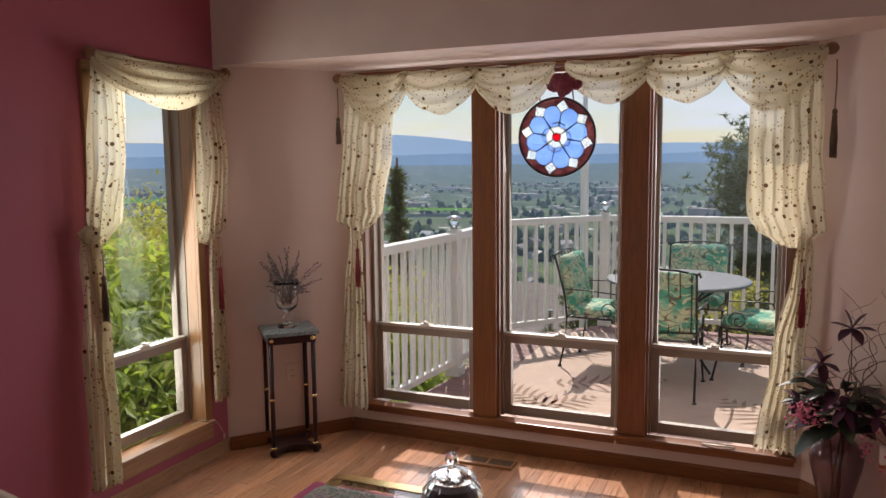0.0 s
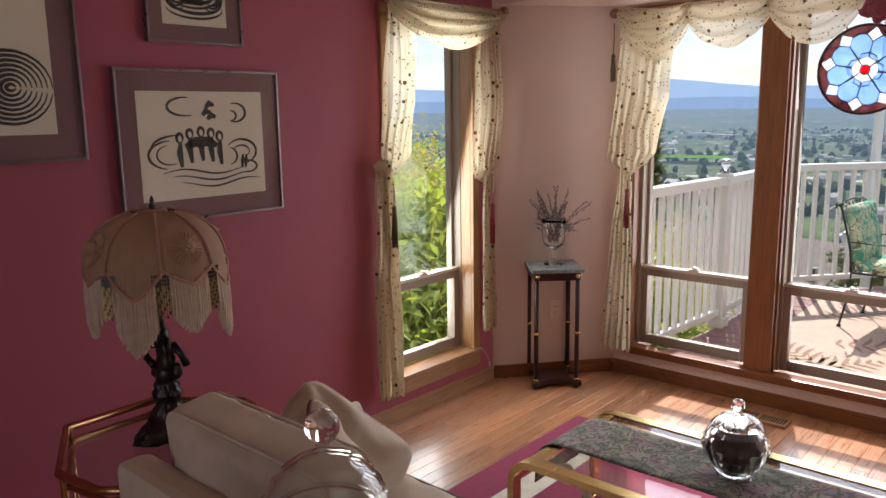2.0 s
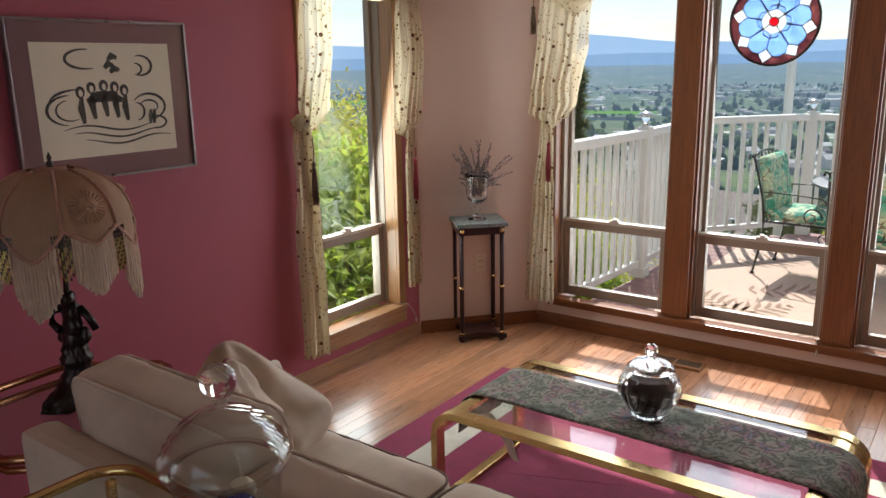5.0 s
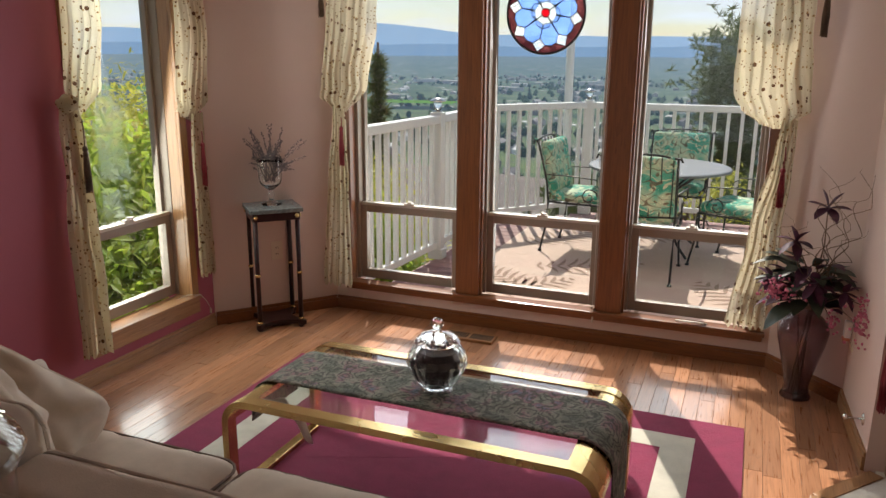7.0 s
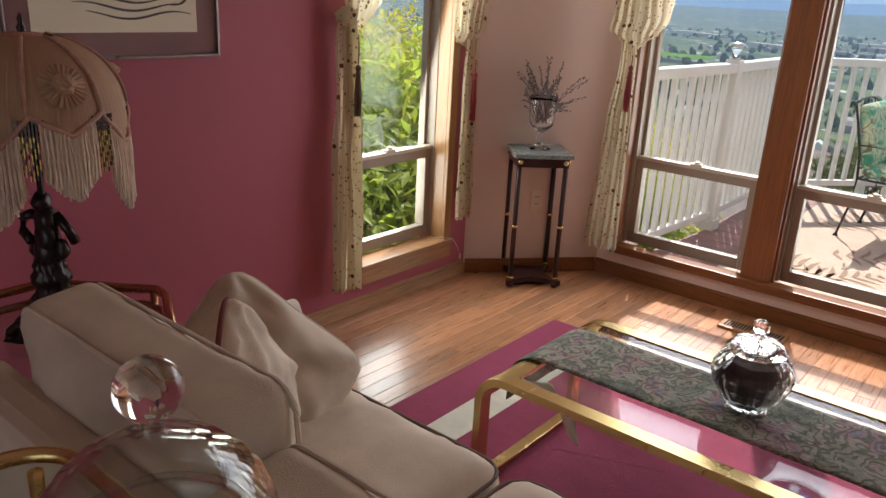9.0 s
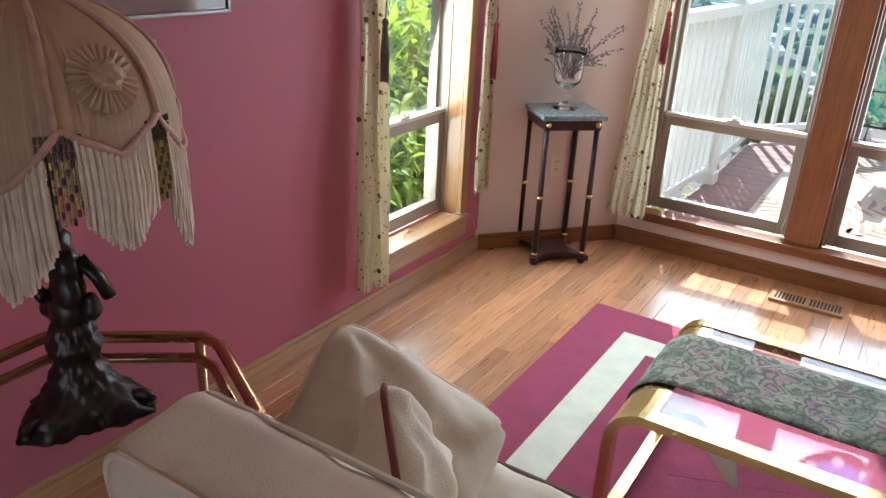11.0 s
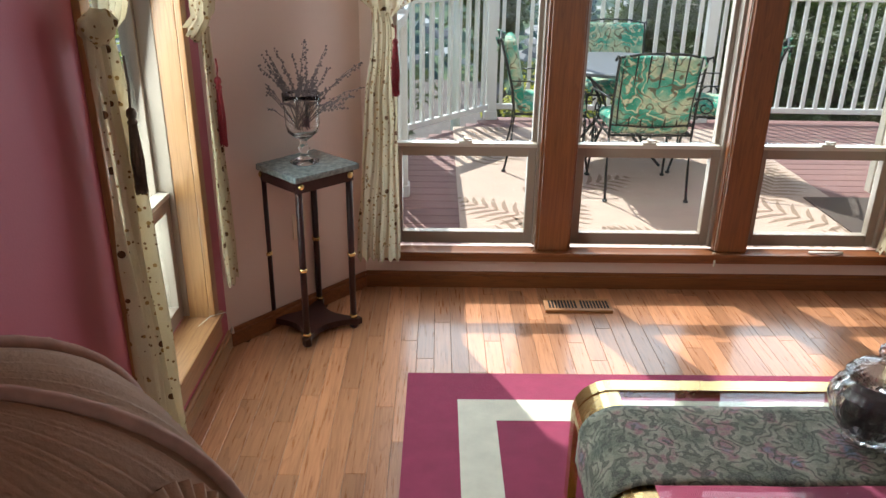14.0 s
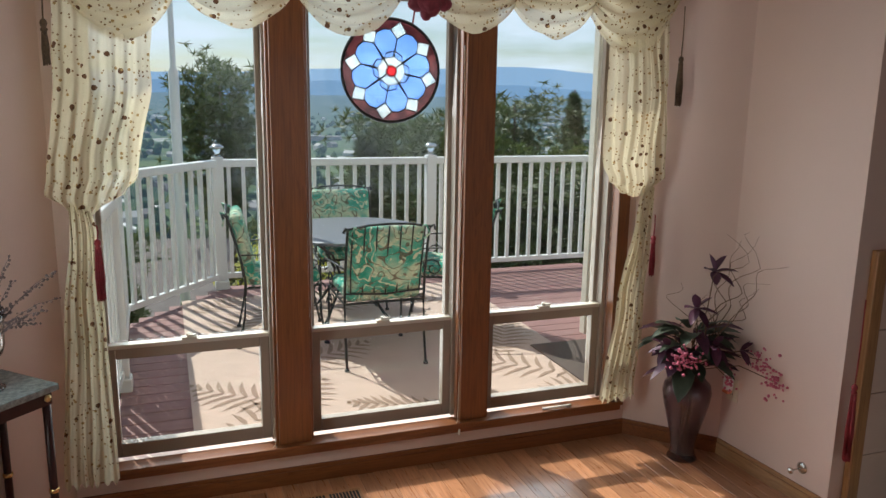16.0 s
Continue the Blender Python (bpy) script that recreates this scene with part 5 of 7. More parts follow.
def draw_shore(bm, x, y0, y1, z0, z1):
    w, h = y1 - y0, z1 - z0

    def P(u, v):
        return y0 + u * w, z0 + v * h
    for cu, cv, ru, rv, a0, a1, k in ((0.36, 0.86, 0.14, 0.085, 80, 290, 0.006), (0.76, 0.80, 0.09, 0.09, -120, 110, 0.006), (0.72, 0.77, 0.05, 0.05, -90, 90, 0.005), (0.22, 0.42, 0.16, 0.13, 90, 260, 0.006), (0.22, 0.42, 0.10, 0.09, 100, 300, 0.004),
                                      (0.30, 0.48, 0.22, 0.12, 95, 170, 0.005), (0.80, 0.42, 0.13, 0.12, -80, 150, 0.006), (0.80, 0.42, 0.07, 0.06, -60, 170, 0.004), (0.70, 0.38, 0.06, 0.08, -90, 90, 0.005), (0.84, 0.27, 0.09, 0.06, -100, 100, 0.005)):
        cy, cz = P(cu, cv)
        stroke(bm, arc_pts(cy, cz, ru * w, rv * h, a0, a1), k, x)
    for k in range(3):
        stroke(bm, [P(0.16 + 0.07 * k + 0.66 * t, 0.25 - 0.06 * k + 0.03 * math.sin(7 * t + k)) for t in [i / 16 for i in range(17)]], 0.004, x)
    for cu in (0.30, 0.38, 0.47, 0.55, 0.62):
        cy, cz = P(cu, 0.57 + 0.05 * math.sin((cu - 0.30) * 9.5))
        stroke(bm, arc_pts(cy, cz, 0.024 * w, 0.042 * h, -60, 300), 0.007, x)
        stroke(bm, [(cy + 0.002, cz - 0.04 * h), (cy - 0.003, cz - 0.14 * h), (cy + 0.004, cz - 0.27 * h)], 0.014, x)
    stroke(bm, [P(0.34, 0.49), P(0.42, 0.53), P(0.52, 0.53), P(0.60, 0.49)], 0.022, x)
    for cu, cv in ((0.55, 0.87), (0.52, 0.80), (0.56, 0.76)):
        cy, cz = P(cu, cv)
        stroke(bm, [(cy - 0.03 * w, cz - 0.02 * h), (cy, cz + 0.02 * h), (cy + 0.04 * w, cz)], 0.014, x)
    for cu in (0.80, 0.83):
        stroke(bm, [P(cu, 0.26), P(cu + 0.005, 0.33), P(cu + 0.012, 0.39)], 0.009, x)


def draw_coil(bm, x, y0, y1, z0, z1):
    w, h = y1 - y0, z1 - z0
    cy = 0.5 * (y0 + y1)
    for k in range(7):
        z = z0 + h * (0.17 + 0.05 * k)
        stroke(bm, arc_pts(cy + 0.02 * w * (k % 2), z, w * (0.44 - 0.045 * k), h * 0.10, 185, 370), 0.005 + 0.002 * (k % 2), x)
    for k in range(6):
        stroke(bm, [(cy - 0.2 * w + 0.06 * w * k, z0 + h * 0.2), (cy - 0.12 * w + 0.05 * w * k, z0 + h * 0.42), (cy - 0.03 * w + 0.02 * w * k, z0 + h * (0.75 + 0.03 * k))], 0.014, x)
    for s in (-1, 1):
        for k in range(3):
            stroke(bm, arc_pts(cy + s * 0.27 * w, z0 + h * 0.28, w * (0.10 + 0.035 * k), h * (0.07 + 0.03 * k), 90 - s * 30, 90 - s * 220), 0.005, x)


def draw_figure(bm, x, y0, y1, z0, z1):
    w, h = y1 - y0, z1 - z0
    for k in range(8):
        stroke(bm, arc_pts(y0 + w * 0.72, z0 + h * 0.22, w * (0.03 + 0.035 * k), h * (0.015 + 0.022 * k), 0, 350, 22), 0.007, x)
    for k in range(7):
        stroke(bm, [(y0 + w * (0.05 + 0.06 * k), z0 + h * 0.12), (y0 + w * (0.25 + 0.05 * k), z0 + h * (0.45 + 0.02 * k)), (y0 + w * (0.3 + 0.03 * k), z0 + h * (0.75 + 0.02 * k))], 0.013, x)


picture("pewter framed charcoal shore print with mauve mat on red wall", 1.171, 1.905, 1.243, 1.838, 0.085, draw_shore)
picture("pewter framed charcoal coiled print hung high on the red wall", 1.321, 1.742, 1.937, 2.47, 0.070, draw_coil)
picture("large pewter framed charcoal figure print on the red wall", 0.38, 1.058, 1.506, 2.414, 0.095, draw_figure)

# ---- outlets, doorstop, vent ----


def outlet(label, m, plug=False):
    o = thing("wall_outlet", label, "outlet", m=m)
    part("plate", boxed((-0.036, -0.006, -0.058), (0.036, 0.0, 0.058), 0.003), M_OUTLET, o)
    for dz in (-0.02, 0.02):
        part("socket", boxed((-0.014, -0.008, dz - 0.013), (0.014, -0.006, dz + 0.013), 0.002), M_OUTLET, o)
        bm = bmesh.new()
        for dx in (-0.006, 0.006):
            box(bm, (dx - 0.0012, -0.0088, dz - 0.005), (dx + 0.0012, -0.0079, dz + 0.006))
        part("slot", bm, M_BLACK, o)
    return o


m, ln = along((-2.95, 3.47), (-2.44, WIN_Y))
outlet("ivory double socket plate on the blush splayed wall", m @ Matrix.Translation((0.40, 0, 0.425)))
m2, ln2 = along((0.50, 3.73), (0.53, 3.08))
outlet("ivory double socket plate on the blush wall behind the bouquet", m2 @ Matrix.Translation((0.07, 0, 0.36)))
nl = thing("night_light", "white plug-in night light with an orange base on the wall socket", "night light", m=m2 @ Matrix.Translation((0.06, -0.010, 0.395)))
part("body", boxed((-0.022, -0.03, -0.035), (0.022, 0.0, 0.045), 0.008), M_WHITE, nl)
part("base", boxed((-0.018, -0.034, -0.05), (0.018, -0.004, -0.035), 0.004), plain("orange_plastic", (0.6, 0.2, 0.1), 0.4), nl, "orange plastic base")
ds = thing("door_stop", "satin chrome door stop on the blush wall", "door stop", m=m2 @ Matrix.Translation((0.51, 0, 0.163)) @ Matrix.Rotation(math.pi / 2, 4, "X"))
part("rosette", lathe([(0.026, 0.0), (0.026, 0.003), (0.008, 0.009)], 20), M_CHROME, ds, smooth=True)
part("rod", lathe([(0.004, 0.006), (0.004, 0.06)], 8), M_CHROME, ds, smooth=True)
part("bumper", lathe([(0.008, 0.058), (0.014, 0.066), (0.014, 0.072), (0.006, 0.078)], 14), M_CHROME, ds, smooth=True)
vent = thing("floor_vent", "slotted honey oak floor register set in the floor", "floor vent")
part("body", boxed((-1.598, 3.803, -0.004), (-1.288, 3.923, 0.016), 0.004), M_VENT, vent)
for half in (0, 1):
    for i in range(9):
        x = -1.578 + half * 0.148 + i * 0.0148
        part("slot", boxed((x, 3.823, 0.0150), (x + 0.0098, 3.901, 0.0168)), M_BLACK, vent)

# ---- stained glass roundel ----
SG = Matrix.Translation((-1.107, 4.055, 1.833)) @ Matrix.Rotation(math.pi / 2, 4, "X")
RS = 0.213


def stained(name, color, mixc, density=0.75):
    n = Nodes(name)
    col = n.ramp(n.noise(n.coords((1, 1, 1)), 26.0, 5, 0.65), (0.3, color), (0.7, mixc))
    tr, df, gl = n.add("ShaderNodeBsdfTransparent"), n.add("ShaderNodeBsdfTranslucent"), n.add("ShaderNodeBsdfGlossy", Roughness=0.08)
    n.link(col, tr.inputs["Color"])
    n.link(col, df.inputs["Color"])
    a, b = n.add("ShaderNodeMixShader", Fac=1 - density), n.add("ShaderNodeMixShader", Fac=0.06)
    n.link(tr.outputs[0], a.inputs[1])
    n.link(df.outputs[0], a.inputs[2])
    n.link(a.outputs[0], b.inputs[1])
    n.link(gl.outputs[0], b.inputs[2])
    n.link(b.outputs[0], n.out.inputs["Surface"])
    return n.mat


G_PURP = stained("plum_streaky_glass", (0.14, 0.055, 0.075), (0.46, 0.24, 0.23), 0.8)
G_BLUE = stained("sky_blue_glass", (0.36, 0.52, 0.84), (0.48, 0.63, 0.92), 0.75)
G_CLEAR = stained("bevelled_clear_glass", (0.80, 0.86, 0.86), (0.95, 0.96, 0.95), 0.85)
G_RED = stained("ruby_glass", (0.7, 0.02, 0.05), (0.9, 0.08, 0.12), 0.6)
rnd = thing("stained_glass_roundel", "round leaded stained glass with blue petals hung in the window", "stained glass")
LEAD = M_IRON


def flat(poly, z, mat, name, bevelled=False):
    bm = bmesh.new()
    lo = [bm.verts.new((x, y, z)) for x, y in poly]
    hi = [bm.verts.new((x * 1.0, y * 1.0, z + 0.003)) for x, y in poly]
    if bevelled:
        c = Vector((sum(p[0] for p in poly), sum(p[1] for p in poly), 0)) / len(poly)
        top = [bm.verts.new(((p[0] - c.x) * 0.72 + c.x, (p[1] - c.y) * 0.72 + c.y, z + 0.006)) for p in poly]
        bm.faces.new(top)
        for i in range(len(poly)):
            j = (i + 1) % len(poly)
            bm.faces.new((hi[i], hi[j], top[j], top[i]))
    else:
        bm.faces.new(hi)
    for i in range(len(poly)):
        j = (i + 1) % len(poly)
        bm.faces.new((lo[i], lo[j], hi[j], hi[i]))
    bm.faces.new(lo[::-1])
    bmesh.ops.transform(bm, matrix=SG, verts=bm.verts)
    return part(name, bm, mat, rnd)


def lead(poly, closed=True, r=0.003):
    pts = [SG @ Vector((x, y, 0.0025)) for x, y in poly]
    return part("lead_line", tube(pts, r, 6, closed=closed), LEAD, rnd)


def pol(r, deg):
    return (r * math.cos(radians(deg)), r * math.sin(radians(deg)))


for i in range(8):
    a = 45 * i + 11.5
    petal8 = [pol(0.060, a - 20), pol(0.134, a - 22.5), pol(0.168, a - 11), pol(0.174, a), pol(0.168, a + 11), pol(0.134, a + 22.5), pol(0.060, a + 20)]
    flat(petal8, 0, G_BLUE, "blue_pane")
    lead(petal8)
    b = a + 22.5
    dia = [pol(0.134, b), pol(0.170, b + 12), pol(0.205, b), pol(0.170, b - 12)]
    flat(dia, 0, G_CLEAR, "diamond_pane", True)
    lead(dia)
    rim = [pol(0.205, b)] + [pol(RS - 0.004, b + 45 * t / 8) for t in range(0, 9)] + [pol(0.205, b + 45), pol(0.170, b + 33), pol(0.174, b + 22.5), pol(0.170, b + 12)]
    flat(rim, 0, G_PURP, "plum_pane")
for i in range(4):
    a = 90 * i - 11
    heart = [pol(0.022, a - 44), pol(0.058, a - 44), pol(0.078, a - 26), pol(0.083, a), pol(0.078, a + 26), pol(0.058, a + 44), pol(0.022, a + 44)]
    flat(heart, 0.0035, G_CLEAR, "heart_pane", True)
    lead(heart)
flat([pol(0.023, 20 * k) for k in range(18)], 0.004, G_RED, "ruby_centre", True)
lead([pol(0.023, 20 * k) for k in range(18)])
part("rim", tube([SG @ Vector((*pol(RS, 7.5 * k), 0.002)) for k in range(48)], 0.0065, 8, closed=True), LEAD, rnd, "dark lead rim", smooth=True)
for s in (-1, 1):
    top = SG @ Vector((*pol(RS, 90 + s * 26), 0.002))
    part("ribbon", tube([top, top + Vector((0, -0.03, 0.06)), Vector((top.x, 3.93, 2.10))], 0.004, 6), M_TASSEL, rnd, "crimson hanging ribbon")
fl = thing("silk_flower", "wine red silk flower pinned to the valance", "flower")
rng = random.Random(3)
for k in range(16):
    bm = bmesh.new()
    a, lay = k * 2.4, k / 16
    bmesh.ops.create_icosphere(bm, subdivisions=2, radius=1, matrix=Matrix.Translation((-1.015 + 0.055 * lay * math.cos(a) * 1.5, 3.845 - 0.02 * (1 - lay), 2.095 + 0.04 * lay * math.sin(a))) @ Matrix.Rotation(a, 4, "Y") @ Matrix.Diagonal((0.035, 0.014, 0.026, 1)))
    for v in bm.verts:
        v.co += Vector((1, 1, 1)) * 0.008 * smooth_noise(v.co, 45, k)
    part("petal", bm, plain("wine_silk", (0.20, 0.03, 0.05), 0.7, vary=0.3, scale=40) if k == 0 else bpy.data.materials["wine_silk"], fl, smooth=True)

# ---- floor vase with silk bouquet ----
F = Matrix.Translation((0.300, 3.745, 0.0))
fv = thing("floor_vase", "tall amethyst glass vase with silk bouquet on the oak floor", "floor vase")
vp = [(0.068, 0.0), (0.072, 0.006), (0.060, 0.03), (0.056, 0.06), (0.066, 0.12), (0.088, 0.21), (0.108, 0.29), (0.116, 0.345), (0.108, 0.385), (0.080, 0.415), (0.056, 0.43), (0.054, 0.445), (0.066, 0.462)]
part("body", lathe(vp + [(r - 0.004, z) for r, z in vp[::-1][:-2]] + [(0.0, 0.02)], 44, m=F), M_SMOKE, fv, smooth=True)
rng = random.Random(21)


def leaf_blade(bm, p, d, ln, w, droop=0.3, curl=0.25):
    d = Vector(d).normalized()
    side = d.cross(Vector((0, 0, 1)))
    side = side.normalized() if side.length > 1e-3 else Vector((1, 0, 0))
    up = side.cross(d)
    rows = []
    for i in range(7):
        t = i / 6
        c = Vector(p) + d * ln * t - Vector((0, 0, droop * ln * t * t))
        k = w * math.sin(math.pi * min(1, 0.08 + 0.92 * t)) ** 0.8
        rows.append([bm.verts.new(c - side * k + up * curl * k), bm.verts.new(c), bm.verts.new(c + side * k + up * curl * k)])
    for a, b in zip(rows, rows[1:]):
        bm.faces.new((a[0], a[1], b[1], b[0]))
        bm.faces.new((a[1], a[2], b[2], b[1]))


for k in range(9):
    a = rng.uniform(0, 6.28)
    part("stem", tube([F @ Vector((0.03 * math.cos(a), 0.03 * math.sin(a), 0.03)), F @ Vector((0.02 * math.cos(a + 1), 0.02 * math.sin(a + 1), 0.25)), F @ Vector((0.035 * math.cos(a + 2), 0.035 * math.sin(a + 2), 0.47)), F @ Vector((0.09 * math.cos(a + 2), 0.09 * math.sin(a + 2), 0.64))], 0.003, 5), M_STEM, fv)
for k in range(54):
    bm = bmesh.new()
    a, e = rng.uniform(2.2, 6.6), rng.uniform(-0.25, 1.1)
    p = F @ Vector((0.05 * math.cos(a), 0.05 * math.sin(a), rng.uniform(0.47, 0.68)))
    leaf_blade(bm, p, (math.cos(a), math.sin(a), e), rng.uniform(0.12, 0.24), rng.uniform(0.028, 0.05), 0.35)
    part("leaf", bm, M_LILY if k % 3 == 0 else M_LEAF_D, fv, smooth=True)


def lily(c, d, size):
    d = Vector(d).normalized()
    side = d.orthogonal().normalized()
    heart = bmesh.new()
    bmesh.ops.create_icosphere(heart, subdivisions=2, radius=size * 0.09, matrix=Matrix.Translation(c))
    flower = part("lily", heart, M_LILY, fv, "dark plum silk lily", smooth=True)
    for i in range(6):
        bm = bmesh.new()
        q = Matrix.Rotation(i * math.pi / 3, 3, d) @ side
        leaf_blade(bm, c, (q * 0.85 + d * 0.55), size, size * 0.22, 0.15, 0.4)
        part("petal", bm, M_LILY, flower, smooth=True)


for c, d, s in (((0.33, 3.66, 0.955), (0.0, -0.8, 0.6), 0.11), ((0.215, 3.62, 0.80), (-0.2, -0.9, 0.3), 0.10), ((0.31, 3.58, 0.62), (0.2, -1, 0.1), 0.10), ((0.13, 3.70, 0.60), (-1, -0.5, 0.0), 0.09), ((0.43, 3.55, 0.60), (0.6, -0.8, 0.1), 0.08)):
    lily(Vector(c), d, s)
    part("stem", tube([F @ Vector((0, 0, 0.46)), Vector(c).lerp(F @ Vector((0, 0, 0.46)), 0.4) + Vector((0.02, 0, 0.02)), Vector(c)], 0.003, 5), M_STEM, fv)
for c, n, spread in (((0.165, 3.60, 0.575), 110, (0.06, 0.05, 0.045)), ((0.52, 3.50, 0.56), 46, (0.06, 0.05, 0.05)), ((0.49, 3.40, 0.50), 40, (0.035, 0.05, 0.07)), ((0.40, 3.58, 0.455), 26, (0.02, 0.02, 0.05))):
    bm = bmesh.new()
    for k in range(n):
        o = Vector((rng.gauss(0, 1) * spread[0] * 0.6, rng.gauss(0, 1) * spread[1] * 0.6, rng.gauss(0, 1) * spread[2] * 0.6))
        if 0.50 + 0.02 < c[0] + o.x:
            o.x = -abs(o.x) * 0.4
        bmesh.ops.create_icosphere(bm, subdivisions=1, radius=rng.uniform(0.005, 0.009), matrix=Matrix.Translation(Vector(c) + o))
    part("blossom_spray", bm, M_PINK, fv, "pink berry blossom spray")["kind"] = "stuff"
    part("stem", tube([F @ Vector((0.0, -0.02, 0.46)), (F @ Vector((0, 0, 0.46))).lerp(Vector(c), 0.6) + Vector((0, 0, 0.05)), Vector(c)], 0.0025, 5), M_STEM, fv)
for k in range(10):
    a = rng.uniform(-0.6, 1.0)
    base = F @ Vector((0.03 * math.cos(a), -0.02, 0.47))
    pts, p = [], Vector(base)
    ln = rng.uniform(0.5, 0.9)
    lean = Vector((rng.uniform(-0.08, 0.28), rng.uniform(-0.55, -0.05), 0.8)) if k < 7 else Vector((rng.uniform(-0.3, 0.0), rng.uniform(-0.3, 0.0), 0.6))
    for i in range(24):
        t = i / 23
        w = 0.055 * t
        pts.append(base + lean * ln * t + Vector((w * math.sin(19 * t + k), w * math.cos(16 * t + 2 * k), 0.02 * t * math.sin(23 * t + k))))
    pts = [q if q.x < 0.485 else Vector((0.485, q.y, q.z)) for q in pts]
    part("curly_twig", tube(pts, 0.0032, 5, taper=lambda s: 1.2 - s), M_STEM, fv, "curly brown willow twig", smooth=True)

# ---- fireplace surround beyond the bay ----
fp = thing("fireplace_surround", "blush tiled fireplace surround framed in golden oak", "fireplace")
bm = bmesh.new()
for a, b in (((0.60, 3.045, 0.0), (0.66, 3.078, 1.16)), ((0.66, 3.045, 1.10), (2.3, 3.078, 1.16)), ((2.3, 3.045, 0.0), (2.36, 3.078, 1.16))):
    box(bm, a, b, 0.006)
part("oak_frame", bm, M_OAK_Z2, fp, "golden oak frame")
for i in range(4):
    for j in range(6):
        part("tile", boxed((0.662 + j * 0.273, 3.058, 0.002 + i * 0.275), (0.662 + j * 0.273 + 0.269, 3.076, 0.002 + i * 0.275 + 0.271), 0.003), M_TILE, fp)
tassel((0.545, 3.03, 0.62), 0.34, M_TASSEL, "large crimson tassel hanging at the wall's end", 0.35)

# ---- outside: deck, rail, furniture ----
DZ = -0.02
deck = thing("deck", "red brown timber deck outside the bay windows", "deck", kind="structure")
CORNERS = [(-2.42, 4.30), (-2.34, 5.55), (-2.36, 6.95), (-1.62, 7.87), (2.12, 7.80), (2.12, 4.30)]
part("deck_base", prism([(x * 1.01, y + (0.03 if y > 5 else 0)) for x, y in CORNERS], DZ - 0.20, DZ - 0.03), M_GAP, deck)


def deck_x(y):
    """The deck's left edge at depth y."""
    return -2.42 + 0.08 * (y - 4.3) / 1.25 if y < 5.55 else -2.35 if y < 6.95 else -2.35 + 0.73 * (y - 6.95) / 0.92


rail_thing = thing("deck_railing", "white vinyl deck railing with slim balusters and solar post lights", "railing")


def run_rail(p, q, n):
    m, ln = along(p, q)
    part("top_rail", boxed((0, -0.045, 1.085), (ln, 0.045, 1.15), 0.01, m), M_WHITE, rail_thing)
    part("bottom_rail", boxed((0, -0.022, 0.075), (ln, 0.022, 0.125), 0.006, m), M_WHITE, rail_thing)
    for i in range(n):
        x = ln * (i + 0.5) / n
        part("baluster", boxed((x - 0.016, -0.016, 0.125), (x + 0.016, 0.016, 1.085), m=m), M_WHITE, rail_thing)


run_rail((-2.42, 4.32), (-2.34, 5.50), 10)
run_rail((-2.34, 5.60), (-2.36, 6.93), 11)
run_rail((-2.35, 6.97), (-1.64, 7.83), 9)
run_rail((-1.57, 7.87), (0.33, 7.85), 15)
run_rail((0.43, 7.85), (2.10, 7.80), 14)
for x, y in ((-2.34, 5.55), (-1.60, 7.87), (0.38, 7.85)):
    part("post", boxed((x - 0.048, y - 0.048, DZ), (x + 0.048, y + 0.048, 1.17), 0.006), M_WHITE, rail_thing)
    part("post_base", boxed((x - 0.06, y - 0.06, DZ), (x + 0.06, y + 0.06, 0.06), 0.008), M_WHITE, rail_thing)
    sl = thing("post_light", "small silver solar lantern on a white railing post", "post light", "solar lights")
    L = Matrix.Translation((x, y, 1.17))
    part("foot", lathe([(0.035, 0.0), (0.03, 0.012), (0.018, 0.018)], 16, m=L), M_CHROME, sl, smooth=True)
    part("lens", lathe([(0.024, 0.018), (0.036, 0.075), (0.034, 0.085)], 16, m=L), clear_glass("lantern_lens", (0.85, 0.88, 0.85), 0.15) if "lantern_lens" not in bpy.data.materials else bpy.data.materials["lantern_lens"], sl, smooth=True)
    part("cap", lathe([(0.064, 0.082), (0.062, 0.092), (0.03, 0.112), (0.0, 0.116)], 20, m=L), M_CHROME, sl, smooth=True)
pole = thing("flag_pole", "tall white flag pole beyond the deck rail", "pole")
part("shaft", lathe([(0.05, -4.0), (0.045, 1.9), (0.026, 1.95), (0.02, 6.0)], 14, m=Matrix.Translation((-1.92, 8.3, 0))), M_WHITE, pole, smooth=True)

# bump-out with lap siding
hs = thing("house_wing", "cream lap sided wing of the house beside the deck", "house", kind="structure")
part("wall", boxed((0.93, 4.26, -3.0), (2.6, 5.72, 4.0)), M_SIDING, hs)
for i in range(17):
    z = -0.1 + 0.185 * i
    bm = bmesh.new()
    vs = [bm.verts.new(c) for c in ((0.90, 4.26, z), (0.90, 5.75, z), (0.922, 5.75, z + 0.185), (0.922, 4.26, z + 0.185), (0.94, 4.26, z), (0.94, 5.75, z))]
    bm.faces.new((vs[0], vs[3], vs[2], vs[1]))
    bm.faces.new((vs[0], vs[1], vs[5], vs[4]))
    part("siding_board", bm, M_SIDING, hs)
part("corner_board", boxed((0.885, 5.70, -0.1), (0.99, 5.77, 3.2), 0.004), M_SIDING, hs)
part("outer_head", boxed((-2.46, 4.262, 2.25), (0.93, 4.30, 3.4)), M_SIDING, hs)
part("eave", boxed((-2.9, 4.30, 3.1), (2.8, 4.75, 3.25)), M_SIDING, hs)

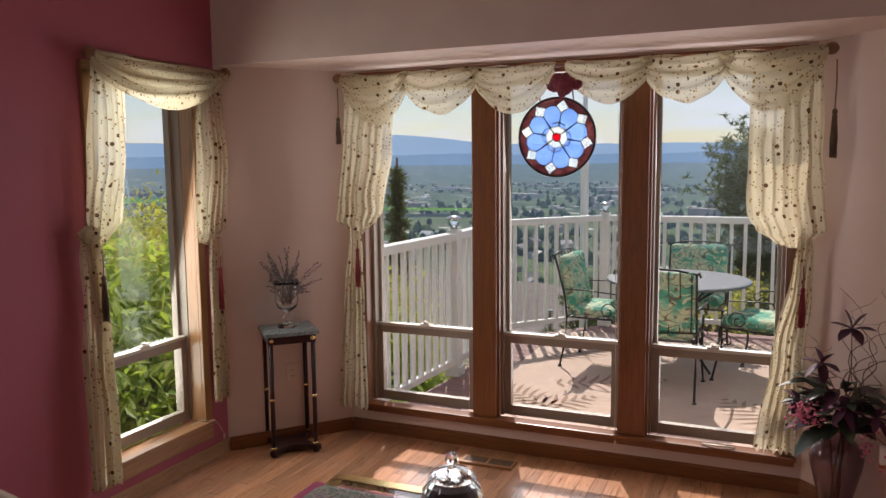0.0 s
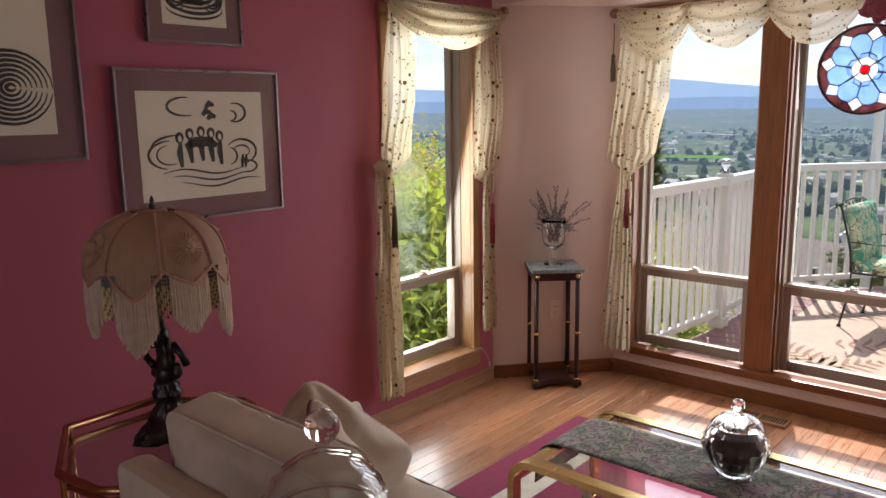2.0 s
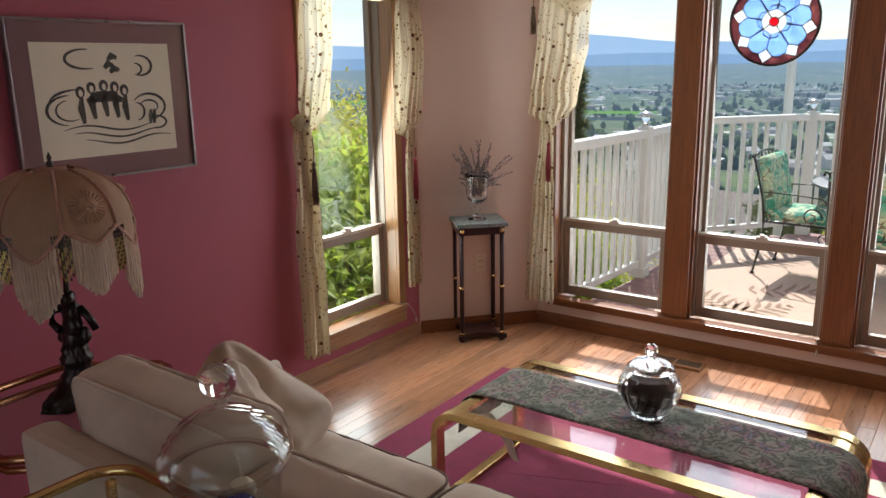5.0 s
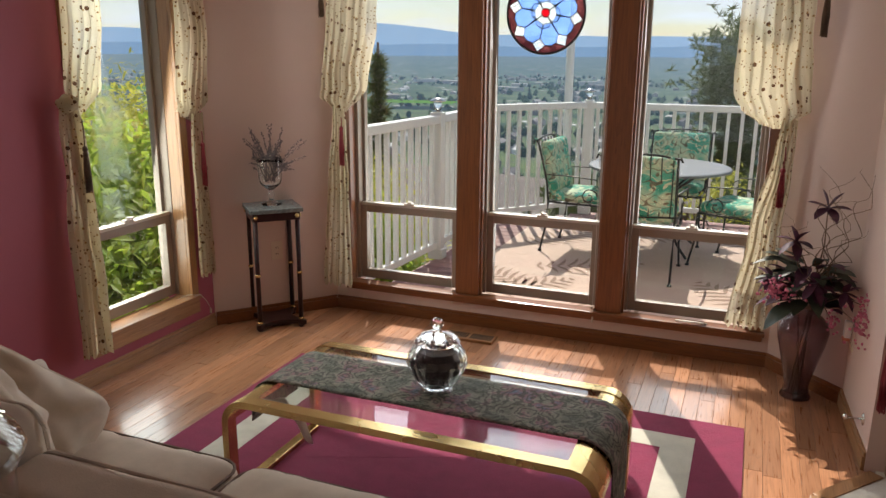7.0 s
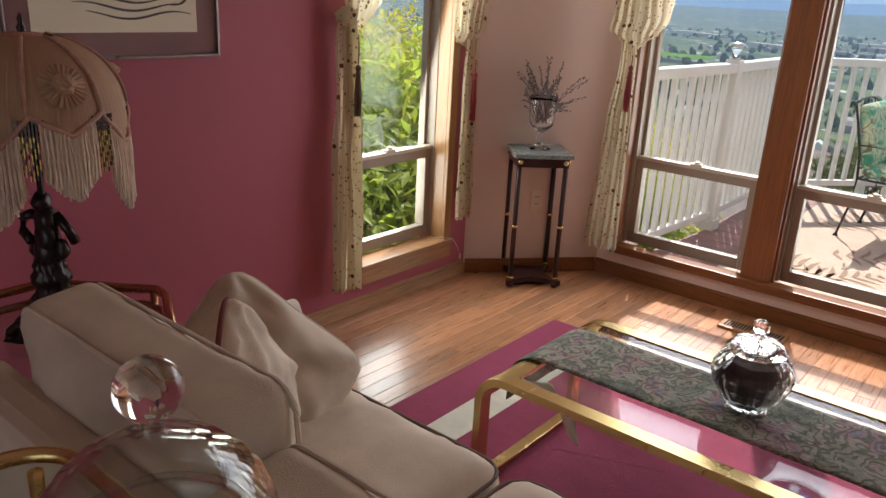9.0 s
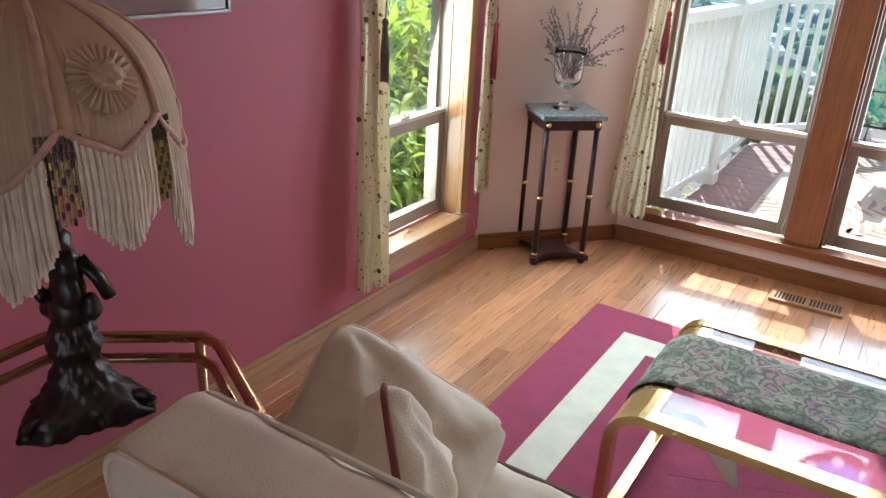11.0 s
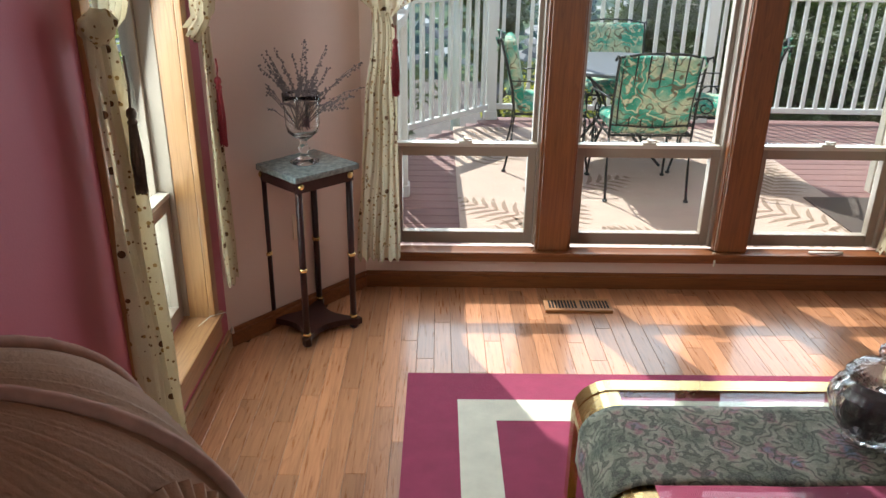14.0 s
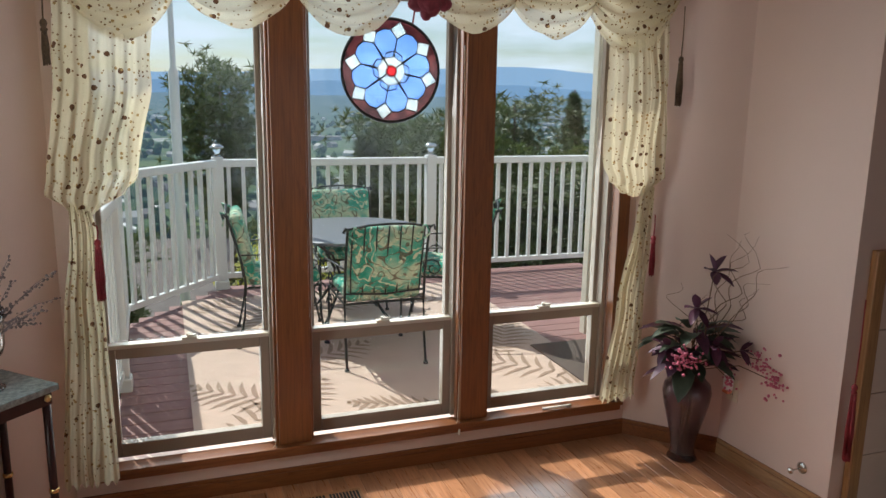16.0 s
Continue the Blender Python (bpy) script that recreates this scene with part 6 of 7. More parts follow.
# outdoor rug with fronds
orug = thing("outdoor_rug", "beige outdoor rug with brown palm frond pattern on the deck", "rug")
part("weave", boxed((-1.96, 4.36, DZ), (0.55, 7.50, DZ + 0.007)), M_DECKRUG, orug)
rng = random.Random(77)
for cx, cy, ang, size in ((-1.75, 4.75, 40, 0.75), (-1.35, 5.0, 150, 0.7), (-1.5, 5.6, 20, 0.8), (-1.75, 6.3, 60, 0.8), (-0.1, 4.5, 30, 0.7), (0.35, 5.0, 140, 0.8), (0.1, 5.5, 60, 0.7), (-0.9, 4.45, 10, 0.6), (-1.2, 6.9, 10, 0.8), (0.2, 6.9, 150, 0.8), (-0.45, 7.2, 20, 0.6), (-0.6, 4.75, 170, 0.5), (0.3, 6.1, 80, 0.6), (-1.85, 7.1, 40, 0.6)):
    bm = bmesh.new()
    a = radians(ang)
    for side in (-1, 1):
        for i in range(11):
            t = i / 10
            px, py = cx + size * t * math.cos(a), cy + size * t * math.sin(a) + 0.1 * t * t
            ln, b = size * 0.36 * math.sin(math.pi * (0.15 + 0.8 * t)), a + side * radians(58 - 25 * t)
            pts = [(px + ln * k * math.cos(b + 0.25 * side * k), py + ln * k * math.sin(b + 0.25 * side * k)) for k in (0, 0.33, 0.66, 1)]
            w = 0.017
            rows = []
            for k, (x, y) in enumerate(pts):
                ww = w * (0.5, 1, 0.8, 0.1)[k]
                x, y = min(0.54, max(-1.95, x)), min(7.49, max(4.37, y))
                rows.append((bm.verts.new((x - ww * math.sin(b), y + ww * math.cos(b), DZ + 0.0095)), bm.verts.new((x + ww * math.sin(b), y - ww * math.cos(b), DZ + 0.0095))))
            for p, q in zip(rows, rows[1:]):
                bm.faces.new((p[0], p[1], q[1], q[0]))
    part("frond", bm, M_FROND, orug, "brown woven frond")
dm = tagged(mesh_ob("door_mat", boxed((0.36, 4.70, DZ + 0.007), (0.86, 5.55, DZ + 0.017), 0.003), M_MATGREY), "dark brown woven door mat on the deck", "door mat")


def palm_cloth():
    n = Nodes("palm_print_cloth")
    v = n.coords()
    base = n.ramp(n.noise(v, 5.0, 2), (0.36, (0.03, 0.30, 0.20)), (0.46, (0.10, 0.45, 0.33)), (0.56, (0.55, 0.62, 0.42)), (0.66, (0.06, 0.34, 0.27)))
    line = n.math("FRACT", n.math("MULTIPLY", n.noise(v, 4.5, 3, 0.5), 10.0))
    col = n.mix(n.math("LESS_THAN", line, 0.2), base, (0.62, 0.66, 0.46))
    vein = n.math("FRACT", n.math("MULTIPLY", n.noise(v, 7.0, 1, 0.5), 8.0))
    col = n.mix(n.math("MULTIPLY", n.math("LESS_THAN", vein, 0.14), 0.8), col, (0.12, 0.06, 0.035))
    n.set(Base_Color=col, Roughness=0.85).bump(n.noise(v, 200.0, 1), 0.2, 0.003)
    return n.mat


M_PALM = palm_cloth()


def patio_chair():
    """A wrought-iron patio chair that looks along +y, with one padded cushion over seat and back."""
    ch = thing("patio_chair", "black wrought iron patio chair with green palm print cushions", "chair", "patio chairs")
    W, D = 0.265, 0.25
    lean = [(-D, 0.43), (-D - 0.02, 0.60), (-D - 0.07, 0.80), (-D - 0.11, 0.93)]
    for s in (-1, 1):
        part("back_leg", tube([(s * W, -D - 0.06, 0.01), (s * W, -D - 0.015, 0.22), (s * W, -D, 0.43)] + [(s * W, y, z) for y, z in lean[1:]] + [(s * (W + 0.02), -D - 0.14, 0.945), (s * (W + 0.03), -D - 0.13, 0.915)], 0.009, 6), M_IRON, ch, smooth=True)
        part("front_leg", tube([(s * (W + 0.01), D + 0.05, 0.01), (s * W, D + 0.01, 0.2), (s * W, D, 0.43)], 0.009, 6), M_IRON, ch, smooth=True)
        part("glide", lathe([(0.017, 0.0), (0.017, 0.012), (0.009, 0.018)], 10, m=Matrix.Translation((s * W, -D - 0.06, 0))), M_IRON, ch)
        part("glide", lathe([(0.017, 0.0), (0.017, 0.012), (0.009, 0.018)], 10, m=Matrix.Translation((s * (W + 0.01), D + 0.05, 0))), M_IRON, ch)
        part("armrest", tube([(s * W, -D - 0.03, 0.66), (s * (W + 0.03), -0.05, 0.665), (s * (W + 0.04), 0.17, 0.65), (s * (W + 0.04), 0.24, 0.60), (s * (W + 0.03), 0.21, 0.56), (s * (W + 0.02), 0.18, 0.58)], 0.009, 6, flat=0.6), M_IRON, ch, smooth=True)
        spiral = [(s * (W + 0.015), 0.10 + (0.075 - 0.004 * i) * math.cos(0.55 * i), 0.50 + (0.075 - 0.004 * i) * math.sin(0.55 * i)) for i in range(16)]
        part("scroll", tube(spiral, 0.006, 5), M_IRON, ch, smooth=True)
        spiral = [(s * W, D - 0.05 + (0.06 - 0.003 * i) * math.cos(0.55 * i), 0.33 + (0.06 - 0.003 * i) * math.sin(0.55 * i)) for i in range(16)]
        part("scroll", tube(spiral, 0.005, 5), M_IRON, ch, smooth=True)
    part("seat_frame", tube([(-W, -D, 0.43), (W, -D, 0.43), (W, D, 0.43), (-W, D, 0.43)], 0.009, 6, closed=True), M_IRON, ch)
    part("back_rail", tube([(-W - 0.015, -D - 0.115, 0.93), (-0.5 * W, -D - 0.12, 0.955), (0, -D - 0.12, 0.96), (0.5 * W, -D - 0.12, 0.955), (W + 0.015, -D - 0.115, 0.93)], 0.008, 6), M_IRON, ch, smooth=True)
    part("back_rail", tube([(-W, -D - 0.01, 0.50), (0, -D - 0.018, 0.485), (W, -D - 0.01, 0.50)], 0.007, 6), M_IRON, ch, smooth=True)
    for i in range(7):
        x = -W + 2 * W * (i + 0.5) / 7
        part("back_bar", tube([(x, -D - 0.015, 0.49), (x * 1.02, -D - 0.035, 0.64), (x * 1.03, -D - 0.08, 0.80), (x * 1.03, -D - 0.118, 0.945)], 0.005, 5), M_IRON, ch)
    for i in range(5):
        y = -D + 2 * D * (i + 0.5) / 5
        part("seat_bar", boxed((-W, y - 0.012, 0.432), (W, y + 0.012, 0.437)), M_IRON, ch)
    m = Matrix.Translation((0, 0.01, 0.475))
    part("seat_cushion", cushion((0.50, 0.50, 0.085), m, 4.0, 0.45, 0.008), M_PALM, ch, smooth=True)
    m = Matrix.Translation((0, -D - 0.015, 0.715)) @ Matrix.Rotation(radians(102), 4, "X")
    part("back_cushion", cushion((0.50, 0.45, 0.085), m, 9.0, 0.45, 0.008), M_PALM, ch, smooth=True)
    for s in (-1, 1):
        part("cushion_tie", tube([(s * 0.20, -D - 0.09, 0.93), (s * 0.23, -D - 0.15, 0.95), (s * 0.26, -D - 0.13, 0.89), (s * 0.22, -D - 0.14, 0.86)], 0.007, 5), M_PALM, ch)
    return ch


chair = patio_chair()
chair.matrix_world = pose(-0.735, 5.74, DZ + 0.008, 0, 0, 0)
copy_thing(chair, pose(-1.28, 6.33, DZ + 0.008, 0, 0, -95))
copy_thing(chair, pose(-0.63, 7.05, DZ + 0.008, 0, 0, 178))
copy_thing(chair, pose(-0.02, 6.25, DZ + 0.008, 0, 0, 68))
pt = thing("patio_table", "round grey metal patio table on scrolled iron legs", "patio table")
PT = Matrix.Translation((-0.72, 6.55, DZ + 0.008))
part("top", lathe([(0.0, 0.700), (0.57, 0.700), (0.585, 0.705), (0.585, 0.722), (0.572, 0.728), (0.0, 0.726)], 56, m=PT), M_TABLE, pt, smooth=False)
for i in range(4):
    a = radians(45 + 90 * i)
    c, s = math.cos(a), math.sin(a)
    part("leg", tube([PT @ Vector((r * c, r * s, z)) for r, z in ((0.42, 0.01), (0.30, 0.10), (0.16, 0.28), (0.14, 0.40), (0.24, 0.56), (0.40, 0.66), (0.46, 0.70))], 0.011, 6), M_IRON, pt, smooth=True)
    part("scroll", tube([PT @ Vector(((0.27 + (0.06 - 0.003 * k) * math.cos(0.55 * k)) * c, (0.27 + (0.06 - 0.003 * k) * math.cos(0.55 * k)) * s, 0.22 + (0.06 - 0.003 * k) * math.sin(0.55 * k))) for k in range(16)], 0.006, 5), M_IRON, pt, smooth=True)
part("ring", tube([PT @ Vector((0.15 * math.cos(a), 0.15 * math.sin(a), 0.34)) for a in [6.283 * i / 24 for i in range(24)]], 0.007, 5, closed=True), M_IRON, pt)

# ---- plants outside ----
M_FOL = leaf_mat("spring_green_leaf", (0.24, 0.38, 0.04), (0.54, 0.64, 0.09), glow=0.65)
M_FOL_Y = leaf_mat("yellow_green_leaf", (0.40, 0.42, 0.05), (0.66, 0.62, 0.10), glow=0.55)
M_PINE = leaf_mat("pine_needles", (0.06, 0.095, 0.028), (0.17, 0.21, 0.06), glow=0.4)
M_FIR = leaf_mat("fir_needles", (0.05, 0.080, 0.03), (0.13, 0.175, 0.06), glow=0.35)
M_BARK = plain("grey_brown_bark", (0.13, 0.09, 0.065), 0.95, vary=0.35, scale=12, grain=60, relief=0.8)


def from_lists(name, verts, faces, material, parent):
    me = bpy.data.meshes.new(name)
    me.from_pydata(verts, [], faces)
    me.materials.append(material)
    ob = new(name, me)
    ob.parent = parent
    return ob


def leafy_bush(label, name, category, at, radius, height, n, leaf, material, seed, z0=-3.0):
    """A tree or bush of many single leaves on limbs, its outline uneven."""
    rng = random.Random(seed)
    t = thing(name, label, category)
    c = Vector(at)
    part("trunk", tube([(c.x, c.y, z0), (c.x + 0.05, c.y, z0 + 0.5 * (c.z - z0)), (c.x, c.y + 0.05, c.z)], 0.07, 8, taper=lambda s: 1.3 - 0.7 * s), M_BARK, t, smooth=True)
    tips = []
    for i in range(64):
        d = Vector((rng.gauss(0, 1), rng.gauss(0, 1), rng.gauss(0.3, 0.8))).normalized()
        tip = c + Vector((d.x * radius, d.y * radius, d.z * height)) * rng.uniform(0.55, 1.1)
        tips.append((tip, d))
        if i < 14:
            part("limb", tube([c - Vector((0, 0, 0.3 * height)), c.lerp(tip, 0.5) + Vector((0, 0, 0.05)), tip], 0.025, 5, taper=lambda s: 1.2 - s), M_BARK, t)
    vs, fs = [], []
    for k in range(n):
        tip, d = tips[k % len(tips)]
        p = tip + Vector((rng.gauss(0, 1), rng.gauss(0, 1), rng.gauss(0, 0.8))) * radius * 0.17
        a = Vector((rng.gauss(0, 1) + d.x, rng.gauss(0, 1) + d.y, rng.gauss(-0.25, 0.6))).normalized()
        s = a.cross(Vector((rng.gauss(0, 0.4), rng.gauss(0, 0.4), 1))).normalized()
        ln, w = leaf * rng.uniform(0.7, 1.2), leaf * 0.19
        i0 = len(vs)
        mid = p + a * ln * 0.5
        vs += [tuple(p), tuple(mid + s * w), tuple(p + a * ln - Vector((0, 0, 0.2 * ln))), tuple(mid - s * w), tuple(mid - Vector((0, 0, 0.06 * ln)))]
        fs += [(i0, i0 + 1, i0 + 4), (i0 + 1, i0 + 2, i0 + 4), (i0 + 2, i0 + 3, i0 + 4), (i0 + 3, i0, i0 + 4)]
    from_lists("crown", vs, fs, material, t)
    return t


leafy_bush("bright green broad-leaved tree outside the side window", "tree", "tree", (-5.0, 5.0, 0.05), 1.3, 0.75, 15000, 0.16, M_FOL, 1)
leafy_bush("bright green broad-leaved tree outside the side window", "tree", "tree", (-4.5, 4.3, -0.45), 0.95, 0.75, 9000, 0.16, M_FOL, 2)
leafy_bush("yellow-green shrub in spring leaf on the slope", "shrub", "shrub", (-6.9, 6.4, 0.15), 1.7, 0.95, 16000, 0.09, M_FOL_Y, 3)
leafy_bush("yellow-green shrub in spring leaf on the slope", "shrub", "shrub", (-4.3, 7.3, -0.5), 1.1, 0.8, 9000, 0.09, M_FOL_Y, 4)
leafy_bush("bright green shrub below the deck", "shrub", "shrub", (-4.2, 6.2, -0.6), 1.0, 0.8, 8000, 0.14, M_FOL, 6)
leafy_bush("yellow-green shrub behind the far railing", "shrub", "shrub", (-0.6, 9.2, -0.3), 0.7, 0.6, 2600, 0.08, M_FOL_Y, 7)
leafy_bush("bright green shrub by the house's window wall", "shrub", "shrub", (-4.2, 3.7, -0.6), 0.85, 0.8, 8000, 0.15, M_FOL, 8)


def conifer(label, height, spread, n_limbs, tufts, material, seed, droop, rounded):
    """A conifer: tapered trunk, whorls of limbs, needle tufts of many thin blades."""
    rng = random.Random(seed)
    t = thing("pine_tree", label, "tree", "conifers on the slope")
    part("trunk", tube([(0.02 * math.sin(3 * s) * height * 0.2, 0, height * s) for s in [i / 8 for i in range(9)]], 0.022 * height, 8, taper=lambda s: 1.1 - s), M_BARK, t, smooth=True)
    limbs = bmesh.new()
    vs, fs = [], []
    for i in range(n_limbs):
        s = 0.16 + 0.82 * (i / n_limbs)
        a = i * 2.4 + rng.uniform(-0.4, 0.4)
        if rounded:
            r = spread * math.sin(math.pi * min(1, 0.16 + 0.80 * (1 - abs(s - 0.45) * 1.3))) * rng.uniform(0.45, 1.1)
        else:
            r = spread * (1.04 - s) * rng.uniform(0.6, 1.12)
        p0 = Vector((0, 0, height * s))
        p1 = p0 + Vector((r * math.cos(a), r * math.sin(a), r * (0.35 if rounded else -droop)))
        tube([p0, p0.lerp(p1, 0.5) + Vector((0, 0, 0.04 * r)), p1], 0.006 * height * (1.1 - s), 4, limbs, taper=lambda q: 1.2 - q)
        for k in range(tufts):
            f = rng.uniform(0.25, 1.05)
            c = p0.lerp(p1, f) + Vector((rng.gauss(0, 1), rng.gauss(0, 1), rng.gauss(0, 0.6))) * 0.13 * r
            size = height * 0.021 * rng.uniform(0.7, 1.3)
            for b in range(10):
                d = Vector((rng.gauss(0, 1), rng.gauss(0, 1), rng.gauss(0.35, 0.8))).normalized()
                w = d.orthogonal().normalized() * size * 0.11
                i0 = len(vs)
                vs += [tuple(c - w), tuple(c + w), tuple(c + d * size)]
                fs.append((i0, i0 + 1, i0 + 2))
    part("limbs", limbs, M_BARK, t)
    from_lists("needles", vs, fs, material, t)
    return t


def place(tree, x, y, z, s, turn):
    return copy_thing(tree, Matrix.Translation((x, y, z)) @ Matrix.Rotation(radians(turn), 4, "Z") @ Matrix.Diagonal((s, s, s, 1)))


pine = conifer("dark green ponderosa pine with a rounded crown on the slope", 10.0, 1.75, 110, 36, M_PINE, 3, 0.0, True)
pine.matrix_world = pose(-0.4, 25.0, -7.65)
fir = conifer("narrow pointed fir standing on the slope", 10.0, 1.9, 120, 28, M_FIR, 8, 0.12, False)
fir.matrix_world = pose(7.6, 24.5, -8.6)
young = conifer("sparse narrow young pine close below the deck", 10.0, 0.8, 70, 14, M_PINE, 21, 0.05, False)
young.matrix_world = pose(-5.9, 11.6, -6.4, 0, 0, 40) @ Matrix.Scale(0.82, 4)
for kind, x, y, z, s, turn in ((fir, 3.7, 22, -8.0, 0.94, 33), (fir, 4.9, 22, -8.0, 0.92, 120), (pine, 3.9, 9.9, -6.4, 0.60, 44), (pine, 6.1, 12.4, -6.3, 0.64, 99), (fir, 2.5, 16.5, -7.6, 0.74, 5), (fir, 7.2, 17.5, -7.4, 0.78, 50), (pine, 9.6, 12.6, -6.1, 0.66, 130), (pine, 5.6, 9.4, -6.2, 0.58, 300), (fir, 8.3, 19.0, -7.6, 0.84, 80), (pine, 5.0, 27, -9.3, 0.85, 200), (fir, 5.8, 21, -8.0, 0.80, 60), (fir, 4.6, 18.5, -7.4, 0.72, 10), (pine, 9.3, 25, -9.0, 1.05, 30), (fir, 11.6, 25.0, -9.0, 1.1, 77),
                              (fir, 13.6, 24.0, -8.5, 0.98, 150), (pine, 3.2, 13.5, -6.8, 0.66, 15), (pine, 6.4, 14.0, -6.9, 0.70, 70), (fir, 8.9, 14.5, -6.6, 0.68, 100), (pine, 0.4, 15.0, -6.9, 0.62, 90), (pine, -3.4, 17.0, -7.8, 0.66, 10), (pine, 4.9, 11.5, -6.2, 0.62, 160), (pine, 1.6, 11.2, -5.9, 0.55, 190), (pine, 7.4, 10.8, -5.9, 0.62, 20)):
    place(kind, x, y, z, s, turn)
belt = random.Random(64)
for k in range(13):            # the pine wood close behind the far rail
    place(pine if k % 4 else fir, 0.6 + 0.62 * k + belt.uniform(-0.2, 0.2), belt.uniform(9.9, 12.0), -5.25 + 0.04 * k + belt.uniform(-0.2, 0.25), belt.uniform(0.56, 0.66), belt.uniform(0, 360))

# neighbour's roof below the deck
nb = thing("neighbour_house", "low tan house with a grey brown shingle roof down the slope", "house")
NB = Matrix.Translation((-7.6, 25.0, -4.4)) @ Matrix.Rotation(radians(-14), 4, "Z")
part("wall", boxed((-6, -4, -4), (7, 4, 0.0), m=NB), M_SIDING, nb)
for s in (-1, 1):
    bm = bmesh.new()
    vs = [bm.verts.new(NB @ Vector(c)) for c in ((-6.6, s * 4.7, -0.3), (7.6, s * 4.7, -0.3), (7.6, 0, 2.0), (-6.6, 0, 2.0), (-6.6, s * 4.7, -0.45), (7.6, s * 4.7, -0.45))]
    bm.faces.new(vs[:4])
    bm.faces.new((vs[0], vs[1], vs[5], vs[4]))
    part("roof", bm, plain("grey_brown_shingle", (0.24, 0.20, 0.18), 0.9, vary=0.2, scale=3, grain=14, relief=0.6) if s < 0 else bpy.data.materials["grey_brown_shingle"], nb)
part("gable", prism([(-6, -4), (-5.9, -4), (-5.9, 4), (-6, 4)], -0.2, 0.0), M_SIDING, nb).matrix_world = NB
part("vent_pipe", lathe([(0.12, 0.6), (0.12, 1.6)], 10, m=NB @ Matrix.Translation((2.0, -2.2, 0))), M_CHROME, nb)


# ---- ground, valley and hills ----
def height_at(x, y):
    r = math.hypot(x, y)
    if r < 7:
        return -2.9
    if r < 260:
        k = (r - 7) / 253
        return -2.9 - 61 * (k ** 0.75)
    if r < 2600:
        return -63.9
    k = (r - 2600) / 2200
    return -63.9 + 66 * k


def sheet(radii, a0, a1, n):
    vs, fs = [], []
    for r in radii:
        for i in range(n + 1):
            a = a0 + (a1 - a0) * i / n
            x, y = r * math.cos(a), r * math.sin(a)
            wob = 0 if r < 8 else min(6.0, 0.02 * r) * noise.noise(Vector((x * 0.012, y * 0.012, 0)))
            vs.append((x, y, height_at(x, y) + wob))
    for j in range(len(radii) - 1):
        for i in range(n):
            p = j * (n + 1) + i
            fs.append((p, p + 1, p + n + 2, p + n + 1))
    return vs, fs


def ground_mat():
    n = Nodes("grassy_slope")
    v = n.coords()
    col = n.ramp(n.noise(v, 0.35, 5, 0.65), (0.32, (0.035, 0.06, 0.02)), (0.52, (0.09, 0.11, 0.04)), (0.68, (0.20, 0.17, 0.10)))
    col = n.mix(0.4, col, n.ramp(n.noise(v, 6.0, 4), (0.3, (0.03, 0.045, 0.015)), (0.7, (0.19, 0.19, 0.08))))
    n.set(Base_Color=col, Roughness=0.95).bump(n.noise(v, 4.0, 5), 0.6, 0.2)
    return n.mat


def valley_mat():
    """The far valley floor: woods, fields and built-up blocks, paler with distance by painted haze."""
    n = Nodes("hazed_valley_floor")
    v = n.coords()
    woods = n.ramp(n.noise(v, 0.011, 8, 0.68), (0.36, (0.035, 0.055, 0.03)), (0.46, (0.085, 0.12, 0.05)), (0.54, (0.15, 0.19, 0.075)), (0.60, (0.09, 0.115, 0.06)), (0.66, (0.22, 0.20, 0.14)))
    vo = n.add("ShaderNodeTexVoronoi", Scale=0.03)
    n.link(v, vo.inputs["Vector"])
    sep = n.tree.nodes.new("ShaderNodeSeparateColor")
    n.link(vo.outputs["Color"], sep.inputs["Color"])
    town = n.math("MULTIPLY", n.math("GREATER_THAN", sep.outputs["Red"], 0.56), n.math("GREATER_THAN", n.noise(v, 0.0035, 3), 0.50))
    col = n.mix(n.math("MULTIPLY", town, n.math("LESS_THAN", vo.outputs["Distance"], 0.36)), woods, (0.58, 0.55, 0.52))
    # Distance haze put into the material: base darkens while blue emission grows.
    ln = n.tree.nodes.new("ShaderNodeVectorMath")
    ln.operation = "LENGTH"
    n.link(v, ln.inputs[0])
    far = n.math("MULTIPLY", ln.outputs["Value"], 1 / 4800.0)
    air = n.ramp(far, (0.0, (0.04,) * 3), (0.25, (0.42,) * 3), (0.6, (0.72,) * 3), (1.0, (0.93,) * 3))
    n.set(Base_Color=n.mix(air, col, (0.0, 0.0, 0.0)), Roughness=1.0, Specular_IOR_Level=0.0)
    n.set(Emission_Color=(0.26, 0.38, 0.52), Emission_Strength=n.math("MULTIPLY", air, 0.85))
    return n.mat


vs, fs = sheet([0.5, 4, 7, 10, 14, 20, 28, 40, 56, 80, 120], -0.6, 6.9, 72)
g = from_lists("ground", vs, fs, ground_mat(), None)
tagged(g, "dry grassy hillside falling away below the deck", "ground", kind="structure")
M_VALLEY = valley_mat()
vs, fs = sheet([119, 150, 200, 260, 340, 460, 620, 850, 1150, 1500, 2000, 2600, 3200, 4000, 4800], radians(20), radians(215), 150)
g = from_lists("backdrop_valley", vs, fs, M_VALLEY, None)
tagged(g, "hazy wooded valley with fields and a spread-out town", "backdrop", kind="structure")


# The hills' blue is distance haze, put into their colour and a glow.
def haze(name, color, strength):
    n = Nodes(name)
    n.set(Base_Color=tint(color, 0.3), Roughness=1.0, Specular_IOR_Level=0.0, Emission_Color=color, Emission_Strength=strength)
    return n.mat


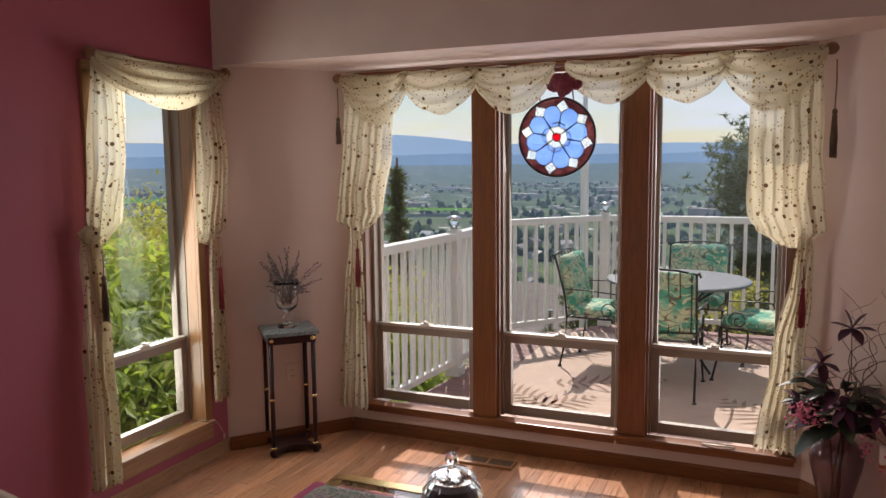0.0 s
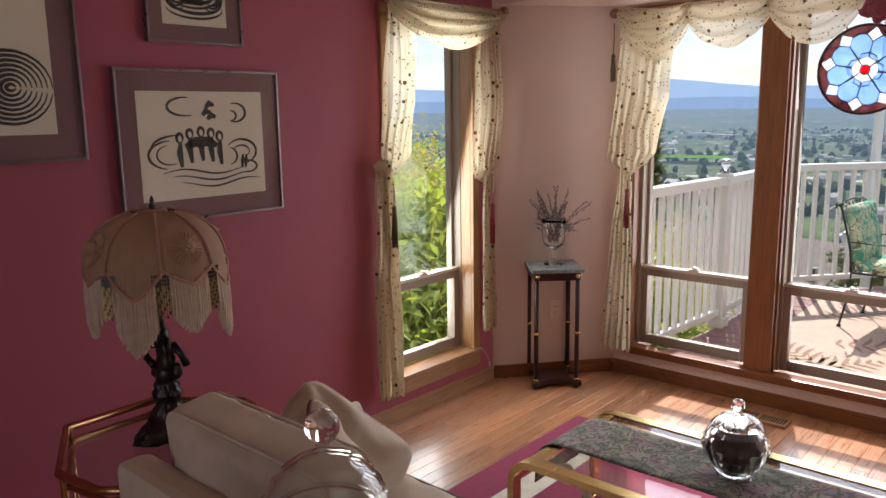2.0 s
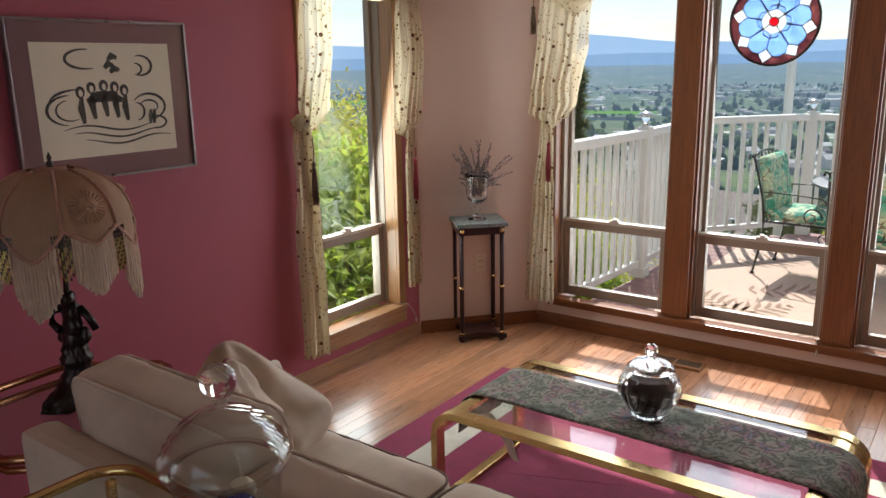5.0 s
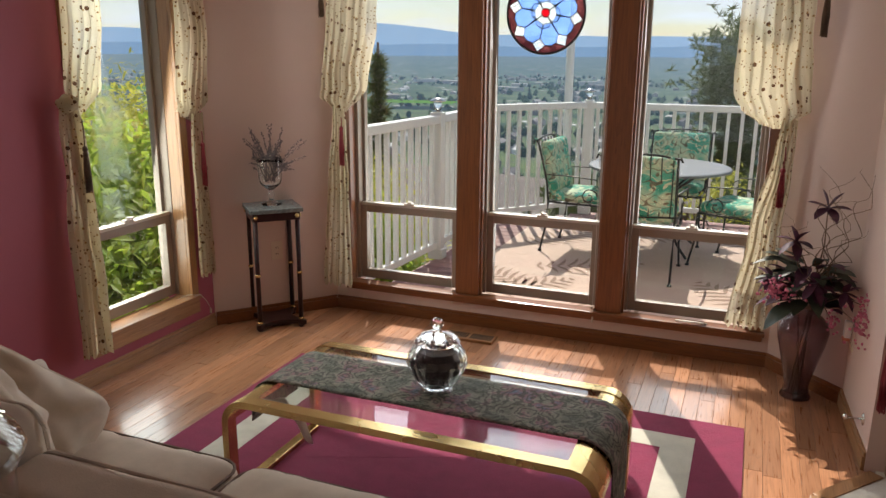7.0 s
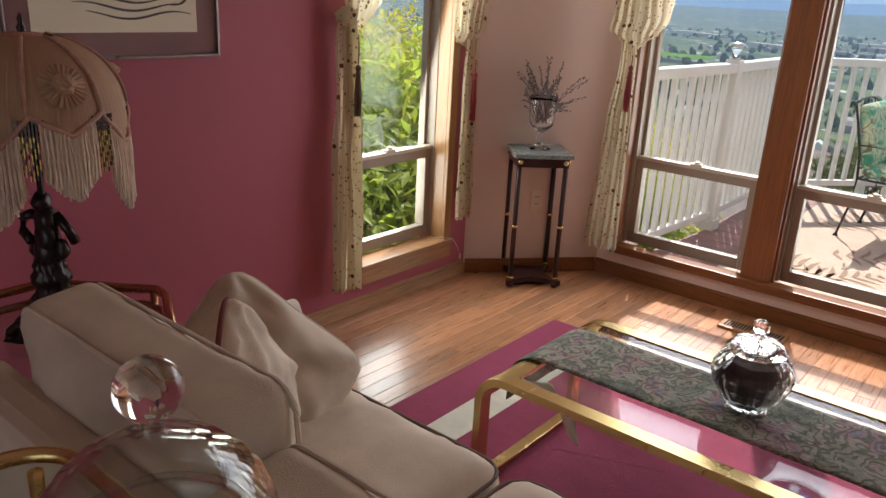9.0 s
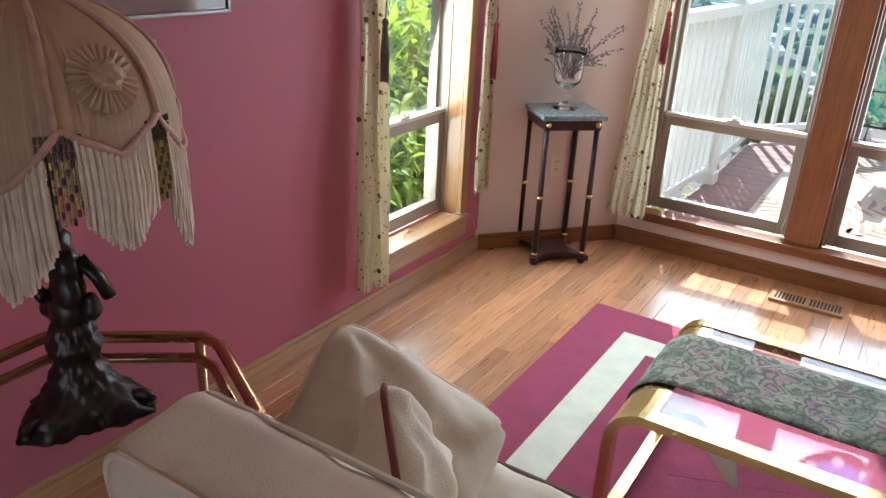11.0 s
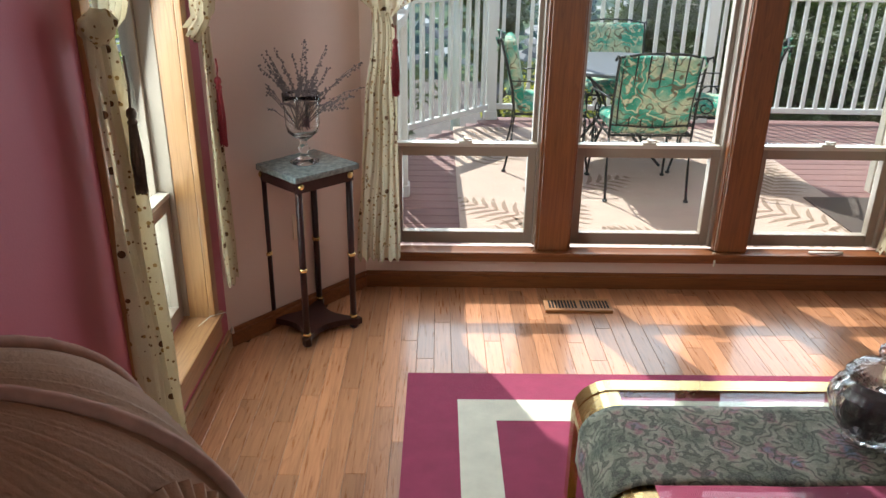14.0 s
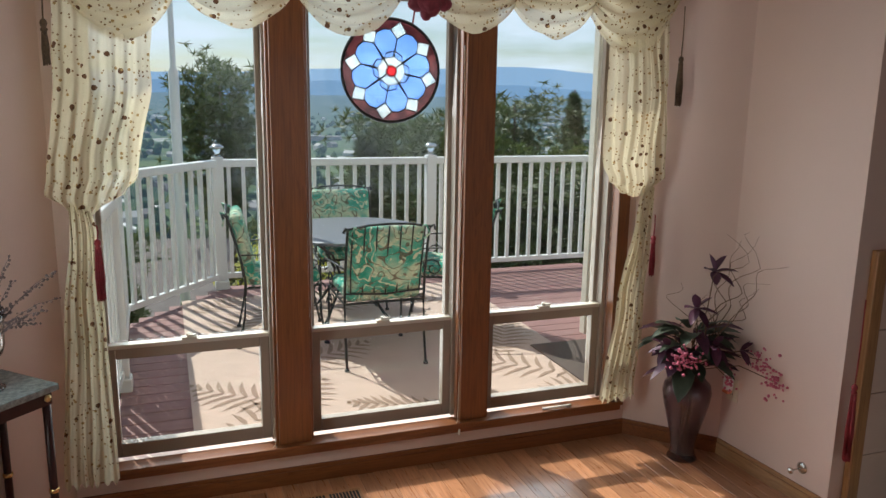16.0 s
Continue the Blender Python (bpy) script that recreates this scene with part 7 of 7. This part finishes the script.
def ridge(label, r, base, peaks, color, seed):
    vs, fs = [], []
    n = 260
    for i in range(n + 1):
        a = radians(20 + 195 * i / n)
        z = base + sum(h * math.exp(-((math.degrees(a) - c) / w) ** 2) for c, w, h in peaks) + 14 * noise.noise(Vector((i * 0.11, seed, 0))) + 6 * noise.noise(Vector((i * 0.4, seed, 3)))
        for k, (rr, zz) in enumerate(((r, -80), (r + 60, -80 + 0.55 * (z + 80)), (r + 110, z))):
            vs.append((rr * math.cos(a), rr * math.sin(a), zz))
    for i in range(n):
        for k in range(2):
            p = 3 * i + k
            fs.append((p, p + 3, p + 4, p + 1))
    o = from_lists("backdrop_hills", vs, fs, haze("hazed_hills", color, 0.85), None)
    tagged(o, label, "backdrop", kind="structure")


ridge("distant mountains tinted pale blue with haze", 4560, 62, ((118, 8, 105), (99, 13, 45), (78, 10, 70), (64, 9, 95), (140, 14, 80), (165, 15, 60)), (0.34, 0.50, 0.72), 1.0)
ridge("foothills tinted darker blue with haze", 4380, 12, ((110, 14, 36), (88, 10, 44), (70, 12, 55), (140, 20, 40)), (0.24, 0.38, 0.58), 7.0)

# single trees, houses and fields in the valley
rng = random.Random(9)
vs, fs = [], []
for k in range(5600):
    a, r = radians(rng.uniform(40, 160)), 130 + 2300 * rng.random() ** 1.5
    x, y = r * math.cos(a), r * math.sin(a)
    if noise.noise(Vector((x * 0.006, y * 0.006, 5))) < -0.12:
        continue
    z, h, w = height_at(x, y) - 1, rng.uniform(5, 12), rng.uniform(2.5, 5.5)
    i0 = len(vs)
    tall = rng.random() < 0.4
    rings = ((1.0, 0.05), (0.95, 0.35), (0.35, 0.75)) if tall else ((0.6, 0.1), (1.0, 0.45), (0.6, 0.85))
    for f, t in rings:
        for q in range(6):
            vs.append((x + w * f * rng.uniform(0.8, 1.2) * math.cos(q * 1.047), y + w * f * rng.uniform(0.8, 1.2) * math.sin(q * 1.047), z + h * t))
    vs.append((x, y, z + h))
    for j in range(2):
        for q in range(6):
            fs.append((i0 + j * 6 + q, i0 + j * 6 + (q + 1) % 6, i0 + j * 6 + 6 + (q + 1) % 6, i0 + j * 6 + 6 + q))
    for q in range(6):
        fs.append((i0 + 12 + q, i0 + 12 + (q + 1) % 6, i0 + 18))


# Far trees, roofs and fields carry haze as blue emission, stronger with distance.
def hazed_stuff(name, stops, air_k):
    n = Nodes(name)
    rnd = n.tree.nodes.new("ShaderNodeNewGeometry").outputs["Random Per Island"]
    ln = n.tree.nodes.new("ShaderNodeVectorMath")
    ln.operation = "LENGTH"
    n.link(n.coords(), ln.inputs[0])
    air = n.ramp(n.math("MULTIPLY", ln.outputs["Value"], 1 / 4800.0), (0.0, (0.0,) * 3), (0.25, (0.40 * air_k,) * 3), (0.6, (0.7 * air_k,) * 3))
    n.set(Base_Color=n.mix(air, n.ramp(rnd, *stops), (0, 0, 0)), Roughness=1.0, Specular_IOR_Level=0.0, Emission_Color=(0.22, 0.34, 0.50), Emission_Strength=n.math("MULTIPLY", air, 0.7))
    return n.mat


o = from_lists("valley_trees", vs, fs, hazed_stuff("hazed_tree_green", ((0.0, (0.02, 0.04, 0.02)), (0.6, (0.05, 0.08, 0.03)), (1.0, (0.17, 0.21, 0.07))), 1.0), None)
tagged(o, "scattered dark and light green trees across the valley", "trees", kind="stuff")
vs, fs = [], []
for k in range(900):
    a, r = radians(rng.uniform(45, 160)), rng.choice((rng.uniform(170, 600), rng.uniform(600, 2400)))
    x, y = r * math.cos(a), r * math.sin(a)
    z = height_at(x, y) - 1
    big = r > 900 and rng.random() < 0.16
    w, d, h = (rng.uniform(30, 90), rng.uniform(15, 35), rng.uniform(6, 10)) if big else (rng.uniform(8, 14), rng.uniform(7, 10), rng.uniform(4, 6))
    t = rng.uniform(0, 3.1)
    c, s = math.cos(t), math.sin(t)
    i0 = len(vs)
    for zz in (0, h):
        for p, q in ((-1, -1), (1, -1), (1, 1), (-1, 1)):
            vs.append((x + 0.5 * (p * w * c - q * d * s), y + 0.5 * (p * w * s + q * d * c), z + zz))
    rh = h * (1.02 if big else 1.5)
    vs += [(x - 0.5 * w * c, y - 0.5 * w * s, z + rh), (x + 0.5 * w * c, y + 0.5 * w * s, z + rh)]
    fs += [(i0, i0 + 1, i0 + 5, i0 + 4), (i0 + 1, i0 + 2, i0 + 6, i0 + 5), (i0 + 2, i0 + 3, i0 + 7, i0 + 6), (i0 + 3, i0, i0 + 4, i0 + 7), (i0 + 4, i0 + 5, i0 + 9, i0 + 8), (i0 + 6, i0 + 7, i0 + 8, i0 + 9), (i0 + 5, i0 + 6, i0 + 9), (i0 + 7, i0 + 4, i0 + 8)]
o = from_lists("valley_houses", vs, fs, hazed_stuff("hazed_roofs", ((0.0, (0.22, 0.2, 0.2)), (0.5, (0.58, 0.55, 0.52)), (1.0, (0.75, 0.74, 0.72))), 0.8), None)
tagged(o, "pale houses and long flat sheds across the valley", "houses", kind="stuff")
M_FIELD = hazed_stuff("hazed_green_field", ((0.0, (0.10, 0.22, 0.05)), (1.0, (0.13, 0.27, 0.06))), 0.6)
vs, fs = [], []
for x, y, w, d, t in ((-1010, 1010, 420, 150, 0.2), (-760, 1180, 200, 90, -0.1), (-420, 900, 150, 60, 0.1)):
    i0 = len(vs)
    for p, q in ((-1, -1), (1, -1), (1, 1), (-1, 1)):
        vs.append((x + 0.5 * (p * w * math.cos(t) - q * d * math.sin(t)), y + 0.5 * (p * w * math.sin(t) + q * d * math.cos(t)), -57.0))
    fs.append((i0, i0 + 1, i0 + 2, i0 + 3))
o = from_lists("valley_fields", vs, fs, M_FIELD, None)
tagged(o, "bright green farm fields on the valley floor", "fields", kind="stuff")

# ---- floor planks and deck boards ----
PW = 0.0705
plank_cache = {}


def plank_mesh(name, size, axis, material, bevel=0.0012):
    key = (name, round(size[0], 3), round(size[1], 3))
    if key not in plank_cache:
        bm = boxed((0, 0, -size[2]), (size[0], size[1], 0), 0)
        top = [e for e in bm.edges if all(v.co.z > -1e-6 for v in e.verts)]
        bmesh.ops.bevel(bm, geom=top, offset=bevel, segments=1, affect="EDGES")
        me = bpy.data.meshes.new(name)
        bm.to_mesh(me)
        bm.free()
        me.materials.append(material)
        plank_cache[key] = me
    return plank_cache[key]


rng = random.Random(42)
LEN = (0.45, 0.7, 0.9, 1.2, 1.5)
rest_v, rest_f = [], []
col = 0
x = -2.95
while x < 0.56:
    y = -3.2 - rng.uniform(0, 1.0)
    while y < 4.07:
        ln = rng.choice(LEN)
        y1 = y + ln
        lo, hi = max(y, -3.19), min(y1, 4.075)
        # the splayed walls cut the outer strips short
        if x < -2.44:
            hi = min(hi, 3.49 + (x + 0.03 + 2.95) * 1.196)
        if x > 0.17:
            hi = min(hi, 4.07 - (x - 0.17) * 1.06)
        if x > 0.50:
            hi = min(hi, 3.6)
        if x > 0.30:
            lo = max(lo, 2.74 + (x - 0.30) * 1.1) if y1 > 2.6 else 99
        if hi - lo > 0.02:
            w = PW - 0.0008
            if hi > 1.7:
                size = (w, hi - lo - 0.0008, 0.012)
                ob = new("plank", plank_mesh("plank", size, "y", M_FLOOR))
                ob.location = (x, lo, 0.0)
                ob.parent = subfloor
            else:
                i0 = len(rest_v)
                for zz in (-0.012, 0.0):
                    rest_v += [(x, lo, zz), (x + w, lo, zz), (x + w, hi - 0.0008, zz), (x, hi - 0.0008, zz)]
                rest_f += [(i0 + 4, i0 + 5, i0 + 6, i0 + 7), (i0, i0 + 1, i0 + 5, i0 + 4), (i0 + 1, i0 + 2, i0 + 6, i0 + 5), (i0 + 2, i0 + 3, i0 + 7, i0 + 6), (i0 + 3, i0, i0 + 4, i0 + 7)]
        y = y1
    x += PW
o = from_lists("floor_strips", rest_v, rest_f, M_FLOOR, subfloor)
o["kind"] = "stuff"
y = 4.31
while y < 7.86:
    x0 = deck_x(y + 0.06)
    size = (2.12 - x0, 0.134, 0.03)
    ob = new("deck_board", plank_mesh("deck_board", size, "x", M_DECK, 0.004))
    ob.location = (x0, y, DZ)
    ob.parent = deck
    y += 0.14
